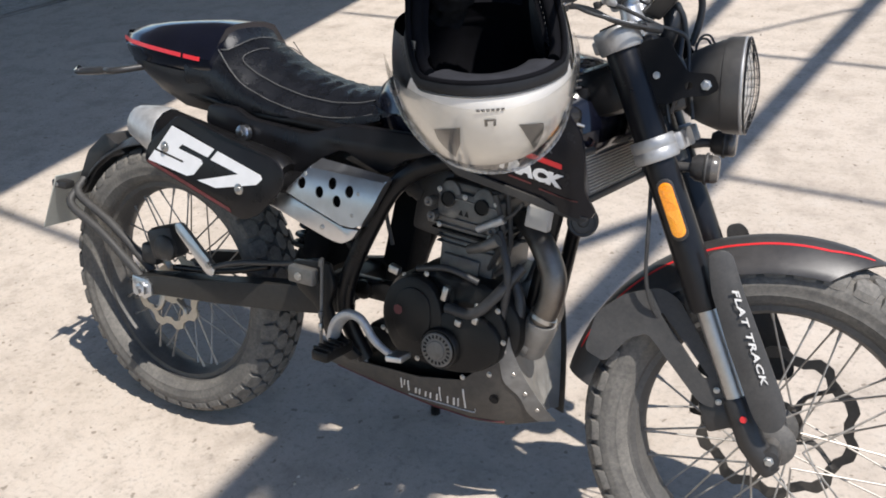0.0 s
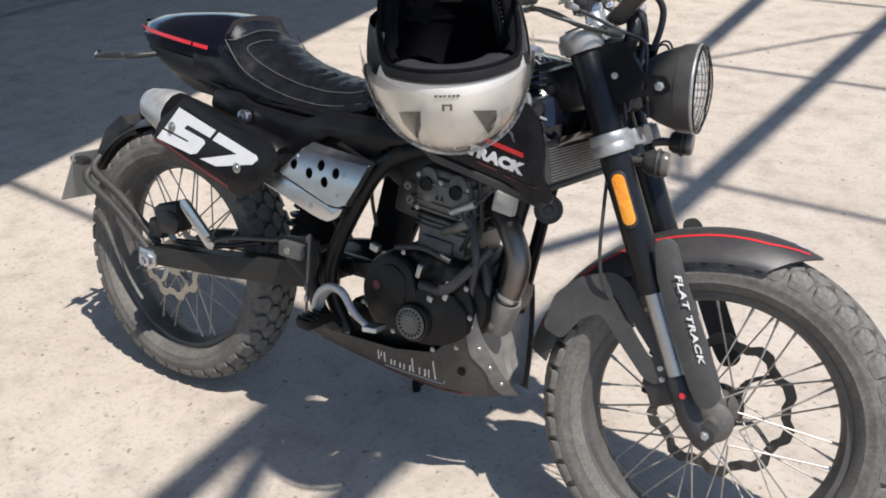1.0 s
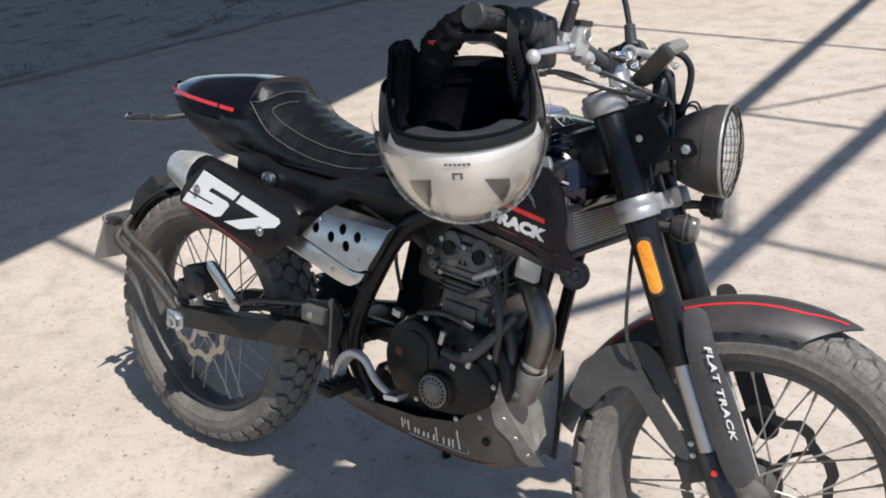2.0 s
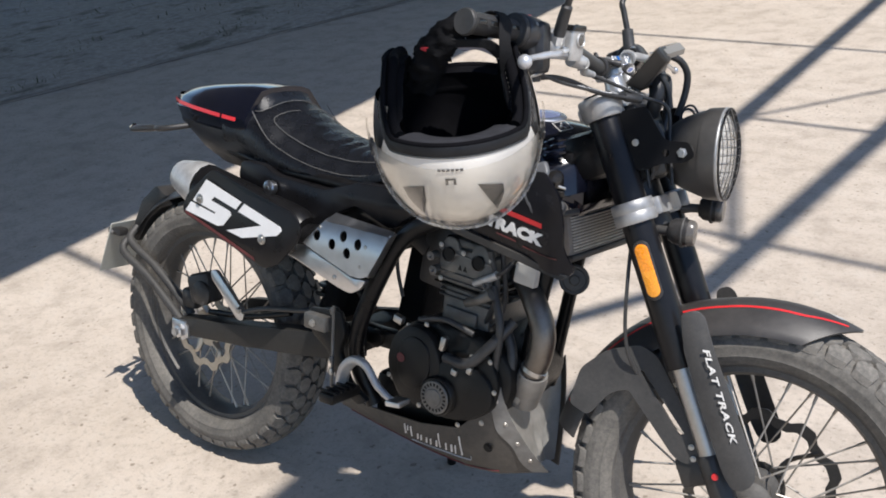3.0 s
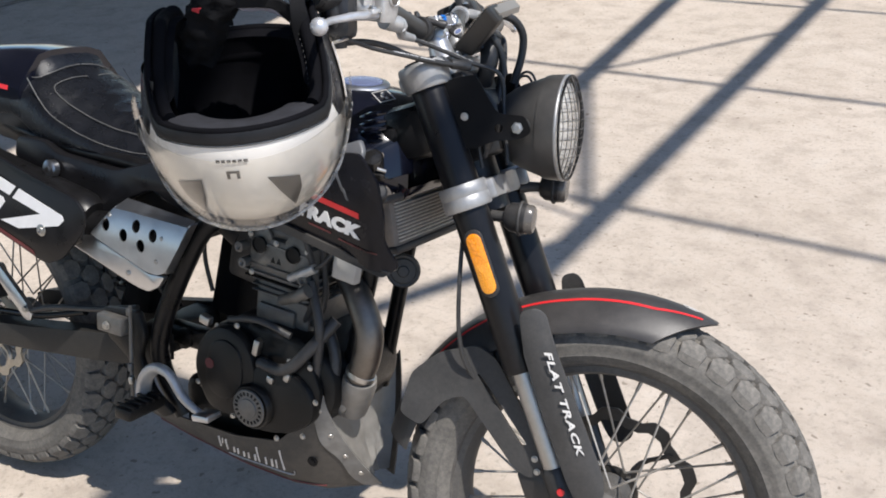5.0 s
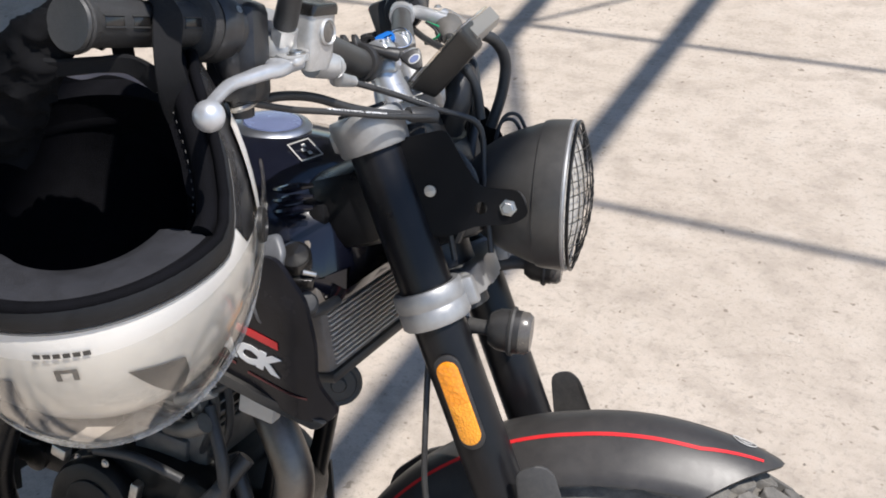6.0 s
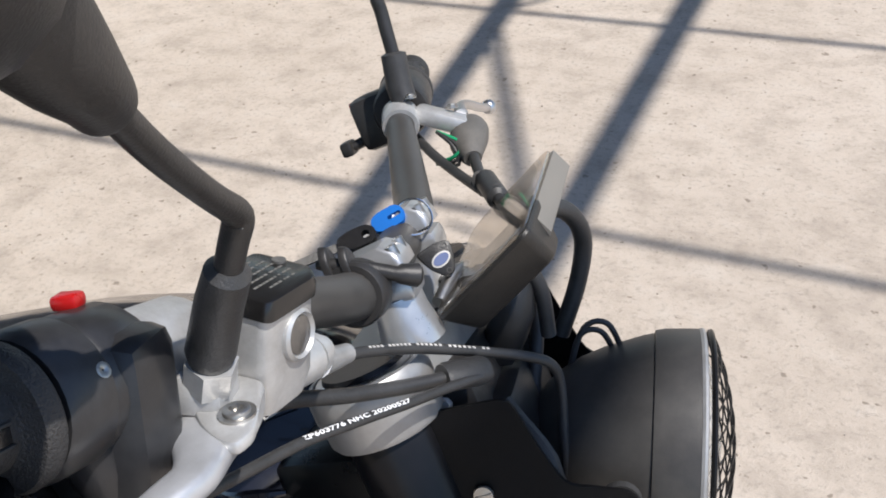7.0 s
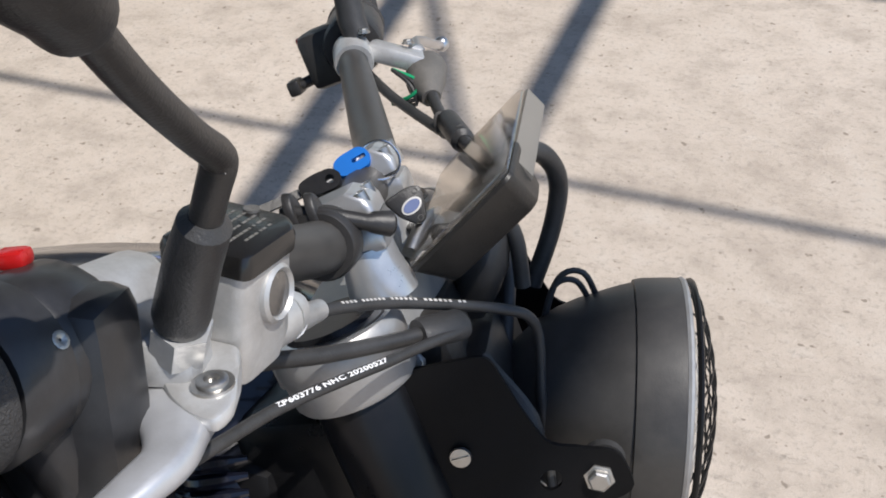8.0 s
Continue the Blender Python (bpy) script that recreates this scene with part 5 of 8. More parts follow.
            add_plate(bm, [(u0 + (u1 - u0) * i / 8, v0) for i in range(9)] + [(u1 - (u1 - u0) * i / 8, v0 + hgt) for i in range(9)], 0.0006, lambda u, v, w: shroud_place(u, v - 0.14 * (u - 0.9), w + 0.0066))
            part("stripe", bm, mt, sh, "red stripe on the shroud")

# blocks added for the darkness between tank, steering head and radiator, with glossy ribs
bm = bmesh.new()
add_box(bm, (0.085, 0.20, 0.085), Matrix.Translation((1.046, 0, 0.892)) @ Matrix.Rotation(-0.35, 4, "Y"), 0.02)
add_box(bm, (0.05, 0.22, 0.06), Matrix.Translation((1.010, 0, 0.872)), 0.015)
infill = part("head_infill", bm, M_FRAME, bike, "black blocks added for the dark space ahead of the tank")
for k in range(3):
    z = 0.917 - 0.0115 * k
    for s in (-1, 1):
        bm = bmesh.new()
        add_tube(bm, [V(0.985, s * 0.128, z - 0.004), V(0.998, s * 0.132, z - 0.001), V(1.012, s * 0.131, z + 0.004), V(1.028, s * 0.124, z + 0.007)], [0.002, 0.0042, 0.0045, 0.002], 8, 3)
        part("rib", bm, M_GLOSS, infill, "glossy black rib")
bm = bmesh.new()
add_lathe(bm, [(0.0, -0.02), (0.0165, -0.02), (0.0165, -0.002), (0.0150, 0.0), (0.0135, -0.001), (0.004, 0.0), (0.0, 0.0005)], axis_frame((1.033, -0.166, 0.866), (0.25, -0.55, 0.8)), 22, False)
part("round_plug", bm, M_CAPBLK, infill, "glossy black round plug")
bm = bmesh.new()
add_box(bm, (0.024, 0.016, 0.014), Matrix.Translation((1.038, -0.160, 0.838)) @ Matrix.Rotation(0.5, 4, "Z") @ Matrix.Rotation(0.4, 4, "X"), 0.003)
add_tube(bm, [V(1.026, -0.166, 0.836), V(1.016, -0.160, 0.846), V(1.012, -0.15, 0.862)], [0.005, 0.0045, 0.0045], 10, 3)
part("connector", bm, M_CAPBLK, infill, "black wiring connector")
bm = bmesh.new()
add_lathe(bm, [(0.0, -0.012), (0.012, -0.012), (0.0125, 0.004), (0.010, 0.007), (0.0, 0.0075)], axis_frame((1.042, -0.158, 0.812), (0.4, -0.6, 0.6)), 18, False)
add_lathe(bm, [(0.0, -0.012), (0.008, -0.012), (0.0082, 0.004), (0.006, 0.006), (0.0, 0.006)], axis_frame((1.028, -0.168, 0.800), (0.0, -0.6, 0.8)), 14, False)
part("hose_joint", bm, M_HOSE, infill, "black hose joint")
tube_part("hose", [V(1.000, -0.15, 0.79), V(1.024, -0.160, 0.804), V(1.044, -0.148, 0.800), V(1.050, -0.11, 0.80)], 0.006, M_HOSE, infill, "black hose", 10, 5)
bm = bmesh.new()
add_tube(bm, [V(1.043, -0.168, 0.850), V(1.052, -0.158, 0.846)], 0.0028, 10)
part("clip_screw", bm, M_STEEL, infill, "small bright screw")

# side cover under the seat
bm = bmesh.new()
outer = round_poly([(0.212, 0.742), (0.222, 0.784), (0.30, 0.784), (0.33, 0.766), (0.48, 0.757), (0.57, 0.785), (0.74, 0.785), (0.78, 0.755), (0.70, 0.735), (0.655, 0.70), (0.56, 0.735), (0.50, 0.705), (0.44, 0.66), (0.40, 0.60), (0.36, 0.63), (0.34, 0.70)], 0.015, 3)
for s in (-1, 1):
    add_plate(bm, outer, 0.022, side(s * 0.118, s), bevel=0.005)
part("side_cover", bm, M_BLACK, bike, "black side cover below the seat")

# ---- exhaust ----
bm = bmesh.new()
ax0, ax1 = V(0.44, -0.155, 0.655), V(0.045, -0.150, 0.722)
d = (ax1 - ax0).normalized()
m = axis_frame(ax0, d, (0, 0, 1))
L = (ax1 - ax0).length
add_lathe(bm, [(0.0, 0), (0.040, 0), (0.050, 0.015), (0.0525, 0.04), (0.0525, L - 0.080), (0.048, L - 0.076)], m, 32, False, 1.0, 0.92)
muff = part("silencer", bm, M_FRAME, bike, "black exhaust silencer with a bright end")
bm = bmesh.new()
add_lathe(bm, [(0.0535, L - 0.075), (0.0545, L - 0.072), (0.0535, L - 0.050), (0.0365, L + 0.012), (0.034, L + 0.016), (0.031, L + 0.016), (0.030, L - 0.01), (0.0, L - 0.012)], m, 14, False, 1.0, 0.92)
part("end_cone", bm, M_ALU, muff, "bright tapered silencer end")
bm = bmesh.new()
outer = round_poly([(0.106, 0.660), (0.122, 0.700), (0.200, 0.766), (0.225, 0.764), (0.33, 0.742), (0.455, 0.715), (0.480, 0.690), (0.470, 0.655), (0.415, 0.598), (0.372, 0.580)], 0.016, 4)


def panel_place(u, v, w):
    return V(u, -0.205 - w + 0.9 * max(0.0, v - 0.742) ** 1.2, v)


add_plate(bm, outer, 0.006, panel_place, bevel=0.002)
panel = part("number_board", bm, M_BLACK, muff, "black side number board with white digits")
TL, TR, BR, BL = V(0.190, 0.745), V(0.432, 0.676), V(0.372, 0.624), V(0.121, 0.666)


def quad(u, v):
    return (TL * (1 - u) + TR * u) * (1 - v) + (BL * (1 - u) + BR * u) * v


five = [(0.02, 0), (1, 0), (1, 0.28), (0.42, 0.28), (0.40, 0.42), (0.92, 0.42), (1.0, 0.50), (1.0, 0.90), (0.90, 1.0), (0, 1), (0, 0.72), (0.66, 0.72), (0.66, 0.66), (0.02, 0.66)]
seven = [(0, 0), (0.92, 0), (1.0, 0.10), (1.0, 0.34), (0.46, 1), (0.06, 1), (0.60, 0.30), (0, 0.30)]
for shape, u0, u1 in ((five, 0.0, 0.475), (seven, 0.51, 1.0)):
    bm = bmesh.new()
    add_plate(bm, [quad(u0 + (u1 - u0) * a, b)[:] for a, b in shape], 0.0007, lambda u, v, w: panel_place(u, v, w + 0.0064))
    part("digit", bm, M_WHITE, panel, "large white squared race digit")
bm = bmesh.new()
add_plate(bm, [(0.116, 0.664), (0.122, 0.659), (0.345, 0.592), (0.341, 0.600), (0.127, 0.665)], 0.0007, lambda u, v, w: panel_place(u, v, w + 0.0064))
part("red_edge", bm, M_DKRED, panel, "dark red edge stripe")
for u, v in ((0.171, 0.699), (0.367, 0.643)):
    bm = bmesh.new()
    add_lathe(bm, [(0.0, 0), (0.011, 0), (0.011, 0.002), (0.007, 0.003), (0.007, 0.006), (0.004, 0.0065), (0, 0.004)], axis_frame((u, -0.2115, v), (0, -1, 0)), 20, False)
    part("screw", bm, M_STEEL, panel, "domed steel screw")
# perforated heat shield
bm = bmesh.new()
outer = round_poly([(0.466, 0.650), (0.515, 0.703), (0.60, 0.701), (0.688, 0.699), (0.672, 0.662), (0.642, 0.614), (0.622, 0.606), (0.595, 0.608)], 0.005, 3)
holes = [circle_poly(u, v, 0.0092, 18, 0.0112) for u, v in ((0.503, 0.673), (0.546, 0.662), (0.574, 0.682), (0.587, 0.651), (0.614, 0.673))]


def shield_place(u, v, w):
    return V(u, -0.188 - w, v)


add_plate(bm, outer, 0.0025, shield_place, holes)
for z in (0.640, 0.650, 0.660, 0.668, 0.676, 0.684, 0.692):
    bmesh.ops.bisect_plane(bm, geom=list(bm.verts) + list(bm.edges) + list(bm.faces), plane_co=(0, 0, z), plane_no=(0, 0, 1))
shield_bend = lambda z: 3.5 * max(0.0, z - 0.648) ** 2
for v in bm.verts:
    v.co.y += shield_bend(v.co.z)
shield = part("heat_shield", bm, M_BRUSHED, muff, "perforated brushed aluminium heat shield", angle=20)


def fold(name, a, b, da, db, label):
    """A narrow folded lip along an edge of the shield."""
    bm = bmesh.new()
    ya, yb = shield_bend(a[1]) - 0.188, shield_bend(b[1]) - 0.188
    p = [V(a[0], ya, a[1]), V(b[0], yb, b[1]), V(b[0] + db[0], yb + db[2], b[1] + db[1]), V(a[0] + da[0], ya + da[2], a[1] + da[1])]
    n = (p[1] - p[0]).cross(p[3] - p[0]).normalized() * 0.0012
    add_loft(bm, [[q - n for q in p], [q + n for q in p]])
    return part(name, bm, M_BRUSHED, shield, label)


fold("upper_lip", (0.515, 0.7025), (0.686, 0.699), (0.014, 0.016, 0.018), (0.002, 0.008, 0.014), "folded upper lip")
fold("rear_lip", (0.466, 0.650), (0.515, 0.703), (-0.006, 0.004, 0.012), (0.0, 0.004, 0.012), "folded rear lip")
fold("lower_lip", (0.466, 0.650), (0.596, 0.6085), (0.012, -0.012, 0.016), (-0.004, -0.012, 0.016), "folded lower lip")
fold("front_lip", (0.640, 0.612), (0.688, 0.702), (0.002, -0.002, 0.016), (0.002, 0.002, 0.016), "folded front lip")
for u, v in ((0.508, 0.690), (0.634, 0.672), (0.622, 0.630)):
    bolt(shield, (u, -0.188 + shield_bend(v), v), small=True)
bm = bmesh.new()
add_plate(bm, round_poly([(0.385, 0.622), (0.398, 0.636), (0.462, 0.642), (0.54, 0.616), (0.596, 0.600), (0.630, 0.602), (0.615, 0.580), (0.588, 0.566), (0.56, 0.570)], 0.007, 3), 0.012, lambda u, v, w: V(u, -0.168 - w + 0.25 * max(0.0, 0.62 - 0.25 * (u - 0.39) - v), v), bevel=0.003)
pipe2 = part("lower_guard", bm, M_BRUSHED, muff, "bright folded pipe guard")
bolt(pipe2, (0.400, -0.181, 0.626), small=True)
bolt(pipe2, (0.545, -0.180, 0.592), small=True)
# Backing plate added so the shield's holes look dark.
bm = bmesh.new()
add_plate(bm, round_poly([(0.475, 0.650), (0.52, 0.698), (0.67, 0.690), (0.635, 0.625), (0.60, 0.618)], 0.006, 2), 0.006, side(-0.168))
part("hole_backing", bm, M_FRAME, muff, "black backing plate added to darken the holes")
tube_part("link_pipe", [V(0.60, -0.135, 0.66), V(0.54, -0.14, 0.66), V(0.46, -0.15, 0.655), V(0.43, -0.155, 0.655)], 0.026, M_FRAME, muff, "black link pipe", 16, 4)

# ---- footrest hanger, pedal ----
bm = bmesh.new()
add_plate(bm, round_poly([(0.455, 0.505), (0.545, 0.515), (0.560, 0.47), (0.545, 0.43), (0.575, 0.37), (0.625, 0.34), (0.60, 0.325), (0.545, 0.35), (0.515, 0.42), (0.465, 0.452)], 0.01), 0.014, side(-0.148), bevel=0.003)
hanger = part("footrest_hanger", bm, M_ENGINE, bike, "black footrest hanger plate")
bm = bmesh.new()
add_box(bm, (0.062, 0.022, 0.034), Matrix.Translation((0.492, -0.172, 0.484)), 0.005)
part("hanger_boss", bm, M_CYL, hanger)
bolt(hanger, (0.489, -0.184, 0.483))
for z in (0.520, 0.415, 0.390, 0.345):
    bm = bmesh.new()
    add_lathe(bm, [(0.0, -0.008), (0.0045, -0.007), (0.0058, 0), (0.0045, 0.007), (0, 0.008)], Matrix.Translation((0.542, -0.180, z)), 10, False)
    part("brake_rod_joint", bm, M_STEEL if z == 0.39 else M_CYL, hanger)
tube_part("brake_rod", [V(0.543, -0.178, 0.53), V(0.541, -0.178, 0.34)], 0.0032, M_CYL, hanger, "", 8, 0)
bm = bmesh.new()
add_tube(bm, [V(0.575, -0.185, 0.375), V(0.590, -0.190, 0.413), V(0.618, -0.193, 0.437), V(0.650, -0.195, 0.434), V(0.680, -0.196, 0.402), V(0.712, -0.196, 0.384), V(0.728, -0.196, 0.382)], [0.013, 0.0135, 0.0125, 0.0115, 0.0105, 0.009, 0.008], 12, 5, flat=0.75)
pedal = part("brake_pedal", bm, M_ALU, bike, "bright alloy rear brake pedal")
bm = bmesh.new()
add_box(bm, (0.036, 0.036, 0.012), Matrix.Translation((0.738, -0.200, 0.384)) @ Matrix.Rotation(-0.15, 4, "Y"), 0.003)
part("pedal_pad", bm, M_BRUSHED, pedal, "ribbed alloy pedal pad")
bm = bmesh.new()
add_box(bm, (0.038, 0.085, 0.022), Matrix.Translation((0.596, -0.212, 0.366)), 0.005)
for k in range(5):
    add_box(bm, (0.040, 0.005, 0.006), Matrix.Translation((0.596, -0.184 - 0.015 * k, 0.378)), 0.001)
part("footrest", bm, M_ENGINE, bike, "black footrest with ribs")

# ---- engine ----
bm = bmesh.new()
outer = round_poly([(0.640, 0.440), (0.668, 0.505), (0.735, 0.530), (0.80, 0.535), (0.895, 0.525), (0.945, 0.48), (0.945, 0.42), (0.90, 0.365), (0.80, 0.338), (0.69, 0.345), (0.65, 0.38)], 0.03, 4)
add_plate(bm, outer, 0.195, side(0.075), bevel=0.012)
# Box added below the case to keep the gap over the belly pan dark.
add_box(bm, (0.30, 0.17, 0.11), Matrix.Translation((0.73, -0.005, 0.325)), 0.02)
engine = part("engine_case", bm, M_ENGINE, bike, "dark dusty engine crankcase")
bm = bmesh.new()
add_plate(bm, round_poly([(0.655, 0.435), (0.675, 0.500), (0.725, 0.530), (0.775, 0.515), (0.80, 0.46), (0.79, 0.40), (0.745, 0.36), (0.69, 0.365)], 0.035, 5), 0.030, side(-0.118), bevel=0.012)
add_plate(bm, round_poly([(0.690, 0.425), (0.700, 0.490), (0.735, 0.508), (0.770, 0.490), (0.775, 0.43), (0.745, 0.395), (0.71, 0.395)], 0.025, 4), 0.006, side(-0.146), bevel=0.003)
clutch = part("clutch_cover", bm, M_ENGINE, engine, "dark rounded clutch cover")
bm = bmesh.new()
em = axis_frame((0.703, -0.1525, 0.455), (0, -1, 0))
add_lathe(bm, [(0.0, 0), (0.010, 0), (0.010, 0.001), (0, 0.001)], em, 7, False)
part("emblem", bm, M_DKRED, clutch, "small red emblem")
bm = bmesh.new()
add_plate(bm, round_poly([(0.765, 0.44), (0.80, 0.475), (0.87, 0.48), (0.915, 0.45), (0.92, 0.40), (0.86, 0.358), (0.79, 0.35), (0.755, 0.38)], 0.03, 5), 0.026, side(-0.118), bevel=0.008)
add_lathe(bm, [(0.040, 0.0), (0.040, 0.024), (0.037, 0.028), (0.0, 0.029)], axis_frame((0.795, -0.128, 0.398), (0, -1, 0)), 36, False)
gen = part("side_cover_casting", bm, M_ENGINE, engine, "dark side casting")
bm = bmesh.new()
rm = axis_frame((0.795, -0.1575, 0.398), (0, -1, 0))
add_lathe(bm, [(0.0, 0), (0.033, 0), (0.0335, 0.002), (0.032, 0.0035), (0.018, 0.0035), (0.017, 0.0055), (0.0, 0.006)], rm, 40, False)
vent = part("round_cap", bm, M_CYL, gen, "round grey cap with a ring of slots")
bm = bmesh.new()
for k in range(20):
    a = 2 * math.pi * k / 20
    add_box(bm, (0.0062, 0.0040, 0.002), rm @ Matrix.Rotation(a, 4, "Z") @ Matrix.Translation((0.0258, 0, 0.0035)), 0.0006, 1)
part("slots", bm, M_FRAME, vent, "ring of dark slots")
for u, v in ((0.735, 0.356), (0.925, 0.44), (0.90, 0.372), (0.845, 0.352), (0.76, 0.535), (0.655, 0.40)):
    bolt(engine, (u, -0.146 if 0.75 < u < 0.93 else -0.13, v), small=True)
# bright clips and unions
for u, v, w, h in ((0.687, 0.528, 0.022, 0.016), (0.800, 0.505, 0.012, 0.03), (0.865, 0.468, 0.012, 0.016), (0.83, 0.455, 0.014, 0.014)):
    bm = bmesh.new()
    add_box(bm, (w, 0.014, h), Matrix.Translation((u, -0.142, v)) @ Matrix.Rotation(0.25, 4, "Y"), 0.003)
    part("clip", bm, M_STEEL, engine, "bright steel clip")
tube_part("coolant_hose", [V(0.80, -0.135, 0.475), V(0.86, -0.145, 0.480), V(0.90, -0.135, 0.52), V(0.93, -0.10, 0.57)], 0.0105, M_HOSE, engine, "black coolant hose", 12, 4)
# cylinder and head, leaning forward slightly
CY = Matrix.Translation((0.806, -0.012, 0.558)) @ Matrix.Rotation(radians(4), 4, "Y")
bm = bmesh.new()
add_box(bm, (0.118, 0.150, 0.13), CY @ Matrix.Translation((0, 0, -0.01)), 0.012)
cyl = part("cylinder", bm, M_CYL, engine, "grey cast cylinder with ribs")
for k in range(3):
    bm = bmesh.new()
    add_box(bm, (0.126, 0.160, 0.0040), CY @ Matrix.Translation((0, 0, 0.022 + 0.010 * k)), 0.0018, 1)
    part("rib", bm, M_CYL, cyl)
bm = bmesh.new()
add_box(bm, (0.078, 0.010, 0.042), CY @ Matrix.Translation((-0.006, -0.077, -0.018)), 0.004, 2)
part("cast_panel", bm, M_CYL, cyl, "raised cast panel on the cylinder")
bm = bmesh.new()
add_box(bm, (0.132, 0.188, 0.075), CY @ Matrix.Translation((0.004, 0, 0.090)), 0.008)
add_box(bm, (0.122, 0.172, 0.020), CY @ Matrix.Translation((0.002, 0, 0.134)), 0.008)
head = part("cylinder_head", bm, M_CYL, engine, "grey cam cover with round plugs")
for dy, dz in ((0.0, 0.052),):
    bm = bmesh.new()
    add_box(bm, (0.138, 0.1925, 0.0032), CY @ Matrix.Translation((0.002, dy, dz)), 0.001, 1)
    part("gasket_seam", bm, M_FRAME, head, "dark gasket seam")
for dx in (-0.037, 0.033):
    bm = bmesh.new()
    add_lathe(bm, [(0.0, 0), (0.0145, 0), (0.0145, 0.0045), (0.0125, 0.005), (0.012, 0.003), (0, 0.003)], CY @ axis_frame((dx, -0.0945, 0.111), (0, -1, 0)), 24, False)
    part("cam_plug", bm, M_FRAME, head)
bm = bmesh.new()
add_tube(bm, [CY @ V(u, -0.0955, v) for u, v in ((-0.060, 0.1185), (-0.0525, 0.118), (-0.050, 0.108), (-0.044, 0.0985), (-0.037, 0.0955), (-0.030, 0.0985), (-0.024, 0.108), (-0.020, 0.1145), (0.015, 0.1145), (0.020, 0.108), (0.026, 0.0985), (0.033, 0.0955), (0.040, 0.0985), (0.046, 0.108), (0.049, 0.114), (0.066, 0.1135))], 0.0016, 6, 2)
part("gasket_line", bm, M_STRIP, head, "pale machined joint under the cam cover")
for u, v in ((-0.062, 0.075), (0.064, 0.078), (-0.071, 0.101)):
    bm = bmesh.new()
    add_lathe(bm, [(0.0, 0), (0.009, 0), (0.009, 0.02), (0.005, 0.021), (0, 0.015)], CY @ axis_frame((u, -0.09, v), (0, -1, 0)), 12, False)
    part("boss", bm, M_CYL, head)
tube_part("plug_lead", [CY @ V(0.02, -0.10, 0.03), CY @ V(0.06, -0.12, 0.052), CY @ V(0.085, -0.12, 0.070)], [0.009, 0.010, 0.012], M_CYL, head, "", 10, 3)
# cover bolts and the two arched plug housings
for u, v in ((-0.056, 0.126), (-0.002, 0.122), (0.062, 0.124), (-0.050, 0.060), (0.056, 0.060)):
    bolt(head, CY @ V(u, -0.097, v), CY.to_3x3() @ V(0, -1, 0), True)
for dx in (-0.037, 0.033):
    bm = bmesh.new()
    dome = [(dx + 0.024 * math.cos(a), 0.112 + 0.034 * math.sin(a)) for a in (math.pi * i / 14 for i in range(15))]
    add_plate(bm, dome, 0.010, lambda u, v, w: CY @ V(u, -0.083 - w, v), bevel=0.004)
    part("cam_dome", bm, M_CYL, head, "rounded end of the cam cover")
bm = bmesh.new()
for k in (-1, 1):
    add_plate(bm, [(-0.003 + k * 0.006 - 0.0045, 0.086), (-0.003 + k * 0.006 + 0.0045, 0.086), (-0.003 + k * 0.006, 0.096)], 0.001, lambda u, v, w: CY @ V(u, -0.0942 - w, v))
part("maker_mark", bm, M_FRAME, head, "small dark cast mark")
bm = bmesh.new()
add_tube(bm, [V(0.843, -0.110, 0.627), V(0.868, -0.116, 0.640), V(0.897, -0.116, 0.656)], [0.0075, 0.0080, 0.0078], 12, 3)
part("plug_cap", bm, M_ALU, head, "silver spark plug cap")
for pth, r in (([V(0.896, -0.116, 0.655), V(0.915, -0.120, 0.668), V(0.93, -0.11, 0.69)], 0.0035),):
    tube_part("lead", pth, r, M_HOSE, head, "", 8, 5)
bm = bmesh.new()
add_box(bm, (0.044, 0.018, 0.038), Matrix.Translation((0.975, -0.138, 0.677)) @ Matrix.Rotation(0.12, 4, "Y"), 0.003)
part("regulator", bm, M_GREYBOX, bike, "flat grey regulator box")
# wiring and hoses in the shadow round the engine
rng = random.Random(3)
for k in range(7):
    a = V(rng.uniform(0.72, 0.95), rng.uniform(-0.12, 0.05), rng.uniform(0.62, 0.72))
    b = V(rng.uniform(0.72, 0.90), rng.uniform(-0.12, 0.05), rng.uniform(0.50, 0.60))
    c = (a + b) / 2 + V(rng.uniform(-0.05, 0.05), rng.uniform(-0.02, 0.0), rng.uniform(-0.03, 0.03))
    tube_part("cable", [a, c, b], rng.uniform(0.003, 0.006), M_HOSE, engine, "", 8, 5)
# throttle body, intake duct and the dark box work behind
bm = bmesh.new()
add_tube(bm, [V(0.63, 0, 0.66), V(0.74, 0, 0.66)], 0.03, 18)
part("throttle_body", bm, M_CYL, engine)
bm = bmesh.new()
add_box(bm, (0.075, 0.16, 0.135), Matrix.Translation((0.728, -0.005, 0.655)) @ Matrix.Rotation(0.15, 4, "Y"), 0.012)
add_tube(bm, [V(0.60, -0.03, 0.70), V(0.66, -0.05, 0.685), V(0.71, -0.06, 0.66)], [0.034, 0.032, 0.028], 16, 3)
part("intake_duct", bm, M_PLASTIC, engine, "black intake duct")
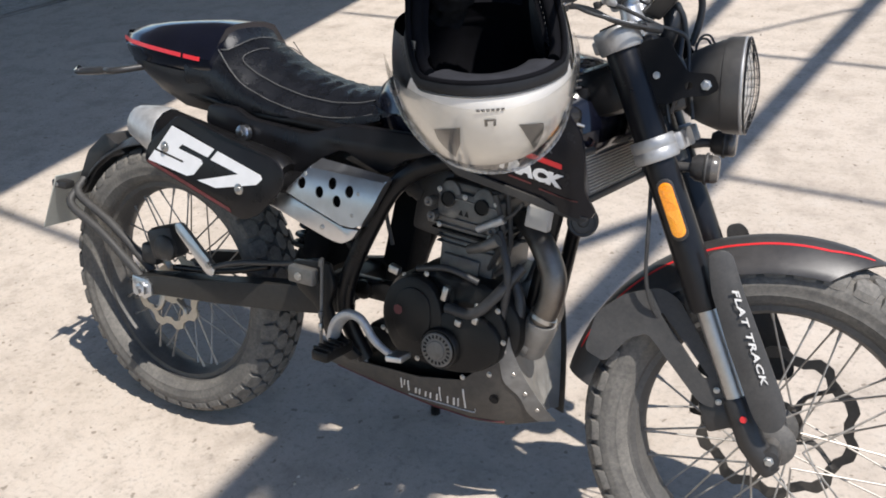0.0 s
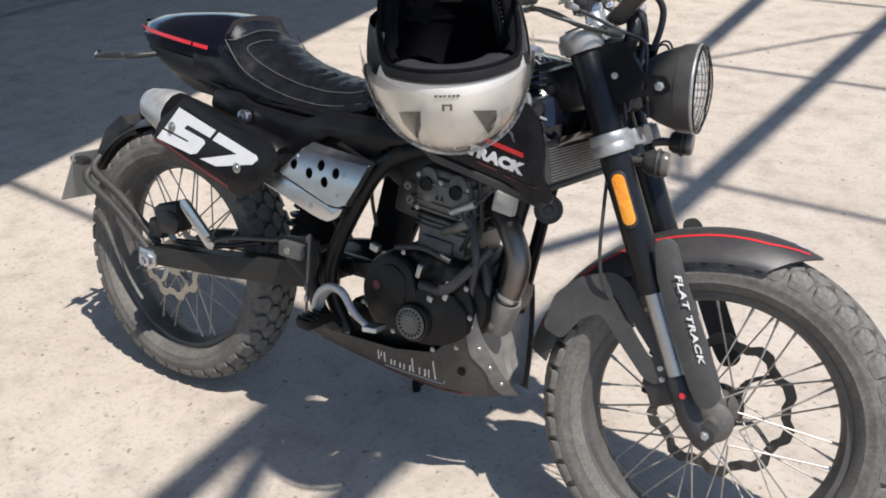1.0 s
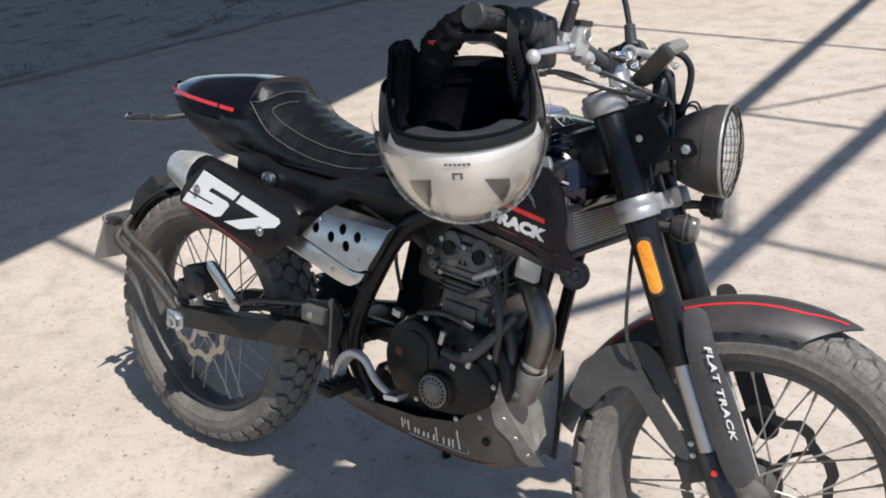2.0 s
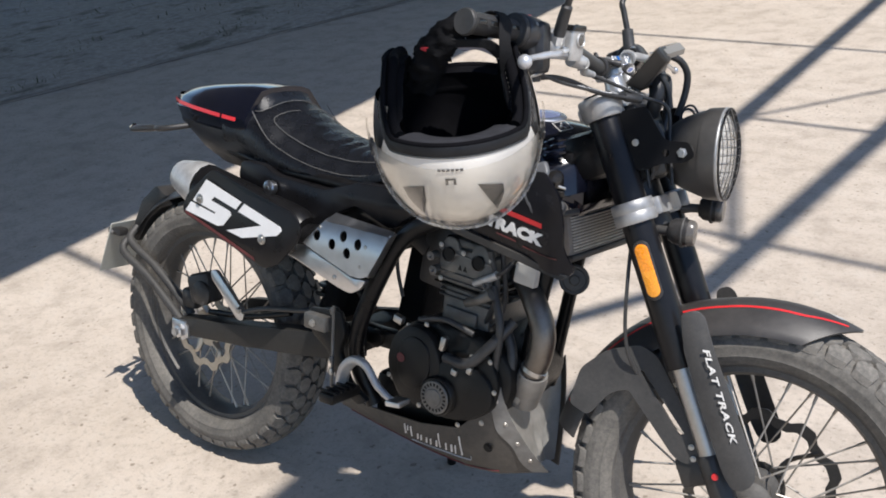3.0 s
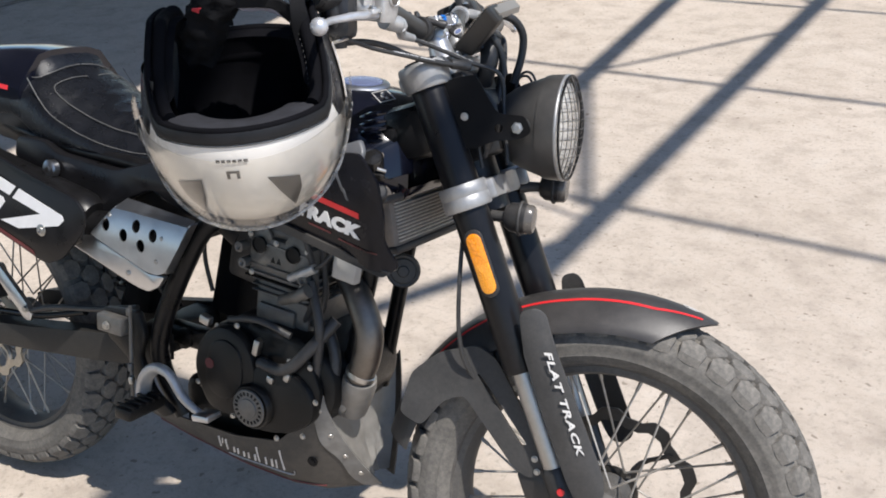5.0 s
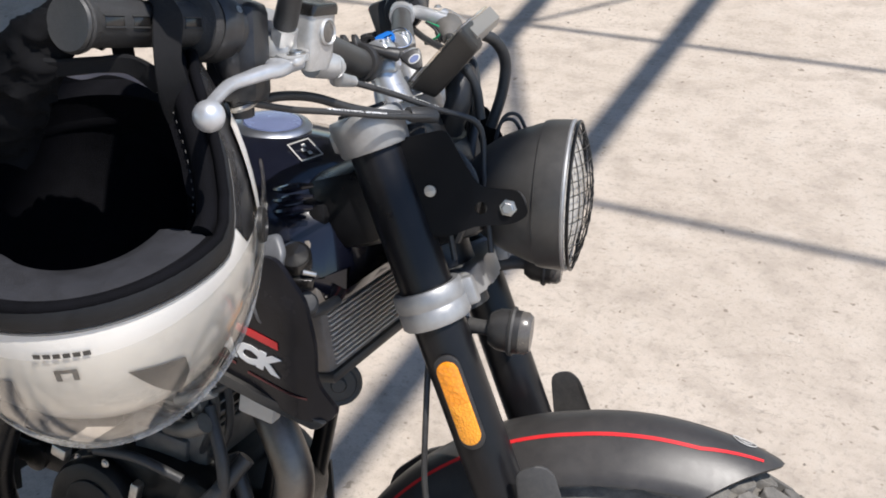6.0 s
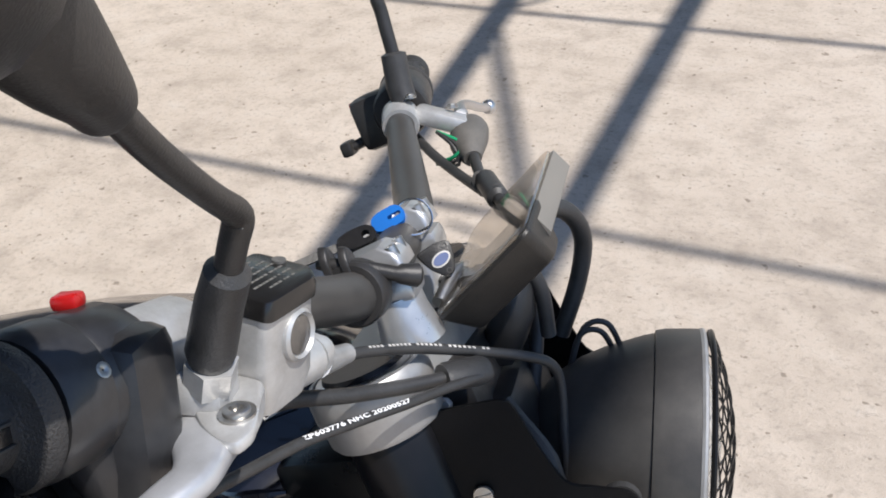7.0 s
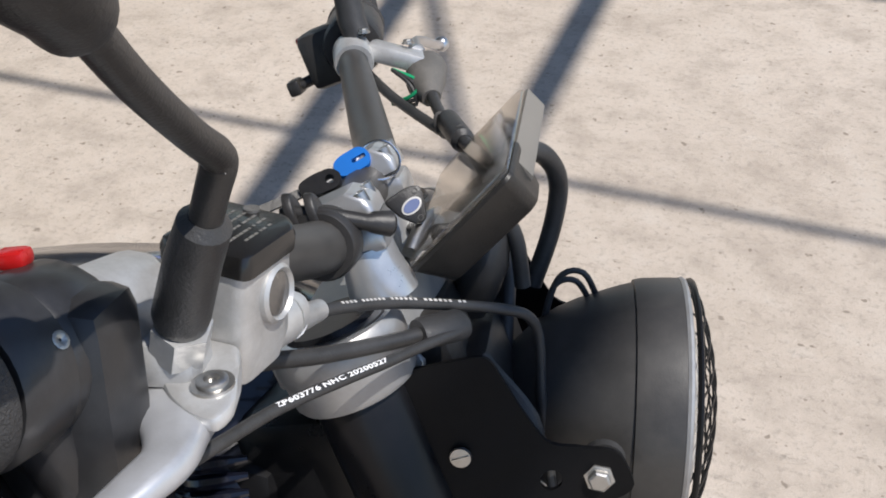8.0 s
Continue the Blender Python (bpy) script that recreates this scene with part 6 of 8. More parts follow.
for a, b, c, r in ((V(0.600, -0.05, 0.66), V(0.606, -0.055, 0.60), V(0.618, -0.05, 0.54), 0.004), (V(0.885, -0.11, 0.63), V(0.915, -0.125, 0.56), V(0.905, -0.12, 0.47), 0.008), (V(0.90, -0.09, 0.56), V(0.93, -0.10, 0.50), V(0.925, -0.11, 0.42), 0.010), (V(0.73, -0.13, 0.535), V(0.80, -0.14, 0.552), V(0.86, -0.13, 0.535), 0.006)):
    tube_part("hose", [a, b, c], r, M_HOSE, engine, "black rubber hose", 10, 6)
for k in range(2):
    bm = bmesh.new()
    add_box(bm, (0.156, 0.196, 0.004), CY @ Matrix.Translation((0.002, 0, 0.062 + 0.014 * k)), 0.001, 1)
    part("seam_rib", bm, M_CYL, head, "machined edge")
bm = bmesh.new()
add_plate(bm, round_poly([(0.855, 0.400), (0.915, 0.395), (0.925, 0.45), (0.90, 0.505), (0.862, 0.50), (0.85, 0.45)], 0.012, 3), 0.012, side(-0.122), bevel=0.003)
part("sprocket_side_casting", bm, M_ENGINE, engine, "dark ribbed side casting")
for u, v in ((0.862, 0.492), (0.905, 0.492), (0.91, 0.41), (0.70, 0.515), (0.668, 0.47), (0.665, 0.395), (0.705, 0.362)):
    bolt(engine, (u, -0.135 if u > 0.8 else -0.128, v), small=True)

# header and belly pan
bm = bmesh.new()
add_tube(bm, [V(0.875, -0.02, 0.640), V(0.918, -0.055, 0.637), V(0.960, -0.080, 0.607), V(0.986, -0.088, 0.562), V(0.983, -0.088, 0.515), V(0.968, -0.083, 0.478), V(0.956, -0.068, 0.445), V(0.935, -0.045, 0.40)], [0.020, 0.0215, 0.023, 0.0235, 0.0235, 0.023, 0.0225, 0.022], 22, 5)
header = part("exhaust_header", bm, M_PIPE, bike, "heat-stained steel header pipe")
bm = bmesh.new()
add_lathe(bm, [(0.0235, -0.005), (0.026, -0.004), (0.026, 0.004), (0.0235, 0.005)], axis_frame((0.970, -0.084, 0.482), (0.4, 0.1, 1)), 24, False)
part("pipe_clamp", bm, M_STEEL, header)


PAN_TOP = [(0.47, 0.085, 0.292), (0.60, 0.112, 0.305), (0.74, 0.128, 0.318), (0.84, 0.134, 0.340), (0.885, 0.131, 0.390), (0.918, 0.121, 0.444)]
PAN_LOW = [(0.47, 0.060, 0.257), (0.60, 0.085, 0.256), (0.74, 0.095, 0.247), (0.84, 0.088, 0.240), (0.90, 0.070, 0.240), (0.978, 0.022, 0.252)]


def along(keys, x):
    """Half width and height of an edge of the pan at x."""
    for a, b in zip(keys, keys[1:]):
        if x <= b[0] + 1e-6:
            k = (x - a[0]) / (b[0] - a[0])
            return a[1] + (b[1] - a[1]) * k, a[2] + (b[2] - a[2]) * k
    return keys[-1][1:]


def pan(u, f, s=-1, out=0.0):
    """A point of one half of the belly pan: u from the tail to the front edge, f from the upper edge down to the keel."""
    xt, xb = 0.47 + 0.448 * u, 0.47 + 0.508 * u
    (wt, zt), (wb, zb) = along(PAN_TOP, xt), along(PAN_LOW, xb)
    return V(xt + (xb - xt) * f ** 1.15, s * (wt + (wb - wt) * f ** 1.6 + out), zt + (zb - zt) * f)


def on_belly(x, f, out=0.0015):
    end = 0.918 + 0.060 * f ** 1.15
    return pan((x - 0.47) / (end - 0.47), f, -1, out)


for s in (-1, 1):
    bm = bmesh.new()
    rings = []
    for i in range(34):
        rings.append([pan(i / 33, j / 9, s) for j in range(10)] + [pan(i / 33, j / 9, s, -0.004) for j in range(9, -1, -1)])
    add_loft(bm, rings)
    bel = part("belly_pan", bm, M_MUDDY, bike, "mud-stained black belly pan with a pale stroke mark")
    if s < 0:
        # pale mark of plain tall and short strokes over a long sweep
        bm = bmesh.new()
        for u, f0, f1, r in ((0.688, 0.20, 0.60, 0.0019), (0.697, 0.22, 0.44, 0.0014), (0.705, 0.22, 0.62, 0.0019), (0.722, 0.40, 0.62, 0.0022), (0.731, 0.40, 0.62, 0.0018), (0.745, 0.42, 0.63, 0.0018), (0.756, 0.42, 0.63, 0.0018), (0.771, 0.42, 0.63, 0.0022), (0.780, 0.20, 0.63, 0.0017), (0.795, 0.42, 0.64, 0.0017), (0.809, 0.42, 0.64, 0.0024), (0.818, 0.42, 0.65, 0.0017), (0.833, 0.18, 0.66, 0.0019)):
            add_tube(bm, [on_belly(u, f1), on_belly(u + 0.005, f0)], r, 5, flat=0.4)
        add_tube(bm, [on_belly(0.70 + 0.150 * i / 8, 0.80 - 0.05 * math.sin(math.pi * i / 8) - 0.06 * i / 8) for i in range(9)] + [on_belly(0.853, 0.64)], 0.0013, 5, 2, flat=0.4)
        part("stroke_mark", bm, M_OFFWHITE, bel, "pale mark of plain slanted strokes")
        bm = bmesh.new()
        add_tube(bm, [on_belly(0.50 + 0.40 * i / 16, 0.93, 0.0008) for i in range(17)], 0.0020, 4, 2, flat=0.5)
        part("red_edge", bm, M_DKRED, bel, "worn dark red line along the pan")
        # grey bolted strip with a wavy inner edge along the front
        bm = bmesh.new()
        rows = []
        for i in range(25):
            f = 0.985 * i / 24
            back = 0.955 + 0.006 * math.sin(4 * math.pi * i / 24)
            q0, q1 = pan(back, f, -1, 0.0006), pan(1.012, f, -1, 0.0006)
            lift = V(0.0006, -0.0024, 0)
            rows.append([q0, q1, q1 + lift, q0 + lift])
        add_loft(bm, rows)
        part("edge_strip", bm, M_STRIP, bel, "grey bolted edge strip")
        for f in (0.10, 0.36, 0.60, 0.82):
            bolt(bel, pan(0.984, f, -1, 0.0030), (0.25, -1, -0.1), True)
        bm = bmesh.new()
        add_lathe(bm, [(0.0, 0), (0.010, 0), (0.010, 0.002), (0.006, 0.002), (0.006, 0.0045), (0, 0.0045)], axis_frame(on_belly(0.893, 0.50), (0.1, -1, -0.2)), 16, False)
        part("fastener", bm, M_FRAME, bel, "dark round fastener")
# pale plate set back between the two halves, and the cast collar that takes the pipe
bm = bmesh.new()
rows = []
for i in range(12):
    f = 0.03 + 0.93 * i / 11
    p = pan(1.0, f)
    row = []
    for j in range(11):
        t = -1 + 2 * j / 10
        dent = 0.005 * math.sin(5.3 * f + 2.2 * t) + 0.004 * math.sin(11 * t + 7 * f)
        row.append(V(p.x - 0.010 - 0.022 * (1 - t * t) * (1 - 0.6 * f) + dent * (1 - t * t), t * (-p.y - 0.005), p.z + 0.006 * math.sin(7 * t) * (1 - f)))
    rows.append(row)
back = [[p - V(0.003, 0, 0) for p in r] for r in rows]
add_loft(bm, [r + list(reversed(b)) for r, b in zip(rows, back)])
fp = part("front_plate", bm, M_FPLATE, bike, "dusty pale front plate of the belly pan")
bm = bmesh.new()
add_tube(bm, [V(0.968, -0.082, 0.474), V(0.964, -0.079, 0.462), V(0.948, -0.068, 0.432), V(0.935, -0.060, 0.405)], [0.0275, 0.030, 0.031, 0.030], 20)
add_box(bm, (0.026, 0.030, 0.024), Matrix.Translation((0.938, -0.082, 0.418)) @ Matrix.Rotation(0.5, 4, "Y"), 0.006)
part("pipe_collar", bm, M_FPLATE, fp, "cast collar round the pipe")

# radiator and horn
RAD = Matrix.Translation((1.026, 0.0, 0.790)) @ Matrix.Rotation(radians(-12), 4, "Y")
bm = bmesh.new()
add_box(bm, (0.026, 0.25, 0.150), RAD, 0.006)
rad = part("radiator", bm, M_CORE, bike, "dusty radiator with horizontal fins")
for k in range(25):
    bm = bmesh.new()
    add_box(bm, (0.004, 0.228, 0.0022), RAD @ Matrix.Translation((0.0140, 0, -0.064 + 0.0053 * k)), 0.0005, 1)
    part("fin", bm, M_RAD, rad)
bm = bmesh.new()
add_box(bm, (0.032, 0.256, 0.012), RAD @ Matrix.Translation((0.002, 0, -0.076)), 0.004)
part("lower_frame", bm, M_PLASTIC, rad, "black lower frame of the radiator")
bm = bmesh.new()
hm = axis_frame((1.004, -0.02, 0.650), (0.5, -0.8, 0.1))
add_lathe(bm, [(0.0, -0.02), (0.018, -0.02), (0.027, -0.008), (0.0285, -0.003), (0.0285, 0), (0.026, 0.003), (0.022, 0.002), (0.020, 0.0045), (0.010, 0.005), (0.008, 0.008), (0, 0.0085)], hm, 28, False)
part("horn", bm, M_DUSTY, bike, "round black horn below the radiator")
# cables from bars to engine
tube_part("clutch_cable", [V(1.135, -0.06, 0.80), V(1.155, -0.105, 0.70), V(1.160, -0.105, 0.60), V(1.175, -0.09, 0.54), V(1.20, -0.06, 0.50)], 0.0035, M_HOSE, bike, "thin black cable hanging by the fork", 8, 6)


# ---- handlebar and controls (in the steering frame) ----
BAR_R = [V(0, 0, 0.784), V(-0.001, -0.06, 0.781), V(-0.003, -0.11, 0.783), V(-0.008, -0.20, 0.812), V(-0.020, -0.28, 0.830), V(-0.030, -0.35, 0.841), V(-0.0565, -0.48, 0.857)]
BAR_L = [V(-0.004, 0.05, 0.788), V(-0.015, 0.10, 0.797), V(-0.036, 0.20, 0.826), V(-0.046, 0.25, 0.838), V(-0.060, 0.35, 0.850), V(-0.078, 0.46, 0.860)]
bm = bmesh.new()
add_tube(bm, [V(-0.052, -0.46, 0.8545)] + list(reversed(BAR_R[:-1])) + BAR_L, [0.011, 0.011, 0.011, 0.0125, 0.0142, 0.0142, 0.0142, 0.0142, 0.0142, 0.0125, 0.011, 0.011, 0.011], 18, 4)
bar = part("handlebar", bm, M_LAMP, bike, "satin black tapered handlebar", S)


def bar_at(y):
    P = list(reversed(BAR_R)) + BAR_L
    for a, b in zip(P, P[1:]):
        if a.y <= y <= b.y:
            return a + (b - a) * ((y - a.y) / (b.y - a.y)), (b - a).normalized()
    return P[0], (P[1] - P[0]).normalized()


def sleeve(y0, y1, profile, seg=24):
    """A turned piece on the bar between two places; profile: (radius, share of the way)."""
    a, _ = bar_at(y0)
    b, _ = bar_at(y1)
    m = axis_frame(a, b - a, (0, 0, 1))
    L = (b - a).length
    bm = bmesh.new()
    return add_lathe(bm, [(r, f * L) for r, f in profile], m, seg, False)


# grips: a broad inner collar, a knurled barrel with long slots, a flat flanged end
for y0, y1 in ((-0.352, -0.470), (0.345, 0.459)):
    prof = [(0.011, 0), (0.0235, 0.0), (0.0262, 0.012), (0.0266, 0.05), (0.0250, 0.075), (0.0185, 0.085), (0.0160, 0.10)]
    prof += [(0.0160, 0.90), (0.0172, 0.93), (0.0190, 0.955), (0.0200, 0.985), (0.0192, 1.0), (0.0, 1.0)]
    grip = part("grip", sleeve(y0, y1, prof, 36), M_KNURL, bar, "black rubber grip with a knurled barrel")
    e, d = bar_at(y1)
    d = V(d.x, d.y, d.z) * (1 if y1 > 0 else -1)
    bm = bmesh.new()
    add_lathe(bm, [(0.0, 0.0), (0.0188, 0.0), (0.0192, 0.0015), (0.0180, 0.0032), (0.0150, 0.0026), (0.0, 0.0022)], axis_frame(e, d), 32, False)
    part("bar_end", bm, M_HOSE, grip, "dusty dark flat bar end")
    for k in range(4):
        for ang in (76, 256):
            c, _ = bar_at(y0 + (y1 - y0) * (0.19 + 0.21 * k))
            m = axis_frame(c, d, (0, 0, 1)) @ Matrix.Rotation(radians(ang), 4, "Z")
            bm = bmesh.new()
            add_box(bm, (0.0012, 0.0060, 0.0170), m @ Matrix.Translation((0.0157, 0, 0)), 0.0005)
            slot = part("grip_slot", bm, M_CAPBLK, grip, "long sunken slot in the rubber")
            bm = bmesh.new()
            for sy in (-1, 1):
                add_box(bm, (0.0022, 0.0013, 0.0185), m @ Matrix.Translation((0.0157, sy * 0.0038, 0)), 0.0005)
            part("slot_lip", bm, M_GRIP, slot)
# throttle and switch housing, right
bm = sleeve(-0.352, -0.302, [(0.012, 0), (0.0255, 0.0), (0.0275, 0.06), (0.0275, 0.40), (0.0255, 0.44), (0.0265, 0.48), (0.0265, 0.92), (0.024, 1.0), (0.012, 1.0)], 28)
p, d = bar_at(-0.33)
add_tube(bm, [p + V(0.0, 0.0, -0.018), p + V(-0.004, 0.006, -0.042), p + V(-0.008, 0.012, -0.060)], [0.0125, 0.0105, 0.009], 14, 2)
add_tube(bm, [p + V(0.008, 0.018, -0.012), p + V(0.006, 0.022, -0.040), p + V(0.003, 0.026, -0.050)], [0.013, 0.012, 0.010], 14, 2)
q, _ = bar_at(-0.315)
add_box(bm, (0.046, 0.034, 0.078), Matrix.Translation(q + V(0.0, 0.0, -0.020)) @ Matrix.Rotation(0.35, 4, "Y"), 0.010)
add_tube(bm, [q + V(-0.010, 0.004, -0.040), q + V(-0.020, 0.008, -0.066)], [0.012, 0.0105], 14)
house = part("switch_housing", bm, M_SWITCH, bar, "black throttle and switch housing")
bm = bmesh.new()
add_lathe(bm, [(0.0, 0), (0.0105, 0.0), (0.0115, 0.002), (0.0105, 0.004), (0.0, 0.004)], axis_frame(p + V(-0.008, 0.012, -0.060), (-0.1, 0.2, -1)), 16, False)
part("cable_collar", bm, M_STEEL, house)
q, _ = bar_at(-0.318)
bm = bmesh.new()
add_box(bm, (0.011, 0.009, 0.006), Matrix.Translation((-0.023, -0.309, 0.8640)) @ Matrix.Rotation(0.25, 4, "Y"), 0.002)
part("kill_switch", bm, M_REDP, house, "bright red kill switch")
for off in (V(0.024, -0.020, 0.006),):
    bm = bmesh.new()
    add_lathe(bm, [(0.0, 0), (0.0030, 0), (0.0030, 0.0008), (0.0016, 0.001), (0.0, 0.0002)], axis_frame(q + off, (1, -0.2, 0.2)), 12, False)
    part("housing_screw", bm, M_STEEL, house)
# brake master cylinder: perch, cylinder, reservoir, cap
per, pd = bar_at(-0.283)
bm = sleeve(-0.302, -0.262, [(0.012, 0), (0.018, 0.0), (0.0195, 0.1), (0.0195, 0.9), (0.018, 1.0), (0.012, 1.0)], 24)
add_box(bm, (0.034, 0.022, 0.018), Matrix.Translation(per + V(0.014, -0.004, -0.018)) @ Matrix.Rotation(0.35, 4, "Y"), 0.005)
master = part("brake_master_cylinder", bm, M_ALU, bar, "cast silver brake master cylinder")
RES_Y = V(0.013, 0.050, -0.003).normalized()
RES_N = V(0.41, -0.16, 0.885)
RES_N = (RES_N - RES_Y * RES_N.dot(RES_Y)).normalized()
RES_X = RES_Y.cross(RES_N)
RES = Matrix((RES_X, RES_Y, RES_N)).transposed().to_4x4()
RES.translation = V(0.0385, -0.2565, 0.8302) - RES_X * 0.018 - RES_N * 0.0195
bm = bmesh.new()
rings = []
for z, sx, sy in ((-0.034, 0.030, 0.036), (-0.024, 0.034, 0.040), (0.0, 0.034, 0.040), (0.010, 0.034, 0.040), (0.0105, 0.034, 0.040)):
    pts = round_poly([(-sx / 2, -sy / 2), (sx / 2, -sy / 2), (sx / 2, sy / 2 - 0.008), (sx / 2 - 0.008, sy / 2), (-sx / 2, sy / 2)], 0.006, 3)
    rings.append([RES @ V(x, y, z) for x, y in pts])
add_loft(bm, rings)
add_tube(bm, [RES @ V(-0.004, 0.010, -0.034), RES @ V(-0.004, 0.040, -0.038)], [0.011, 0.0115], 16)
res = part("fluid_reservoir", bm, M_ALU, master, "cast silver fluid reservoir")
bm = bmesh.new()
rings = []
for z, k in ((0.0108, 1.0), (0.016, 1.01), (0.019, 0.96), (0.0195, 0.90)):
    pts = round_poly([(-0.0185, -0.021), (0.0185, -0.021), (0.0185, 0.013), (0.0105, 0.021), (-0.0185, 0.021)], 0.004, 3)
    rings.append([RES @ V(x * k, y * k, z) for x, y in pts])
add_loft(bm, rings)
cap = part("reservoir_cap", bm, M_CAPBLK, res, "glossy black reservoir cap")
bm = bmesh.new()
for k in range(6):
    y = -0.0125
    while y < 0.0125:
        l = 0.0011 + 0.0009 * ((k * 7 + int(y * 4000)) % 3)
        if k in (1, 2, 3, 4) or abs(y) < 0.008:
            add_box(bm, (0.0011, l, 0.00012), RES @ Matrix.Translation((-0.0125 + 0.0044 * k, y + l / 2, 0.01956)))
        y += l + (0.0006 if (k + int(y * 3000)) % 4 else 0.0018)
part("cap_lettering", bm, M_FPLATE, cap, "small illegible embossed lines")
for sx, sy in ((0.0, -0.0168), (-0.003, 0.0165)):
    bm = bmesh.new()
    add_lathe(bm, [(0.0, 0), (0.0032, 0.0), (0.0032, 0.0010), (0.002, 0.0011), (0.0, 0.0004)], RES @ Matrix.Translation((sx, sy, 0.0195)), 16, False)
    part("cap_screw", bm, M_CYL, cap)
EYE_M = RES @ axis_frame((0.0172, 0.001, -0.003), (1, 0.05, 0.1))
bm = bmesh.new()
add_lathe(bm, [(0.0, -0.004), (0.0118, -0.004), (0.0112, 0.001), (0.0098, 0.0022), (0.0088, 0.0005), (0.0, 0.0005)], EYE_M, 28, False)
part("sight_glass_ring", bm, M_ALU, res)
bm = bmesh.new()
add_lathe(bm, [(0.0, 0.0007), (0.0086, 0.0007), (0.0078, 0.0012), (0.0, 0.0015)], EYE_M, 24, False)
part("sight_glass", bm, M_SMOKE, res, "brownish round sight glass")
# lever bracket and pivot bolt
LB = V(0.013, -0.298, 0.799)
LEV_N = V(0.32, -0.13, 0.94).normalized()
LEV_U = (V(0, -1, 0) - LEV_N * V(0, -1, 0).dot(LEV_N)).normalized()
LEV_V = LEV_N.cross(LEV_U)


def lev(u, v, w):
    return LB + LEV_U * u + LEV_V * v + LEV_N * w


bm = bmesh.new()
add_plate(bm, round_poly([(-0.0212, -0.0322), (-0.030, -0.0154), (-0.0245, 0.002), (-0.0082, 0.0065), (0.0099, 0.0100), (0.0190, 0.0066), (0.0151, -0.0030), (0.0069, -0.0124), (-0.0051, -0.0207), (-0.0146, -0.0313)], 0.004, 3), 0.006, lambda u, v, w: lev(u, v, w - 0.005), bevel=0.0018)
part("lever_bracket", bm, M_ALU, master, "cast lever bracket")
bm = bmesh.new()
add_lathe(bm, [(0.0, 0.0), (0.0075, 0.0), (0.0075, 0.0012), (0.0056, 0.0013), (0.0054, 0.0026), (0.0046, 0.0031), (0.0028, 0.0031), (0.0024, 0.0012), (0.0, 0.0012)], axis_frame(lev(0, 0, 0.001), LEV_N), 20, False)
part("pivot_bolt", bm, M_STEEL, master, "pivot bolt of the lever")
# lever: a broad flat blade that narrows to a rod with a ball end
bm = bmesh.new()
rings = []
LEVER = [((-0.004, -0.286, 0.797), 0.017, 0.0055), ((-0.001, -0.300, 0.796), 0.0180, 0.006), ((0.003, -0.314, 0.794), 0.0115, 0.006), ((0.005, -0.328, 0.792), 0.0088, 0.0056), ((0.0015, -0.342, 0.7925), 0.0078, 0.0052), ((-0.006, -0.358, 0.792), 0.0066, 0.0046), ((-0.011, -0.374, 0.791), 0.0056, 0.0042), ((-0.010, -0.392, 0.788), 0.0048, 0.0039), ((-0.007, -0.412, 0.784), 0.0044, 0.0037), ((-0.003, -0.432, 0.780), 0.0041, 0.0036), ((0.003, -0.450, 0.775), 0.0041, 0.0037), ((0.008, -0.462, 0.773), 0.0043, 0.0040)]
PP = smooth_path([V(*p) for p, a, b in LEVER], 4)
WW = smooth_path([V(a, b, 0) for p, a, b in LEVER], 4)
for i, q in enumerate(PP):
    t = (PP[min(i + 1, len(PP) - 1)] - PP[max(i - 1, 0)]).normalized()
    w = LEV_N.cross(t).normalized()
    n = t.cross(w)
    a, b = WW[i].x, WW[i].y
    ring = []
    for k in range(16):
        th = 2 * math.pi * k / 16
        c, s_ = math.cos(th), math.sin(th)
        ring.append(q + w * (a * math.copysign(abs(c) ** 0.6, c)) + n * (b * math.copysign(abs(s_) ** 0.75, s_)))
    rings.append(ring)
add_loft(bm, rings)
sub = bmesh.new()
bmesh.ops.create_uvsphere(sub, u_segments=24, v_segments=16, radius=0.0104, matrix=Matrix.Translation((0.011, -0.468, 0.772)))
merge(bm, sub)
part("brake_lever", bm, M_LEVER, master, "pale alloy brake lever with a ball end")
# banjo union and front brake hose
bm = bmesh.new()
add_lathe(bm, [(0.0, 0), (0.0085, 0.0), (0.0085, 0.006), (0.011, 0.0062), (0.011, 0.012), (0.0075, 0.0125), (0.0075, 0.02), (0.0, 0.02)], axis_frame(RES @ V(-0.004, 0.036, -0.038), (0.1, 1, -0.15)), 16, False)
add_tube(bm, [V(0.006, -0.206, 0.782), V(-0.004, -0.184, 0.7745), V(0.002, -0.160, 0.768)], [0.0078, 0.0070, 0.0052], 14)
part("banjo_union", bm, M_ALU, master, "silver hose union")
bh = tube_part("brake_hose", [V(-0.001, -0.170, 0.770), V(0.006, -0.148, 0.762), V(0.022, -0.112, 0.743), V(0.045, -0.074, 0.7165), V(0.066, -0.060, 0.700), V(0.0735, -0.052, 0.688), V(0.072, -0.048, 0.670), V(0.060, -0.050, 0.63), V(0.045, -0.06, 0.56)], 0.0032, M_HOSE, bike, "black front brake hose with worn print", 12, 6, S)
bm = bmesh.new()
HPTH = smooth_path([V(0.006, -0.148, 0.762), V(0.022, -0.112, 0.743), V(0.045, -0.074, 0.7165)], 14)
for k, (a, b) in enumerate(zip(HPTH, HPTH[1:])):
    if k % 7 != 4:
        ud = (b - a).normalized()
        nd = V(0.25, -0.60, 0.76)
        nd = (nd - ud * nd.dot(ud)).normalized()
        add_box(bm, ((b - a).length * 0.55, 0.0016, 0.0003), Matrix.Translation((a + b) / 2 + nd * 0.0032) @ Matrix((ud, nd.cross(ud), nd)).transposed().to_4x4())
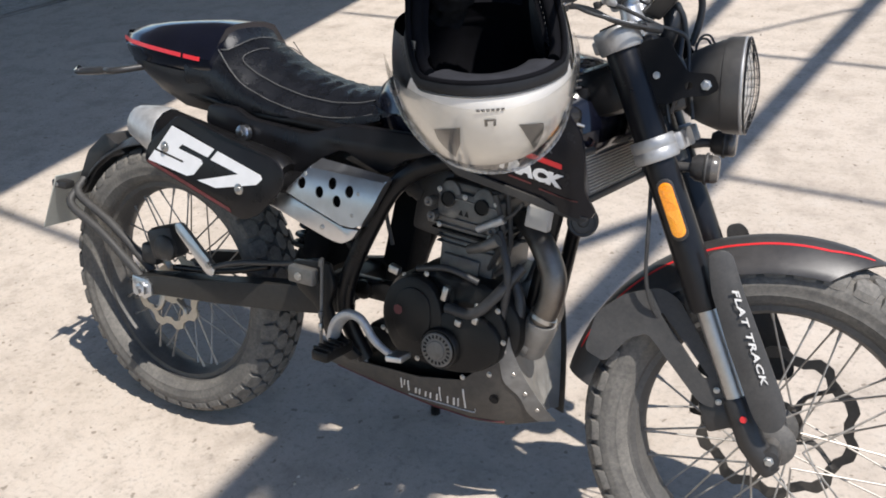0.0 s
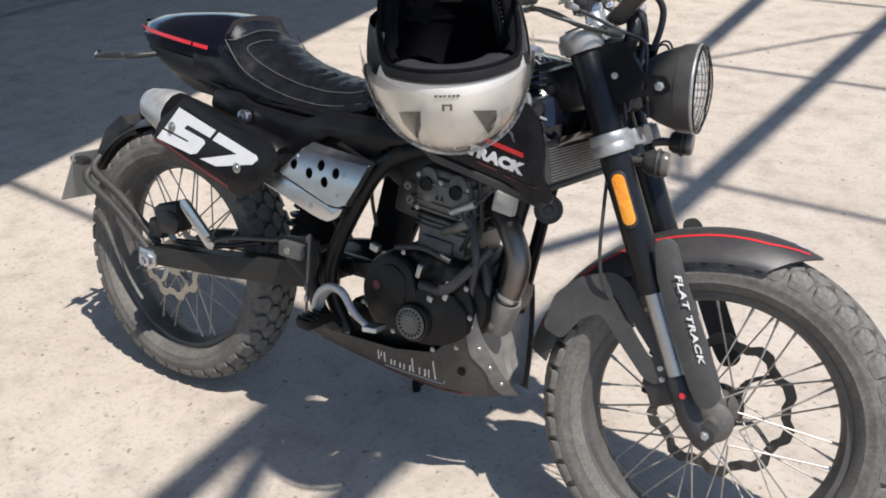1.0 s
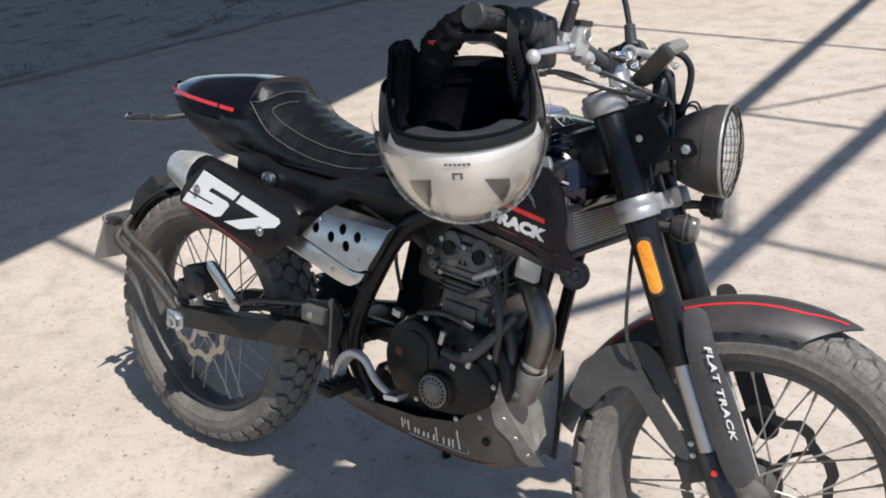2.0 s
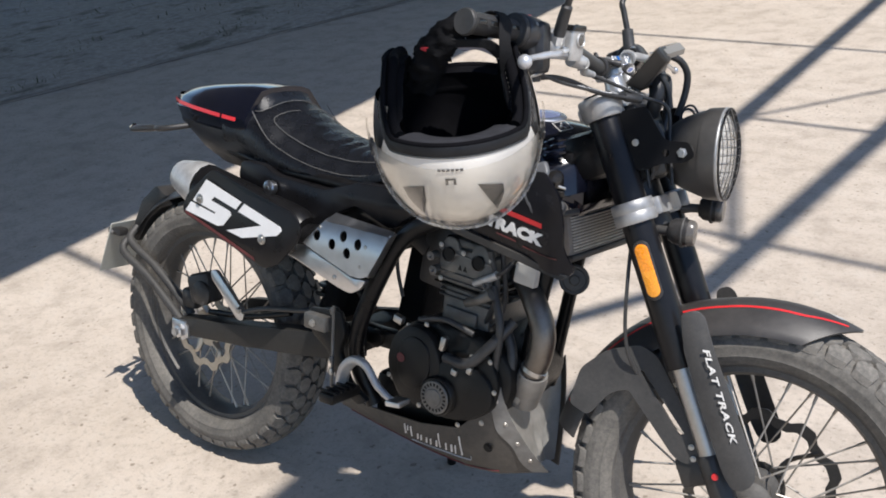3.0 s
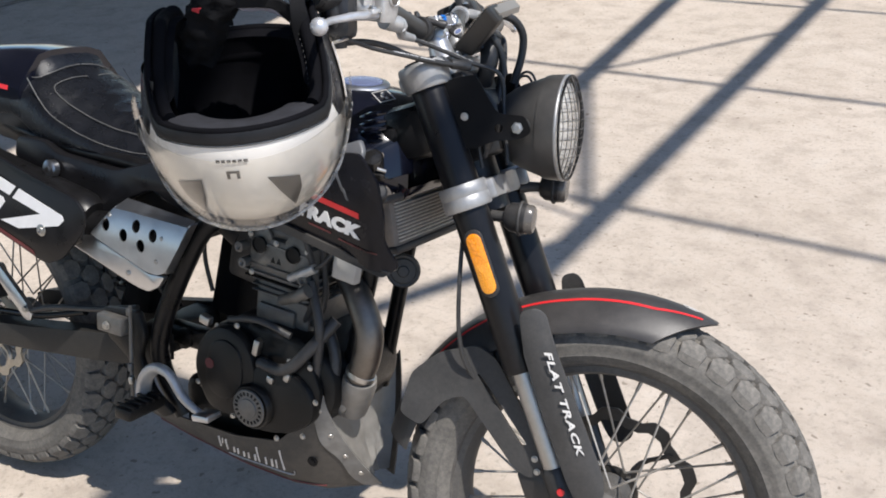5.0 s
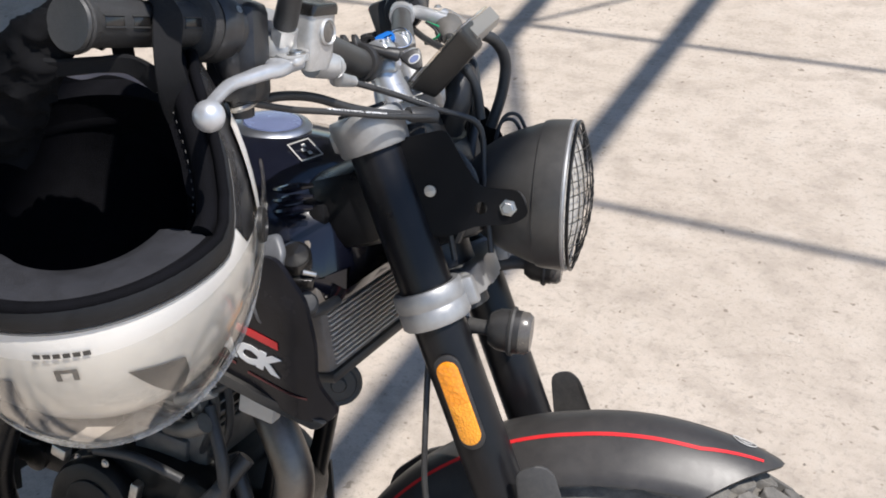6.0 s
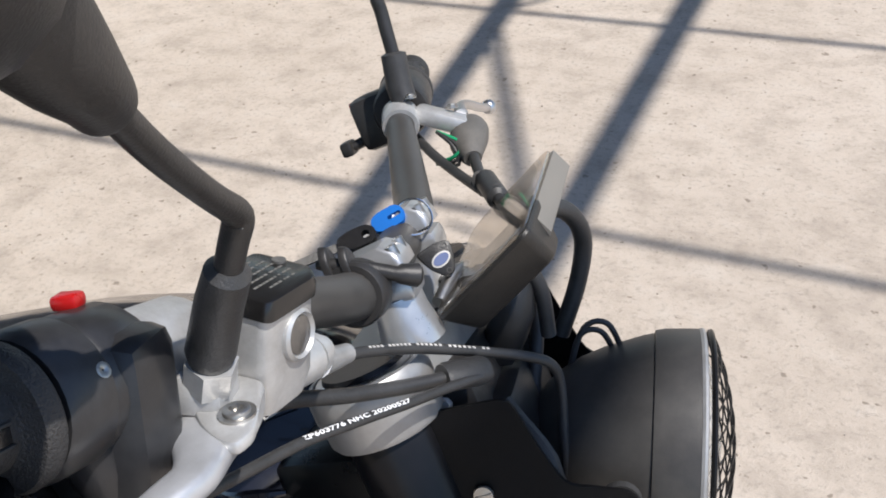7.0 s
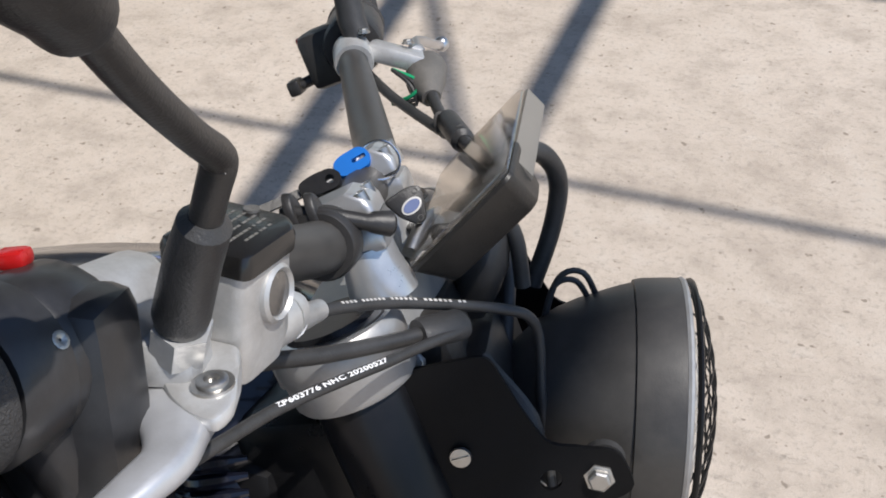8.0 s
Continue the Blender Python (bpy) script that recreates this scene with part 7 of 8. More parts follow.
part("hose_print", bm, M_OFFWHITE, bh, "small illegible print on the hose")
# throttle cables
tube_part("throttle_cable", [p + V(-0.008, 0.012, -0.062), V(-0.050, -0.285, 0.778), V(-0.038, -0.240, 0.776), V(-0.025, -0.198, 0.766), V(-0.008, -0.158, 0.745), V(0.014, -0.124, 0.728), V(0.040, -0.094, 0.7145)], 0.0043, M_HOSE, bike, "thick black throttle cable sleeve", 14, 6, S)
c3 = [V(-0.034, -0.330, 0.782), V(-0.026, -0.295, 0.770), V(-0.020, -0.257, 0.760), V(-0.010, -0.216, 0.750), V(0.004, -0.180, 0.7385), V(0.017, -0.150, 0.7285), V(0.030, -0.122, 0.720), V(0.044, -0.098, 0.712)]
cab = tube_part("throttle_cable", c3, 0.0029, M_HOSE, bike, "thin black cable with white print", 12, 6, S)
tm = text_mesh("ZP603776 NHC 20200527", 0.0040, M_WHITE, 0.00008, 0.0, 0.0001, 1.05)
tw = max(v.co.x for v in tm.vertices)
CP = smooth_path([V(-0.011, -0.219, 0.7508), V(-0.010, -0.216, 0.750), V(0.004, -0.180, 0.7385), V(0.017, -0.150, 0.7285)], 10)


CL = [0.0]
for a, b in zip(CP, CP[1:]):
    CL.append(CL[-1] + (b - a).length)


def on_cable(x, y, z):
    f = CL[-1] * x / tw
    i = max([0] + [j for j in range(len(CP) - 1) if CL[j] <= f])
    f = i + (f - CL[i]) / (CL[i + 1] - CL[i])
    q = CP[i] + (CP[i + 1] - CP[i]) * (f - i)
    ud = (CP[i + 1] - CP[i]).normalized()
    nd = V(0.25, -0.75, 0.62)
    nd = (nd - ud * nd.dot(ud)).normalized()
    h = (y - 0.0014) * 0.85
    return q + nd.cross(ud) * h + nd * (math.sqrt(max(0.0, 0.0029 ** 2 - h * h)) + 0.0004 + z)


warp(tm, on_cable)
part("cable_print", tm, M_WHITE, cab, "white printed code on the cable")
bm = bmesh.new()
add_tube(bm, [V(0.026, -0.110, 0.7225), V(0.028, -0.1075, 0.721), V(0.043, -0.090, 0.713), V(0.045, -0.088, 0.712)], [0.0062, 0.0072, 0.0072, 0.0062], 18, flat=1.35)
part("cable_sleeve", bm, M_HOSE, cab, "black rubber cable sleeve")
# mirror, right
bm = bmesh.new()
add_tube(bm, [V(0.010, -0.2935, 0.822), V(0.013, -0.295, 0.826), V(0.030, -0.304, 0.844), V(0.0415, -0.310, 0.8545), V(0.0435, -0.311, 0.8565)], [0.0085, 0.0098, 0.0092, 0.0086, 0.0056], 22)
mirror = part("mirror", bm, M_HOSE, bar, "black mirror with a bent steel stem")
bm = bmesh.new()
add_lathe(bm, [(0.0, 0), (0.0105, 0), (0.0105, 0.013), (0.0, 0.013)], axis_frame((0.003, -0.290, 0.812), (0.6, -0.3, 0.75)), 6, False)
part("stem_nut", bm, M_ALU, mirror)
bm = bmesh.new()
add_tube(bm, [V(0.038, -0.308, 0.851), V(0.050, -0.314, 0.8635), V(0.0565, -0.3165, 0.8705), V(0.0590, -0.3205, 0.8745), V(0.0635, -0.3405, 0.8845), V(0.0725, -0.375, 0.9030), V(0.0845, -0.4105, 0.9225)], [0.0054, 0.0054, 0.0056, 0.0053, 0.0048, 0.0048, 0.0048], 16, 4)
part("stem", bm, M_PLASTIC, mirror, "bent black mirror stem")
bm = bmesh.new()
add_tube(bm, [V(0.0800, -0.3995, 0.9167), V(0.0815, -0.4035, 0.9190), V(0.0850, -0.4115, 0.9232), V(0.0890, -0.427, 0.9345), V(0.097, -0.457, 0.962)], [0.0058, 0.0086, 0.0100, 0.0138, 0.019], 28, 3)
part("neck", bm, M_PLASTIC, mirror, "black mirror neck")
bm = bmesh.new()
HM = Matrix.Translation((0.0985, -0.465, 0.971)) @ Matrix.Rotation(radians(28), 4, "Z") @ Matrix.Rotation(radians(12), 4, "Y")
add_lathe(bm, [(0.0, -0.034), (0.012, -0.0335), (0.024, -0.030), (0.034, -0.024), (0.0415, -0.015), (0.0455, -0.004), (0.0455, 0.004), (0.0435, 0.009), (0.040, 0.0105), (0.038, 0.007), (0.0, 0.007)], HM @ axis_frame((0, 0, 0), (-1, 0, 0), (0, 1, 0)), 56, False, 1.12, 1.0)
head_m = part("mirror_head", bm, M_PLASTIC, mirror, "rounded black mirror housing")
bm = bmesh.new()
add_lathe(bm, [(0.0, 0.0085), (0.0375, 0.0085), (0.0375, 0.0072), (0.0, 0.0072)], HM @ axis_frame((0, 0, 0), (-1, 0, 0), (0, 1, 0)), 36, False, 1.1, 1.0)
part("mirror_glass", bm, M_CHROME, head_m, "mirror glass")

# left side: perch, lever, switch block, mirror stem
bm = sleeve(0.222, 0.256, [(0.012, 0), (0.0155, 0.0), (0.0165, 0.1), (0.0165, 0.9), (0.0155, 1.0), (0.012, 1.0)], 22)
add_box(bm, (0.050, 0.026, 0.016), Matrix.Translation(V(-0.012, 0.252, 0.822)) @ Matrix.Rotation(0.6, 4, "Y"), 0.005)
cl = part("clutch_perch", bm, M_ALU, bar, "cast silver clutch lever perch")
bolt(cl, V(0.000, 0.255, 0.828), (0.3, 0, 1), True)
bolt(cl, V(-0.028, 0.240, 0.850), (0.3, 0, 1), True)
bm = bmesh.new()
add_tube(bm, [V(0.002, 0.262, 0.816), V(-0.004, 0.300, 0.822), V(-0.004, 0.335, 0.818), V(-0.002, 0.37, 0.808), V(-0.003, 0.410, 0.801)], [0.009, 0.0058, 0.0048, 0.0046, 0.0046], 12, 4, flat=0.8)
sub = bmesh.new()
bmesh.ops.create_uvsphere(sub, u_segments=16, v_segments=12, radius=0.0078, matrix=Matrix.Translation((-0.003, 0.416, 0.8005)))
merge(bm, sub)
part("clutch_lever", bm, M_BRUSHED, cl, "bright alloy clutch lever with a ball end")
bm = bmesh.new()
add_tube(bm, [V(0.006, 0.275, 0.806), V(0.006, 0.262, 0.802), V(0.006, 0.235, 0.795), V(0.010, 0.215, 0.785)], [0.009, 0.0165, 0.016, 0.008], 18, 3)
part("lever_boot", bm, M_BOOT, cl, "dusty grey rubber lever boot")
tube_part("clutch_cable", [V(0.010, 0.222, 0.788), V(0.022, 0.17, 0.776), V(0.044, 0.11, 0.762), V(0.062, 0.07, 0.745), V(0.058, 0.03, 0.70), V(0.040, 0.0, 0.65)], 0.0048, M_HOSE, cl, "black corrugated cable", 12, 5)
tube_part("switch_cable", [V(-0.048, 0.27, 0.82), V(-0.02, 0.22, 0.795), V(0.018, 0.16, 0.770), V(0.044, 0.115, 0.757), V(0.055, 0.06, 0.725), V(0.040, 0.01, 0.66)], 0.0043, M_HOSE, cl, "black switch cable", 12, 5)
bm = bmesh.new()
add_tube(bm, [V(0.026, 0.162, 0.7745), V(0.027, 0.158, 0.774), V(0.040, 0.120, 0.764), V(0.041, 0.117, 0.763)], [0.006, 0.0090, 0.0090, 0.006], 16)
part("tape_wrap", bm, M_HOSE, cl, "dusty tape wrapped round the cables")
for t in (0.155, 0.125):
    bm = bmesh.new()
    add_tube(bm, [V(0.040 - (t - 0.125) * 0.55, t, 0.7635 + (t - 0.125) * 0.3) + V(0.0098 * math.cos(a) * 0.5, 0.0098 * math.cos(a) * 0.2, 0.0098 * math.sin(a)) for a in (2 * math.pi * k / 14 for k in range(14))], 0.0018, 5, closed=True)
    part("cable_tie", bm, M_DUSTY, cl)
for off, mt in ((0.0, M_HOSE), (0.004, M_GREEN), (-0.004, M_HOSE)):
    tube_part("wire", [V(-0.016, 0.235, 0.815), V(0.000 + off, 0.222, 0.800), V(-0.004, 0.218, 0.788 + off), V(-0.024, 0.225, 0.790)], 0.0018, mt, cl, "thin loose wire", 6, 4)
bm = sleeve(0.268, 0.338, [(0.012, 0), (0.024, 0.0), (0.026, 0.05), (0.026, 0.95), (0.024, 1.0), (0.012, 1.0)], 24)
add_box(bm, (0.045, 0.050, 0.050), Matrix.Translation(bar_at(0.295)[0] + V(-0.022, 0, -0.004)), 0.008)
sw = part("switch_block", bm, M_PLASTIC, bar, "black indicator switch block")
bm = bmesh.new()
add_tube(bm, [bar_at(0.285)[0] + V(-0.040, 0, -0.016), bar_at(0.285)[0] + V(-0.058, -0.004, -0.018)], 0.005, 10)
add_box(bm, (0.012, 0.020, 0.014), Matrix.Translation(bar_at(0.285)[0] + V(-0.062, -0.004, -0.018)), 0.003)
part("indicator_button", bm, M_PLASTIC, sw)
bm = bmesh.new()
add_box(bm, (0.006, 0.014, 0.016), Matrix.Translation(bar_at(0.300)[0] + V(-0.046, 0, 0.010)), 0.002)
part("hazard_button", bm, M_REDP, sw, "small red button")
bm = bmesh.new()
add_tube(bm, [V(-0.036, 0.248, 0.848), V(-0.036, 0.250, 0.862), V(-0.030, 0.250, 0.890), V(-0.0295, 0.250, 0.892)], [0.0115, 0.012, 0.0112, 0.006], 18)
m2 = part("mirror", bm, M_HOSE, bar, "black mirror with a straight steel stem")
bm = bmesh.new()
add_tube(bm, [V(-0.031, 0.250, 0.885), V(-0.026, 0.250, 0.925), V(-0.022, 0.255, 0.950), V(0.0, 0.33, 1.00), V(0.01, 0.36, 1.015)], 0.006, 14, 4)
part("stem", bm, M_PLASTIC, m2, "bent black mirror stem")
bm = bmesh.new()
HL = Matrix.Translation((0.018, 0.41, 1.035)) @ Matrix.Rotation(radians(-20), 4, "Z")
add_lathe(bm, [(0.0, -0.030), (0.018, -0.0285), (0.034, -0.022), (0.044, -0.010), (0.047, 0.004), (0.0465, 0.010), (0.0, 0.008)], HL @ axis_frame((0, 0, 0), (-1, 0, 0), (0, 1, 0)), 32, False, 1.25, 1.0)
part("mirror_head", bm, M_PLASTIC, m2, "rounded black mirror housing")

# risers and bar clamps
for y, zc in ((-0.074, 0.781), (0.002, 0.785)):
    bm = bmesh.new()
    add_lathe(bm, [(0.0, 0.736), (0.0195, 0.736), (0.0190, 0.744), (0.0165, 0.756), (0.0160, zc - 0.014), (0.0, zc - 0.014)], Matrix.Translation((0.006, y, 0)), 28, False)
    add_box(bm, (0.044, 0.029, 0.016), Matrix.Translation((0.001, y, zc - 0.009)), 0.004, 2)
    ris = part("riser", bm, M_CLAMP, top_clamp, "satin silver riser under the bar")
    bm = bmesh.new()
    cm = Matrix.Translation((0.001, y, zc)) @ Matrix.Rotation(-0.10, 4, "Y")
    rings = []
    for z, kx, ky in ((0.0005, 1.0, 1.0), (0.007, 1.0, 1.0), (0.0115, 0.93, 0.94), (0.0165, 0.62, 0.86), (0.0178, 0.56, 0.78)):
        rings.append([cm @ V(px * kx, py * ky, z) for px, py in round_poly([(-0.022, -0.0145), (0.022, -0.0145), (0.022, 0.0145), (-0.022, 0.0145)], 0.004, 3)])
    add_loft(bm, rings)
    clamp = part("bar_clamp", bm, M_CLAMP, ris, "bevelled silver bar clamp")
    for dx in (-0.0165, 0.0175):
        for dy in (-0.008, 0.008):
            bm = bmesh.new()
            add_lathe(bm, [(0.0, -0.004), (0.0042, -0.004), (0.0042, 0.003), (0.0024, 0.0032), (0.0022, 0.0008), (0, 0.0008)], cm @ Matrix.Translation((dx, dy, 0.012)), 12, False)
            part("clamp_bolt", bm, M_STEEL, ris)
# black accessory clamp: a split ring round the bar, two ears and a thumb screw through them
bm = sleeve(-0.113, -0.097, [(0.0143, 0), (0.0178, 0.0), (0.0190, 0.12), (0.0190, 0.88), (0.0178, 1.0), (0.0143, 1.0)], 26)
for dx in (-0.014, -0.003):
    add_plate(bm, round_poly([(-0.0080, -0.004), (0.0080, -0.004), (0.0075, 0.013), (0.0, 0.0205), (-0.0075, 0.013)], 0.005, 3), 0.0050, lambda u, v, w, dx=dx: V(dx + w, -0.105 + u, 0.792 + v - 0.32 * (dx + w)), bevel=0.001)
acc = part("accessory_clamp", bm, M_PLASTIC, bar, "black accessory clamp with a thumb knob")
bm = bmesh.new()
add_tube(bm, [V(-0.018, -0.106, 0.806), V(-0.012, -0.106, 0.804), V(0.004, -0.105, 0.797), V(0.021, -0.099, 0.785), V(0.023, -0.098, 0.784), V(0.030, -0.093, 0.779), V(0.0315, -0.092, 0.778)], [0.0026, 0.0042, 0.0042, 0.0045, 0.0058, 0.0070, 0.0050], 16)
part("thumb_knob", bm, M_PLASTIC, acc, "black thumb screw of the clamp")
# ignition lock under the clamps
bm = bmesh.new()
add_lathe(bm, [(0.0, 0.738), (0.024, 0.738), (0.024, 0.752), (0.018, 0.756), (0.0, 0.756)], Matrix.Translation((0.034, 0.0, 0)), 24, False)
lock = part("ignition_lock", bm, M_PLASTIC, top_clamp, "black ignition lock")
bm = bmesh.new()
add_tube(bm, [V(0.022, -0.052, 0.748), V(0.030, -0.030, 0.757), V(0.036, -0.012, 0.755)], [0.005, 0.004, 0.004], 10, 3)
part("lock_shackle", bm, M_STEEL, lock, "bright steel clip by the lock")
# bunch of keys lying over the clamps
keys = thing("bunch_of_keys", "keys with blue and black heads and a black fob", "keys", ROOT @ S)
K_N = V(0.30, -0.72, 0.62).normalized()
K_X = V(0.80, 0.10, -0.28)
K_X = (K_X - K_N * K_X.dot(K_N)).normalized()
KM = Matrix((K_X, K_N.cross(K_X), K_N)).transposed().to_4x4()
KM.translation = V(0.000, -0.014, 0.8005)
KM = KM @ Matrix.Rotation(radians(32), 4, "Z")
bm = bmesh.new()
add_plate(bm, round_poly([(-0.0120, -0.0045), (-0.006, -0.0072), (0.007, -0.0072), (0.0105, -0.003), (0.0105, 0.003), (0.007, 0.0072), (-0.006, 0.0072), (-0.0120, 0.0045)], 0.004, 3), 0.0042, lambda u, v, w: KM @ V(u, v, w - 0.002), [round_poly([(-0.001, -0.0014), (0.0082, -0.0014), (0.0082, 0.0014), (-0.001, 0.0014)], 0.0012, 3)])
keyb = part("key_head", bm, M_BLUE, keys, "bright blue plastic key head with a slot")
bm = bmesh.new()
add_plate(bm, [(-0.036, -0.0032), (-0.012, -0.0032), (-0.012, 0.0032), (-0.036, 0.0032), (-0.038, 0.0)], 0.0016, lambda u, v, w: KM @ V(u, v, w - 0.0008))
part("key_blade", bm, M_STEEL, keyb, "bright steel key blade")
bm = bmesh.new()
K2 = Matrix((K_X, K_N.cross(K_X), K_N)).transposed().to_4x4()
K2.translation = V(-0.012, -0.048, 0.8015)
K2 = K2 @ Matrix.Rotation(radians(24), 4, "Z")
add_plate(bm, round_poly([(-0.013, -0.0040), (-0.004, -0.0066), (0.008, -0.0066), (0.012, -0.002), (0.012, 0.002), (0.008, 0.0066), (-0.004, 0.0066), (-0.013, 0.0040)], 0.004, 3), 0.0062, lambda u, v, w: K2 @ V(u, v, w - 0.004), [circle_poly(0.0055, 0.0, 0.0028, 14)])
keyc = part("key_head", bm, M_CAPBLK, keys, "glossy black key head")
bm = bmesh.new()
add_plate(bm, [(-0.044, -0.0028), (-0.013, -0.0028), (-0.013, 0.0028), (-0.042, 0.0028)], 0.0018, lambda u, v, w: K2 @ V(u, v, w - 0.0018))
part("key_blade", bm, M_CYL, keyc, "dark steel key blade")
bm = bmesh.new()
add_tube(bm, [KM @ V(0.012 + 0.013 * math.cos(a), -0.008 + 0.013 * math.sin(a), 0.0012 + 0.002 * math.sin(2 * a)) for a in (2 * math.pi * k / 26 for k in range(26))], 0.0008, 6, closed=True)
part("key_ring", bm, M_CHROME, keys, "thin steel key ring")
F_N = V(0.34, -0.90, 0.26).normalized()
F_X = V(0.88, 0.42, -0.10)
F_X = (F_X - F_N * F_X.dot(F_N)).normalized()
FM = Matrix((F_X, F_N.cross(F_X), F_N)).transposed().to_4x4()
FM.translation = V(0.0275, -0.040, 0.7705)
bm = bmesh.new()
add_plate(bm, round_poly([(-0.0125, 0.0075), (0.002, 0.0115), (0.0105, 0.0105), (0.0112, 0.004), (0.0085, -0.0095), (0.003, -0.0115), (-0.006, -0.0040)], 0.0035, 3), 0.007, lambda u, v, w: FM @ V(u, v, w - 0.0055), bevel=0.0016)
fob = part("key_fob", bm, M_PLASTIC, keys, "glossy black remote fob with an oval badge")
for rx, ry, w0, mt, lb in ((0.0066, 0.0043, 0.0016, M_OFFWHITE, "pale oval badge rim"), (0.0054, 0.0032, 0.0021, M_CAPBLUE, "blue oval badge")):
    bm = bmesh.new()
    add_plate(bm, [(0.0022 + rx * math.cos(a) * 0.94 - ry * math.sin(a) * 0.30, 0.0002 + rx * math.cos(a) * 0.34 + ry * math.sin(a) * 0.94) for a in (2 * math.pi * k / 26 for k in range(26))], 0.0006, lambda u, v, w: FM @ V(u, v, w + w0))
    part("fob_badge", bm, mt, fob, lb)
for u, v in ((0.0066, 0.0078), (0.0050, -0.0078)):
    bm = bmesh.new()
    add_tube(bm, [FM @ V(u + 0.0016 * math.cos(a), v + 0.0016 * math.sin(a), 0.0017) for a in (2 * math.pi * k / 12 for k in range(12))], 0.0003, 4, closed=True)
    part("fob_mark", bm, M_STITCH, fob)
# dash
D0, D1, D2 = V(0.034, -0.078, 0.750), V(0.106, -0.088, 0.787), V(0.096, 0.045, 0.794)
d_n = (D1 - D0).cross(D2 - D1).normalized()
d_u = (D1 - D0).normalized()
DM = Matrix((d_u, d_n.cross(d_u), d_n)).transposed().to_4x4()
DM.translation = (D0 + D2) / 2
DU, DV = (D1 - D0).length / 2, (D2 - D1).length / 2


def dash_ring(k, w, v0=-1.0, v1=1.0):
    a, b, c = DU * k, DV * (v0 + (1 - k)), DV * (v1 - (1 - k))
    return [DM @ V(x, y, w) for x, y in round_poly([(-a, b + 0.004), (-a + 0.004, b), (a - 0.004, b), (a, b + 0.004), (a, c - 0.006), (a - 0.006, c), (-a + 0.010, c), (-a, c - 0.010)], 0.004, 3)]


bm = bmesh.new()
add_loft(bm, [dash_ring(0.81, -0.0255, -1, -0.25), dash_ring(0.85, -0.024, -1, -0.22), dash_ring(0.985, -0.004, -1, -0.2), dash_ring(1.0, -0.002, -1, -0.2), dash_ring(0.99, 0.0, -1, -0.2)])
dash = part("dash", bm, M_DASH, bike, "slim black dash with a dusty clear screen", S)
bm = bmesh.new()
add_loft(bm, [dash_ring(0.97, 0.0005), dash_ring(0.97, 0.0020), dash_ring(0.96, 0.0026)])
part("screen", bm, M_SCREEN, dash, "dusty clear dash screen")
bm = bmesh.new()
add_loft(bm, [[DM @ V(DU * 0.985 + x, y * DV, z) for x, z in ((-0.004, 0.0), (0.0, -0.001), (-0.001, -0.016), (-0.009, -0.0205), (-0.012, -0.019), (-0.005, -0.014))] for y in (-0.62, -0.2, 0.2, 0.6, 0.95)])
part("front_skirt", bm, M_BEIGE, dash, "dusty beige front skirt of the dash")
bm = bmesh.new()
add_lathe(bm, [(0.0, 0), (0.0018, 0), (0.0018, 0.0006), (0.0, 0.0008)], axis_frame(DM @ V(0.0, -DV * 0.93, -0.010), (0.2, -1, -0.4)), 12, False)
part("side_screw", bm, M_STEEL, dash)
bm = bmesh.new()
add_tube(bm, [DM @ V(-0.02, 0.02, -0.022), V(0.052, -0.010, 0.715), V(0.03, 0, 0.69)], [0.017, 0.014, 0.014], 10, 2)
part("dash_mount", bm, M_PLASTIC, dash)
# looped looms behind the lamp
for path, r in (([V(0.090, -0.010, 0.778), V(0.104, 0.012, 0.762), V(0.105, 0.028, 0.738), V(0.090, 0.034, 0.708), V(0.066, 0.034, 0.676)], 0.0062), ([V(0.070, -0.010, 0.748), V(0.073, -0.004, 0.722), V(0.066, 0.0, 0.69)], 0.0052)):
    tube_part("wiring_loom", path, r, M_HOSE, bike, "black taped wiring loom", 12, 5, S)
for k in range(2):
    tube_part("lamp_wire", [V(0.066, 0.012, 0.655), V(0.082 + 0.004 * k, 0.014, 0.678 + 0.004 * k), V(0.096 + 0.006 * k, 0.016, 0.676 + 0.004 * k), V(0.100 + 0.005 * k, 0.018, 0.655)], 0.0020, M_HOSE, bike, "thin black lamp wire", 8, 5, S)
rng = random.Random(9)
for k in range(6):
    a = V(rng.uniform(-0.01, 0.05), rng.uniform(-0.075, 0.0), rng.uniform(0.66, 0.72))
    b = V(rng.uniform(0.0, 0.05), rng.uniform(-0.075, 0.0), rng.uniform(0.56, 0.64))
    tube_part("cable", [a, (a + b) / 2 + V(rng.uniform(0, 0.03), rng.uniform(-0.02, 0), 0), b], rng.uniform(0.003, 0.0055), M_HOSE, bike, "black control cable", 8, 5, S)

# ---------------- the helmet, hung upside down by its strap ----------------
HC = V(0.999, -0.154, 1.021)
HF = V(0.65, -0.76, 0).normalized()
HS = V(-HF.y, HF.x, 0)
HELM = Matrix((HF, HS, V(0, 0, 1))).transposed().to_4x4()
HELM.translation = HC
HELM = HELM @ Matrix.Diagonal((1.0, 1.01, 0.985, 1.0))
helmet = thing("helmet", "white and black open-face helmet hung upside down from the grip", "helmet", HELM)


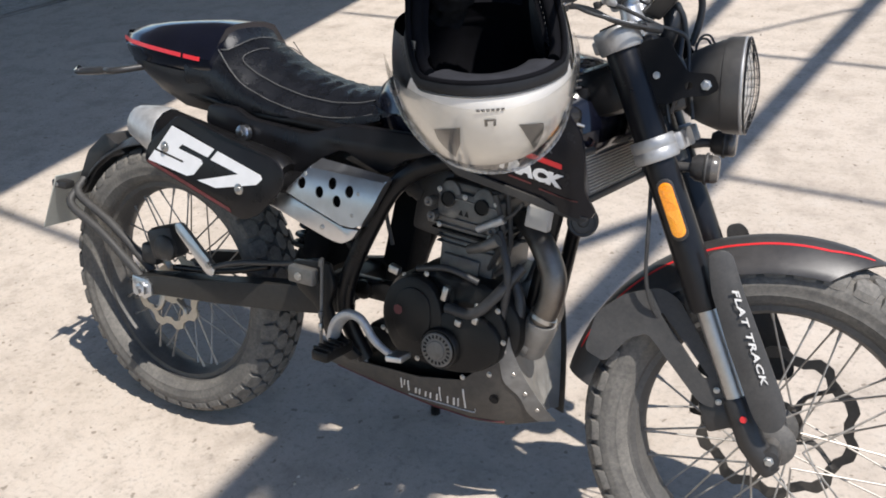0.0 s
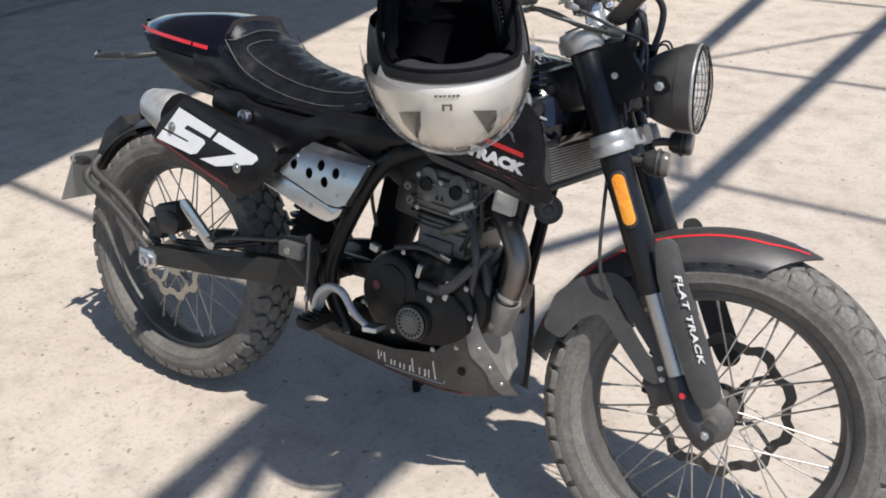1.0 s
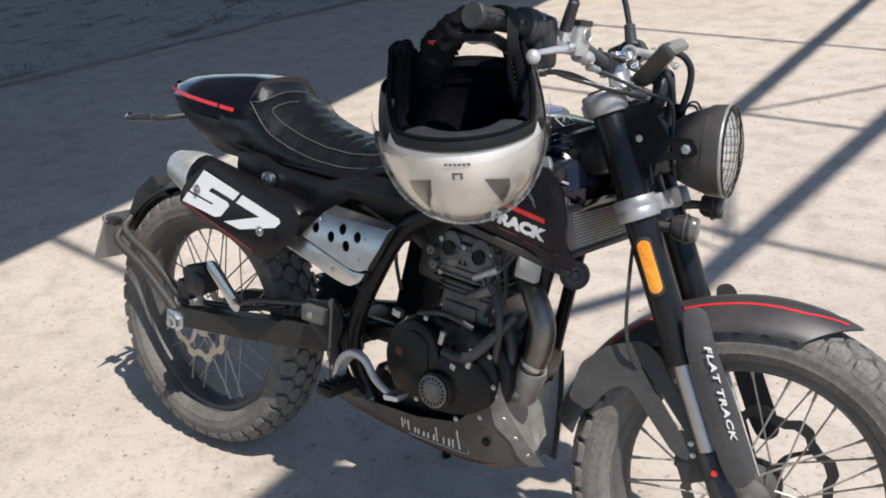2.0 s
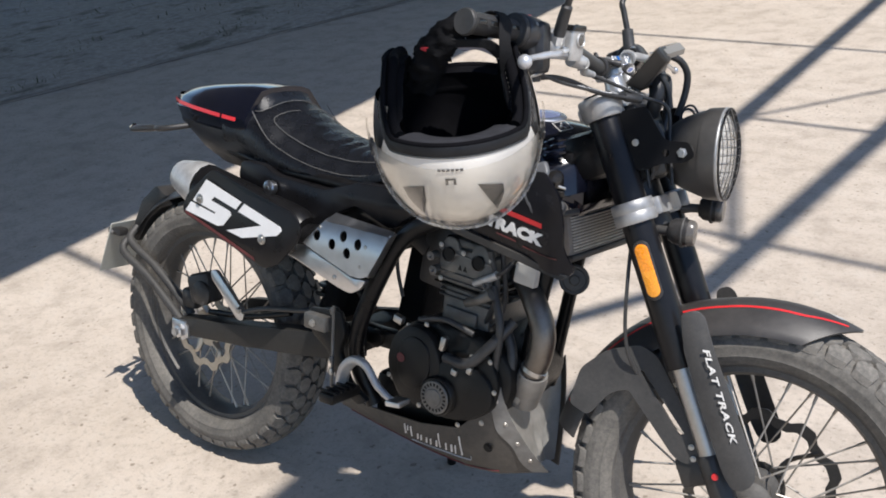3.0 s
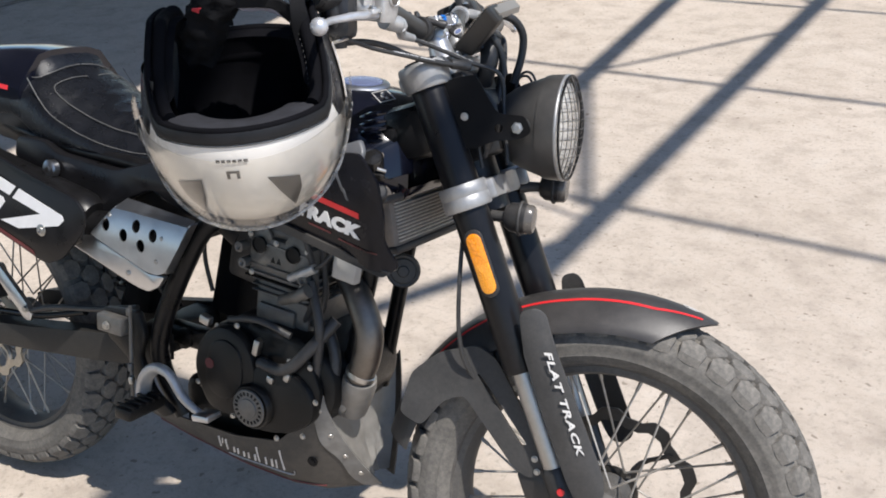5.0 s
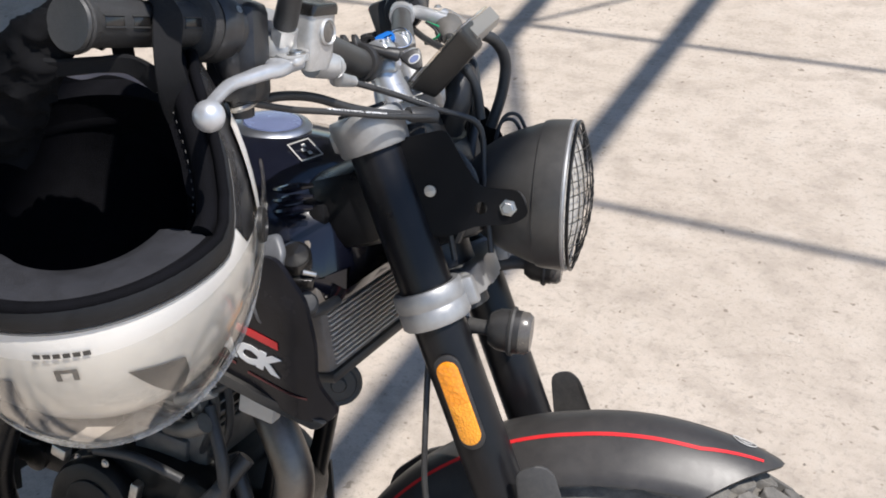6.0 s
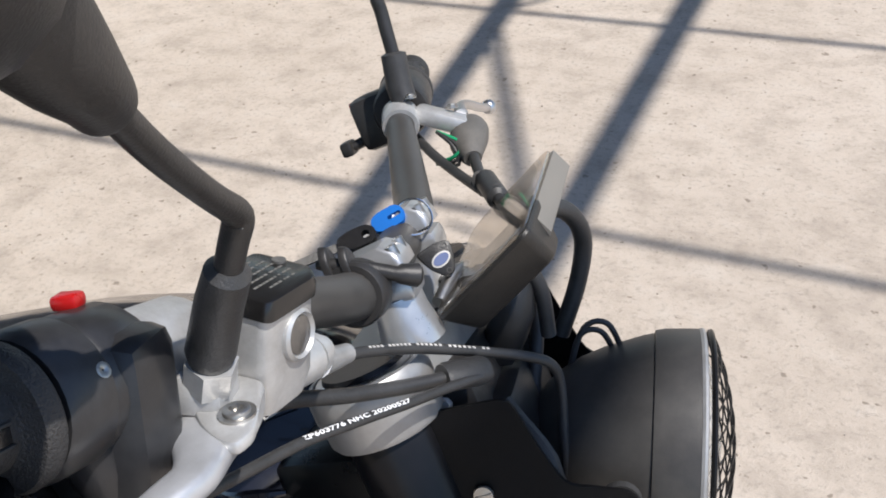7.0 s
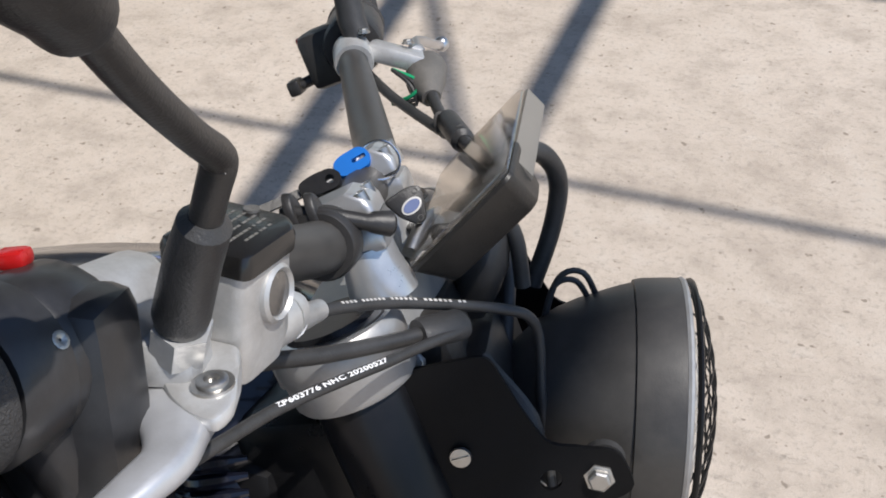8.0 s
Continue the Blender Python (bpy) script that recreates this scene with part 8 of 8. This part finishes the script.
def shell_point(az, lev, off=0.0):
    """az: degrees from the front; lev: -1 the upper edge, 0 the widest line, 1 the crown (which points down)."""
    a = radians(az)
    af = 0.156 if abs(az) < 90 else 0.140
    al = 0.122
    if lev >= 0:
        e = lev * math.pi / 2
        k, z = math.cos(e) ** 0.64, -0.128 * math.sin(e) ** 1.05
        n = V(math.cos(a) * math.cos(e), math.sin(a) * math.cos(e), -math.sin(e))
    else:
        h = -lev
        k, z = 1 - 0.24 * h ** 1.8, 0.128 * h
        n = V(math.cos(a), math.sin(a), 0.25 * h)
    return V(af * k * math.cos(a), al * k * math.sin(a), z) + n * off


def ease(x):
    x = max(0.0, min(1.0, x))
    return x * x * (3 - 2 * x)


def edge_level(az):
    """High at the cheeks, low over the brow and, behind the ears, at the nape."""
    a = abs(az)
    if a < 90:
        return -0.19 - 0.73 * ease((a - 50) / 32)
    return -0.92 + (0.40 * ease((a - 98) / 26) if az > 0 else 0.40 * ease((a - 118) / 30))


AZ = [-180 + 5 * i for i in range(72)]


def helmet_grid(lo, hi, off, n=14, azs=AZ):
    return [[shell_point(az, lo(az) + (hi(az) - lo(az)) * (i / (n - 1)), off) for i in range(n)] for az in azs]


def grid_mesh(bm, cols, closed=True):
    rows = [[bm.verts.new(p) for p in c] for c in cols]
    m = len(rows)
    for i in range(m if closed else m - 1):
        a, b = rows[i], rows[(i + 1) % m]
        for j in range(len(a) - 1):
            bm.faces.new((a[j], b[j], b[j + 1], a[j + 1]))


zero = lambda az: edge_level(az) * max(0.0, min(1.0, (64 - abs(az)) / 10))
bm = bmesh.new()
grid_mesh(bm, helmet_grid(zero, lambda az: 0.985, 0.0))
part("shell", bm, M_SHELL, helmet, "white helmet crown", angle=70)
bm = bmesh.new()
side_az = [55 + 5 * i for i in range(51)]
grid_mesh(bm, helmet_grid(edge_level, zero, 0.001, 9, side_az), False)
part("side_shell", bm, M_HELMSIDE, helmet, "glossy black helmet sides", angle=70)
bm = bmesh.new()
grid_mesh(bm, helmet_grid(edge_level, lambda az: 0.97, -0.030, 16))
part("lining", bm, M_LINING, helmet, "black helmet lining", angle=80)
bm = bmesh.new()
add_tube(bm, [shell_point(az, edge_level(az), -0.002) for az in AZ], 0.0040, 8, closed=True, flat=1.3)
ring_o = [[shell_point(az, edge_level(az), o) for o in ((-0.003, -0.006, -0.009, -0.012) if abs(az) < 60 else (-0.003, -0.010, -0.020, -0.031))] for az in AZ]
part("edge_trim", bm, M_LINING, helmet, "black rubber edge trim", angle=80)
bm = bmesh.new()
grid_mesh(bm, ring_o)
part("opening_rim", bm, M_LINING, helmet, "black cloth rim of the opening", angle=80)
bm = bmesh.new()
BAZ = [-68 + 4 * i for i in range(35)]
brow = [[shell_point(az, edge_level(az) + dl, o) for dl, o in ((0.0, -0.004), (-0.006, 0.0012), (0.02, 0.0024), (0.09, 0.0024), (0.115, 0.0018), (0.125, -0.001))] for az in BAZ]
grid_mesh(bm, brow, False)
part("brow_trim", bm, M_TRIM, helmet, "broad black band along the brow", angle=50)
bm = bmesh.new()
add_tube(bm, [shell_point(az, edge_level(az) + 0.130, 0.0010) for az in BAZ], 0.0009, 6)
part("seal_line", bm, M_STITCH, helmet, "thin pale seal line under the brow band")
bm = bmesh.new()
cols = []
for az in [-50 + 4 * i for i in range(26)]:
    e = edge_level(az)
    cols.append([shell_point(az, e + dl, o) for o, dl in ((-0.006, 0.03), (-0.014, -0.012), (-0.026, -0.020), (-0.040, -0.014), (-0.052, 0.01), (-0.058, 0.07), (-0.056, 0.18), (-0.050, 0.34))])
grid_mesh(bm, cols, False)
part("brow_pad", bm, M_PAD, helmet, "grey padded brow band", angle=80)
for s in (-1, 1):
    bm = bmesh.new()
    cols = []
    for i in range(12):
        az = s * (66 + 5 * i)
        cols.append([shell_point(az, max(edge_level(az), -0.98) + f * (0.25 - max(edge_level(az), -0.98)), -0.012 - 0.030 * math.sin(math.pi * f) ** 0.6 * math.sin(math.pi * (i + 0.4) / 12) ** 0.5) for f in (0, 0.1, 0.25, 0.5, 0.75, 0.9, 1.0)])
    grid_mesh(bm, cols, False)
    pad = part("cheek_pad", bm, M_PERF, helmet, "black padded cheek liner", angle=80)
    roll = [shell_point(s * az, edge_level(s * az) - 0.02, -0.014) for az in range(50, 127, 4)]
    tube_part("cheek_roll", roll, 0.0080, M_LINING, pad, "thick soft black edge roll", 12, 2)
    if s < 0:
        continue
    bm = bmesh.new()
    seam = smooth_path([shell_point(s * az, edge_level(s * az) - 0.07, -0.0235) for az in range(54, 123, 4)], 8)
    for k in range(0, len(seam) - 2, 3):
        add_tube(bm, [seam[k], seam[k + 1]], 0.00028, 4)
    part("stitching", bm, M_STITCH, pad, "pale stitching along the cheek liner")
bm = bmesh.new()
cols = [[shell_point(az, edge_level(az) + 0.03 + f * 0.4, -0.012 - 0.02 * math.sin(math.pi * f)) for f in (0, 0.25, 0.5, 0.75, 1)] for az in [130 + 5 * i for i in range(21)]]
grid_mesh(bm, cols, False)
part("neck_roll", bm, M_LINING, helmet, "black padded neck roll", angle=80)
# dark decals on the white crown
def decal(name, pts, mat, off=0.0012, label=""):
    bm = bmesh.new()
    n = 6
    sub = bmesh.new()
    vs = [sub.verts.new((p[0], p[1], 0)) for p in pts]
    sub.faces.new(vs)
    bmesh.ops.triangulate(sub, faces=sub.faces)
    bmesh.ops.subdivide_edges(sub, edges=sub.edges, cuts=5, use_grid_fill=True)
    for v in sub.verts:
        v.co = shell_point(v.co.x, v.co.y, off)
    merge(bm, sub)
    return part(name, bm, mat, helmet, label, angle=80)


decal("decal", [(10, 0.19), (29, 0.24), (31, 0.34), (29, 0.52), (18, 0.34)], M_DECALG, label="dark grey angular decal")
decal("decal", [(-26, 0.19), (-45, 0.24), (-44, 0.34), (-36, 0.52), (-28, 0.34)], M_DECALG, label="dark grey angular decal")
for k in range(6):
    decal("brand_bar", [(-15.4 + 2.9 * k, 0.045), (-13.2 + 2.9 * k, 0.045), (-13.2 + 2.9 * k, 0.065), (-15.4 + 2.9 * k, 0.065)], M_DECALG, label="small dark bar in place of a brand word")
for k in (-1, 1):
    decal("brand_bar", [(-7.4 + 2.6 * k - 0.9, 0.12), (-7.4 + 2.6 * k + 0.9, 0.12), (-7.4 + 2.6 * k + 0.9, 0.175), (-7.4 + 2.6 * k - 0.9, 0.175)], M_DECALG)
decal("brand_bar", [(-9.8, 0.12), (-5.0, 0.12), (-5.6, 0.137), (-9.2, 0.137)], M_DECALG, 0.0014)
# pale angular panel on the black side
for s in (1,):
    decal("side_panel", [(s * 104, -0.57), (s * 80.5, -0.585), (s * 79.5, -0.40), (s * 77, -0.05), (s * 84, 0.05), (s * 92, 0.22), (s * 122, 0.26), (s * 126, -0.10), (s * 118, -0.50)], M_SHELL, 0.0035, "white angular panel on the helmet side")
# clear visor swung open over the crown
bm = bmesh.new()
outer, inner = [], []
VAZ = [-92 + 4 * i for i in range(47)]
for az in VAZ:
    c = max(0.0, math.cos(radians(az * 0.97)))
    z0, z1 = 0.030 - 0.036 * c, 0.0 - 0.108 * c ** 0.55
    a = radians(az)
    co, ci = [], []
    for i in range(12):
        f = i / 11
        z = z0 + (z1 - z0) * f
        k = 1.085 - 0.235 * f ** 2.2 * c ** 0.5
        for lst, o in ((co, 0.0), (ci, -0.0022)):
            lst.append(V((0.156 * k + o) * math.cos(a), (0.122 * k + o) * math.sin(a), z))
    outer.append(co + list(reversed(ci)))
add_loft(bm, outer, True, True)
visor = part("visor", bm, M_VISOR, helmet, "clear scratched visor swung open", angle=60)
bm = bmesh.new()
rim = []
for az in VAZ:
    c = max(0.0, math.cos(radians(az * 0.97)))
    k = 1.085 - 0.235 * c ** 0.5
    rim.append(V(0.157 * k * math.cos(radians(az)), 0.123 * k * math.sin(radians(az)), -0.108 * c ** 0.55))
add_tube(bm, rim, 0.0022, 6)
part("visor_edge", bm, M_VEDGE, visor, "thick clear lower edge of the visor")
for s in (-1, 1):
    bm = bmesh.new()
    add_lathe(bm, [(0.0, 0), (0.014, 0), (0.013, 0.004), (0.006, 0.005), (0.0055, 0.003), (0.0, 0.003)], axis_frame(V(0.045, s * 0.122, 0.0), (0.25, s, 0)), 22, False)
    part("visor_pivot", bm, M_PLASTIC, visor, "round visor pivot")
# chin strap: a woven band laid over the grip, its crumpled padded end behind it
TOH = HELM.inverted() @ ROOT @ S
GAX = (TOH.to_3x3() @ V(-0.2, -1, 0.13)).normalized()


def ribbon(name, pts, widths, along, mat, label, thick=0.0022, n=6):
    path = smooth_path(pts, n)
    bm = bmesh.new()
    rings = []
    for i, q in enumerate(path):
        t = (path[min(i + 1, len(path) - 1)] - path[max(i - 1, 0)]).normalized()
        w = (along - t * along.dot(t)).normalized()
        u = i / (len(path) - 1) * (len(widths) - 1)
        k = min(int(u), len(widths) - 2)
        half = (widths[k] + (widths[k + 1] - widths[k]) * (u - k)) / 2
        nn = t.cross(w).normalized() * thick / 2
        sag = nn * 0.5 * math.sin(i * 0.9)
        rings.append([q - w * half - nn * 0.4, q - w * half * 0.8 - nn * 1.2, q + sag - nn, q + w * half * 0.8 - nn * 1.2, q + w * half - nn * 0.4,
                      q + w * half + nn * 0.4, q + w * half * 0.8 + nn * 1.2, q + sag + nn, q - w * half * 0.8 + nn * 1.2, q - w * half + nn * 0.4])
    add_loft(bm, rings)
    return part(name, bm, mat, helmet, label, angle=35)


def crumple(name, pts, radii, mat, label, seed, depth=0.35, flat=1.0):
    """A soft folded bundle of cloth along a line, with sharp creases."""
    path = smooth_path(pts, 8)
    m = len(path)
    bm = bmesh.new()
    rings = []
    for i, q in enumerate(path):
        t = (path[min(i + 1, m - 1)] - path[max(i - 1, 0)]).normalized()
        a = t.cross(V(0.3, 0.2, 1)).normalized()
        b = t.cross(a)
        u = i / (m - 1) * (len(radii) - 1)
        k = min(int(u), len(radii) - 2)
        r = radii[k] + (radii[k + 1] - radii[k]) * (u - k)
        ring = []
        for j in range(28):
            g = 2 * math.pi * j / 28
            d = a * math.cos(g) * flat + b * math.sin(g)
            f = abs(noise.noise((q + d * r) * 55 + V(seed, 0, 0))) + 0.5 * abs(noise.noise((q + d * r) * 130 + V(0, seed, 0)))
            ring.append(q + d * r * (1.15 - depth * 2.2 * f))
        rings.append(ring)
    add_loft(bm, rings)
    return part(name, bm, mat, helmet, label, angle=75)


grip_c = lambda y: TOH @ bar_at(y)[0]
FW = (TOH.to_3x3() @ V(1, -0.1, 0)).normalized()        # ahead of the grip
UP = (TOH.to_3x3() @ V(0, 0.13, 1)).normalized()
c0, c1 = grip_c(-0.404), grip_c(-0.416)
ribbon("chin_strap", [V(0.016, 0.088, 0.055), V(0.026, 0.080, 0.088), c1 + FW * 0.015 - UP * 0.042, c1 + FW * 0.021 - UP * 0.020, c0 + FW * 0.0195 + UP * 0.003,
                      c0 + FW * 0.011 + UP * 0.0175, c0 - FW * 0.006 + UP * 0.021, c0 - FW * 0.021 + UP * 0.010, c0 - FW * 0.026 - UP * 0.016],
       [0.020, 0.024, 0.026, 0.026, 0.025, 0.024, 0.023, 0.022, 0.020], GAX, M_WEB, "black woven chin strap looped over the grip", 0.0030)
ribbon("chin_strap", [V(0.040, -0.012, 0.142), V(0.046, 0.010, 0.1415), V(0.038, 0.034, 0.1375), V(0.034, 0.054, 0.133), V(0.036, 0.072, 0.117)],
       [0.020, 0.013, 0.012, 0.015, 0.020], V(0.2, 0, 1), M_WEB, "black woven chin strap looped over the grip", 0.0030)
ribbon("strap_lining", [V(0.040, 0.008, 0.1385), V(0.034, 0.022, 0.1310), V(0.026, 0.038, 0.1290), V(0.028, 0.055, 0.1215), V(0.032, 0.070, 0.1100)],
       [0.006, 0.0085, 0.0085, 0.0075, 0.005], V(0.2, 0, 1), M_STRAPGREY, "lavender-grey smooth edge of the strap pad", 0.0016)
gb = lambda y, f, u: grip_c(y) + FW * f + UP * u
crumple("strap_pad", [gb(-0.385, -0.026, 0.000), gb(-0.405, -0.034, 0.010), gb(-0.430, -0.038, 0.014), gb(-0.452, -0.042, 0.004), gb(-0.462, -0.046, -0.014)],
        [0.006, 0.016, 0.020, 0.018, 0.014], M_CLOTH, "crumpled black padded strap end behind the grip", 3.1, 0.28)
crumple("strap_pad", [V(0.034, 0.020, 0.170), V(0.030, 0.004, 0.157), V(0.028, -0.012, 0.140), V(0.016, -0.030, 0.112), V(0.0, -0.046, 0.072)],
        [0.010, 0.021, 0.025, 0.027, 0.024], M_CLOTH, "crumpled black padded strap end behind the grip", 8.4, 0.28)
ribbon("pull_tab", [V(0.048, -0.040, 0.1395), V(0.046, -0.030, 0.1360), V(0.040, -0.020, 0.1300), V(0.034, -0.010, 0.1250)], [0.003, 0.009, 0.010, 0.008], V(0.3, 0.4, 1),
       M_TAB, "small red pull tab of the strap", 0.0018)
build_grit()
